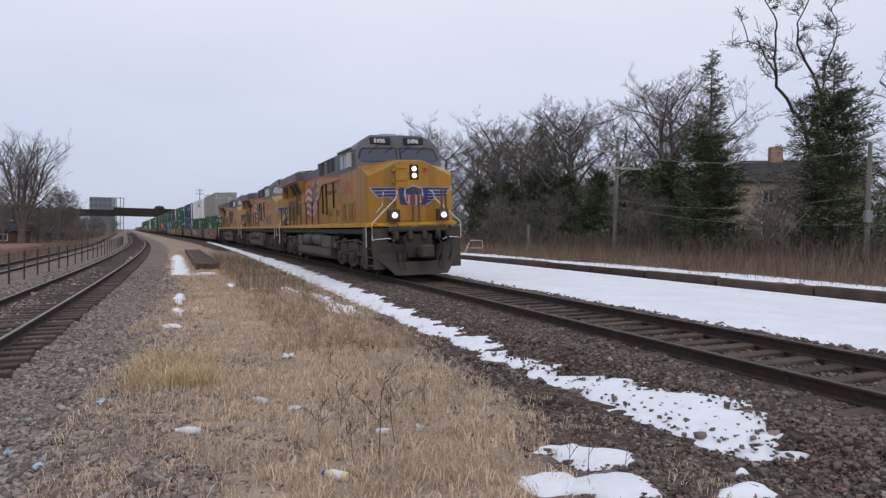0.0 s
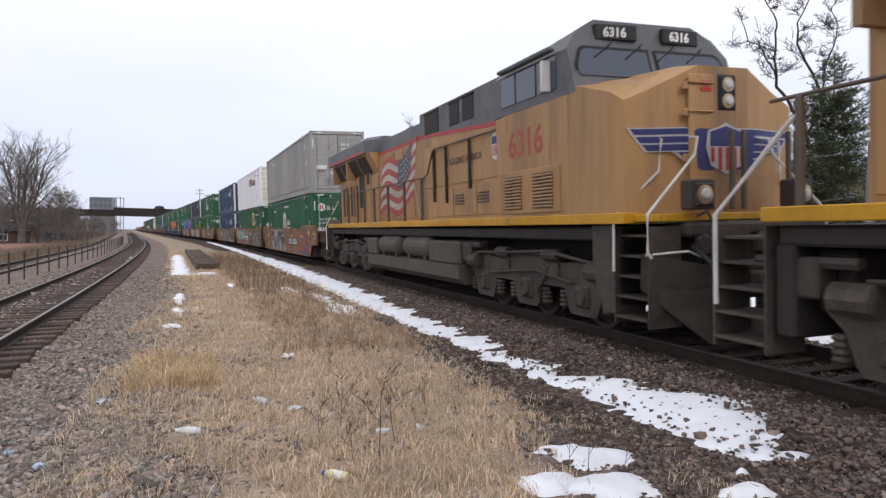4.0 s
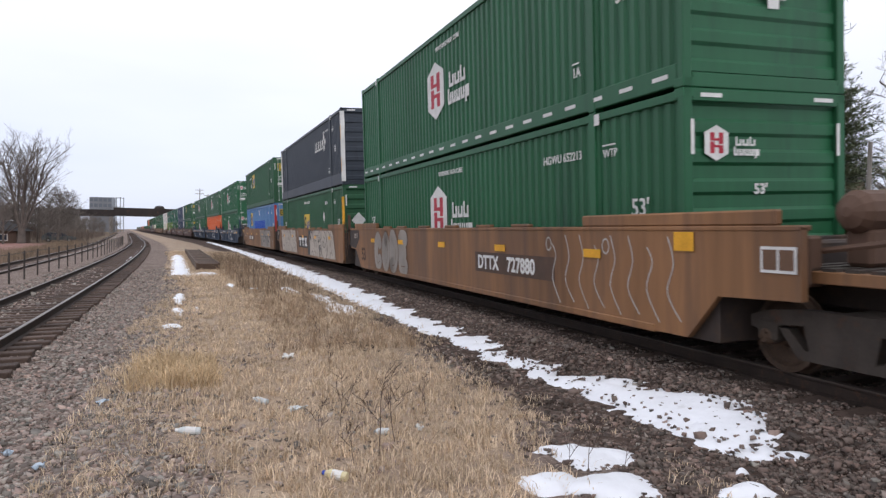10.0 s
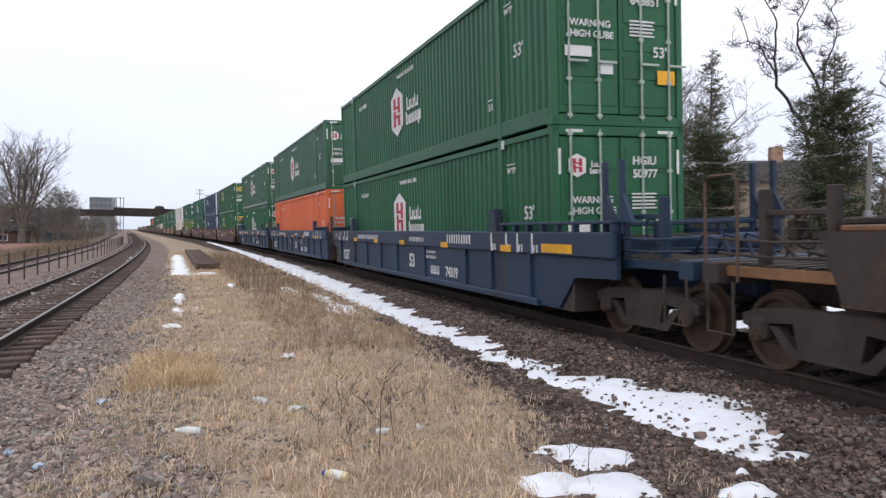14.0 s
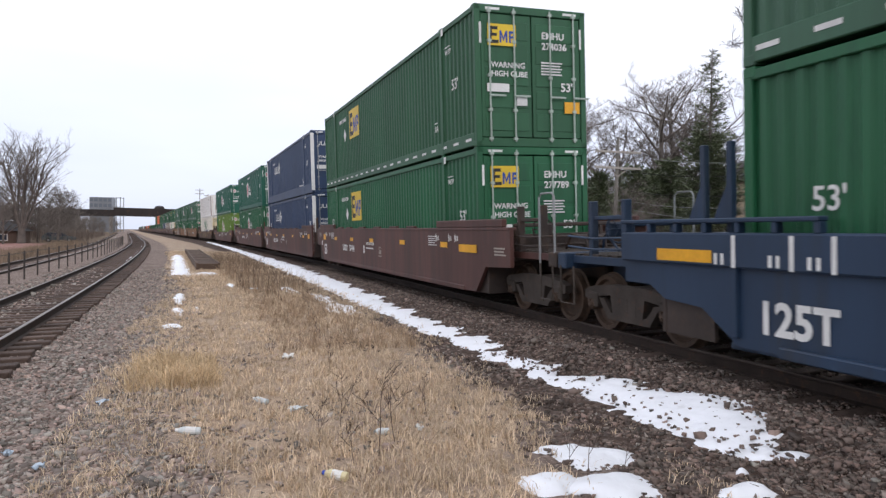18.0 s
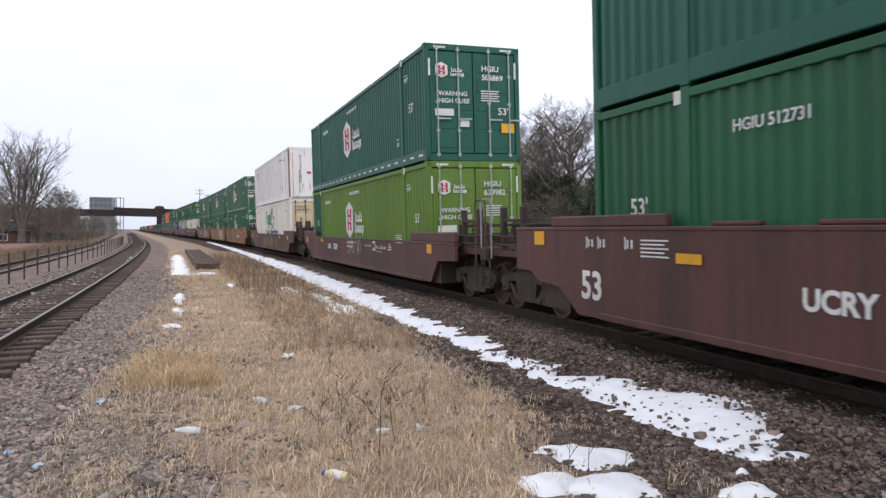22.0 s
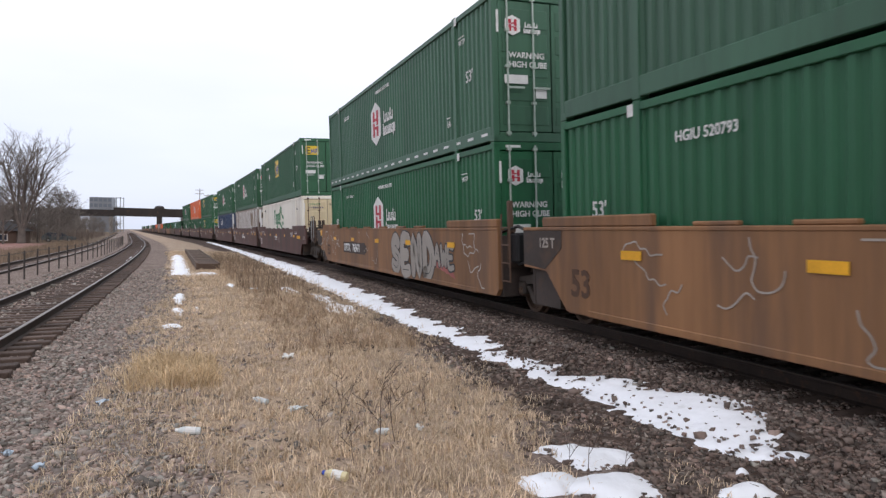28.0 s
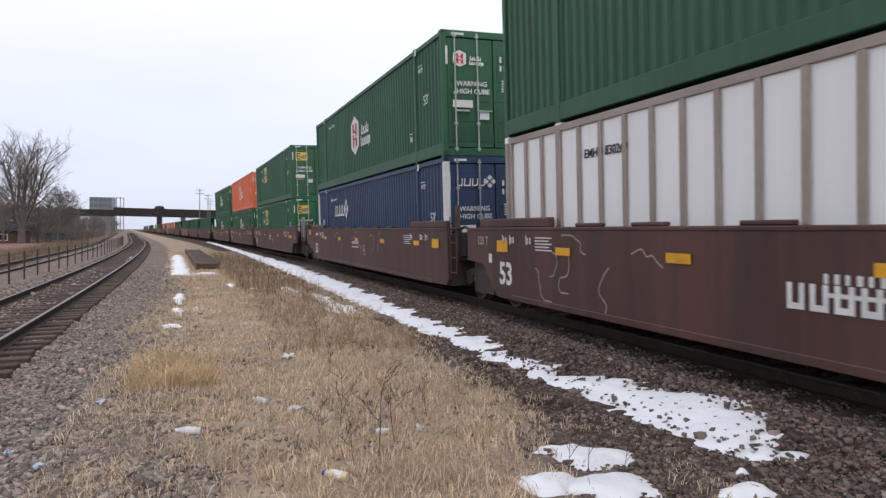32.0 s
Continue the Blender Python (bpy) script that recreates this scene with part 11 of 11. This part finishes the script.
for k, (s, lat, h) in enumerate(((8.0, -5.45, 0.75), (8.2, -5.25, 0.6), (8.6, -5.65, 0.6), (7.8, -5.7, 0.4), (7.0, -4.09, 0.55), (7.1, -4.2, 0.42), (6.9, -3.85, 0.4), (9.2, -3.6, 0.35), (11.5, -5.2, 0.4),
                                 (14.0, -4.9, 0.6), (17.0, -4.6, 0.7), (22.0, -4.6, 0.9), (26.0, -4.9, 0.9), (9.0, -4.7, 0.45), (12.0, -5.9, 0.5), (30.0, -4.4, 1.0), (24.0, -5.4, 0.7), (8.2, -5.9, 0.5))):
    weed(90 + k, s, lat, h, "dark dry branching weed standing in the grass")

# ================= litter =================
BOTTLE = mat("cloudy_clear_plastic", (0.55, 0.58, 0.58), 0.25, 0, 0.1, 10)
CREAMPLASTIC = mat("cream_plastic", (0.62, 0.55, 0.33), 0.4, 0, 0.1, 10)
BLUECAP = mat("blue_plastic", (0.03, 0.07, 0.40), 0.4, 0, 0.1, 10)
SKYWRAP = mat("pale_blue_wrapper", (0.42, 0.50, 0.58), 0.4, 0, 0.2, 20)


def bottle(s, lat, turn, body, cap, label, length=0.2, rad=0.033, band=None):
    ob = tagged(new("litter_bottle"), label, "bottle", "litter in the grass")
    L = length
    part("body", Shape().lathe("y", (0, 0, 0), [(-L / 2, rad * 0.6), (-L * 0.47, rad), (-L * 0.1, rad * 0.95), (0, rad * 1.02), (L * 0.2, rad), (L * 0.32, rad * 0.7), (L * 0.4, rad * 0.42)], 12), body, ob)
    part("cap", Shape().lathe("y", (0, 0, 0), [(L * 0.39, rad * 0.48), (L * 0.5, rad * 0.48)], 10), cap, ob)
    if band:
        part("paper_label", Shape().lathe("y", (0, 0, 0), [(-L * 0.28, rad * 1.04), (L * 0.1, rad * 1.06)], 12), band, ob)
    ob.matrix_basis = at(s, lat, float(ground_z(s, lat)) + rad * 1.2, turn) @ pose(0, 0, 0, 4, 0, 0)
    return ob


def scrap(s, lat, turn, material, size, label, seed):
    rng = random.Random(seed)
    sh = Shape()
    n = 5
    v = [(size * (i / (n - 1) - 0.5) + rng.uniform(-0.01, 0.01), size * 0.7 * (j / (n - 1) - 0.5) + rng.uniform(-0.01, 0.01), rng.uniform(0.0, 0.05) + 0.01) for i in range(n) for j in range(n)]
    f = [(i * n + j, i * n + j + 1, (i + 1) * n + j + 1, (i + 1) * n + j) for i in range(n - 1) for j in range(n - 1)]
    sh.add(v, f)
    k = len(v)
    sh.add([(a, b, c - 0.004) for a, b, c in v], [q[::-1] for q in f])
    ob = tagged(new("litter_wrapper"), label, "litter", "litter in the grass")
    part("sheet", sh, material, ob)
    ob.matrix_basis = at(s, lat, float(ground_z(s, lat)) + 0.02, turn)
    return ob


bottle(7.5, -5.91, 55, CREAMPLASTIC, BLUECAP, "cream plastic bottle with a blue cap lying in the grass", 0.2, 0.036, WHITEPAINT)
bottle(9.0, -6.93, 80, BOTTLE, WHITEPAINT, "crushed clear plastic bottle lying in the grass", 0.22, 0.036, WHITEPAINT)
bottle(10.0, -6.22, 40, BOTTLE, WHITEPAINT, "clear plastic bottle lying in the grass", 0.2, 0.032)
bottle(8.5, -5.30, 95, BOTTLE, GALV, "dull grey drink can in the grass", 0.14, 0.033)
for k, (s, lat, m, size, words) in enumerate(((8.5, -8.0, SKYWRAP, 0.08, "pale blue wrapper on the ballast"), (10.5, -7.78, SKYWRAP, 0.11, "pale bluish plastic bag on the ballast"), (12.5, -5.61, WHITEPAINT, 0.2, "scrap of white paper in the grass"),
                                              (8.5, -4.94, WHITEPAINT, 0.08, "scrap of white paper in the grass"), (24.5, -5.04, WHITEPAINT, 0.22, "white plastic scrap in the grass"), (9.5, -5.9, BOTTLE, 0.18, "flattened clear plastic scrap in the grass"), (9.0, -8.32, SKYWRAP, 0.07, "small pale blue scrap on the ballast"))):
    scrap(s, lat, 40 * k, m, size, words, 200 + k)

motions()
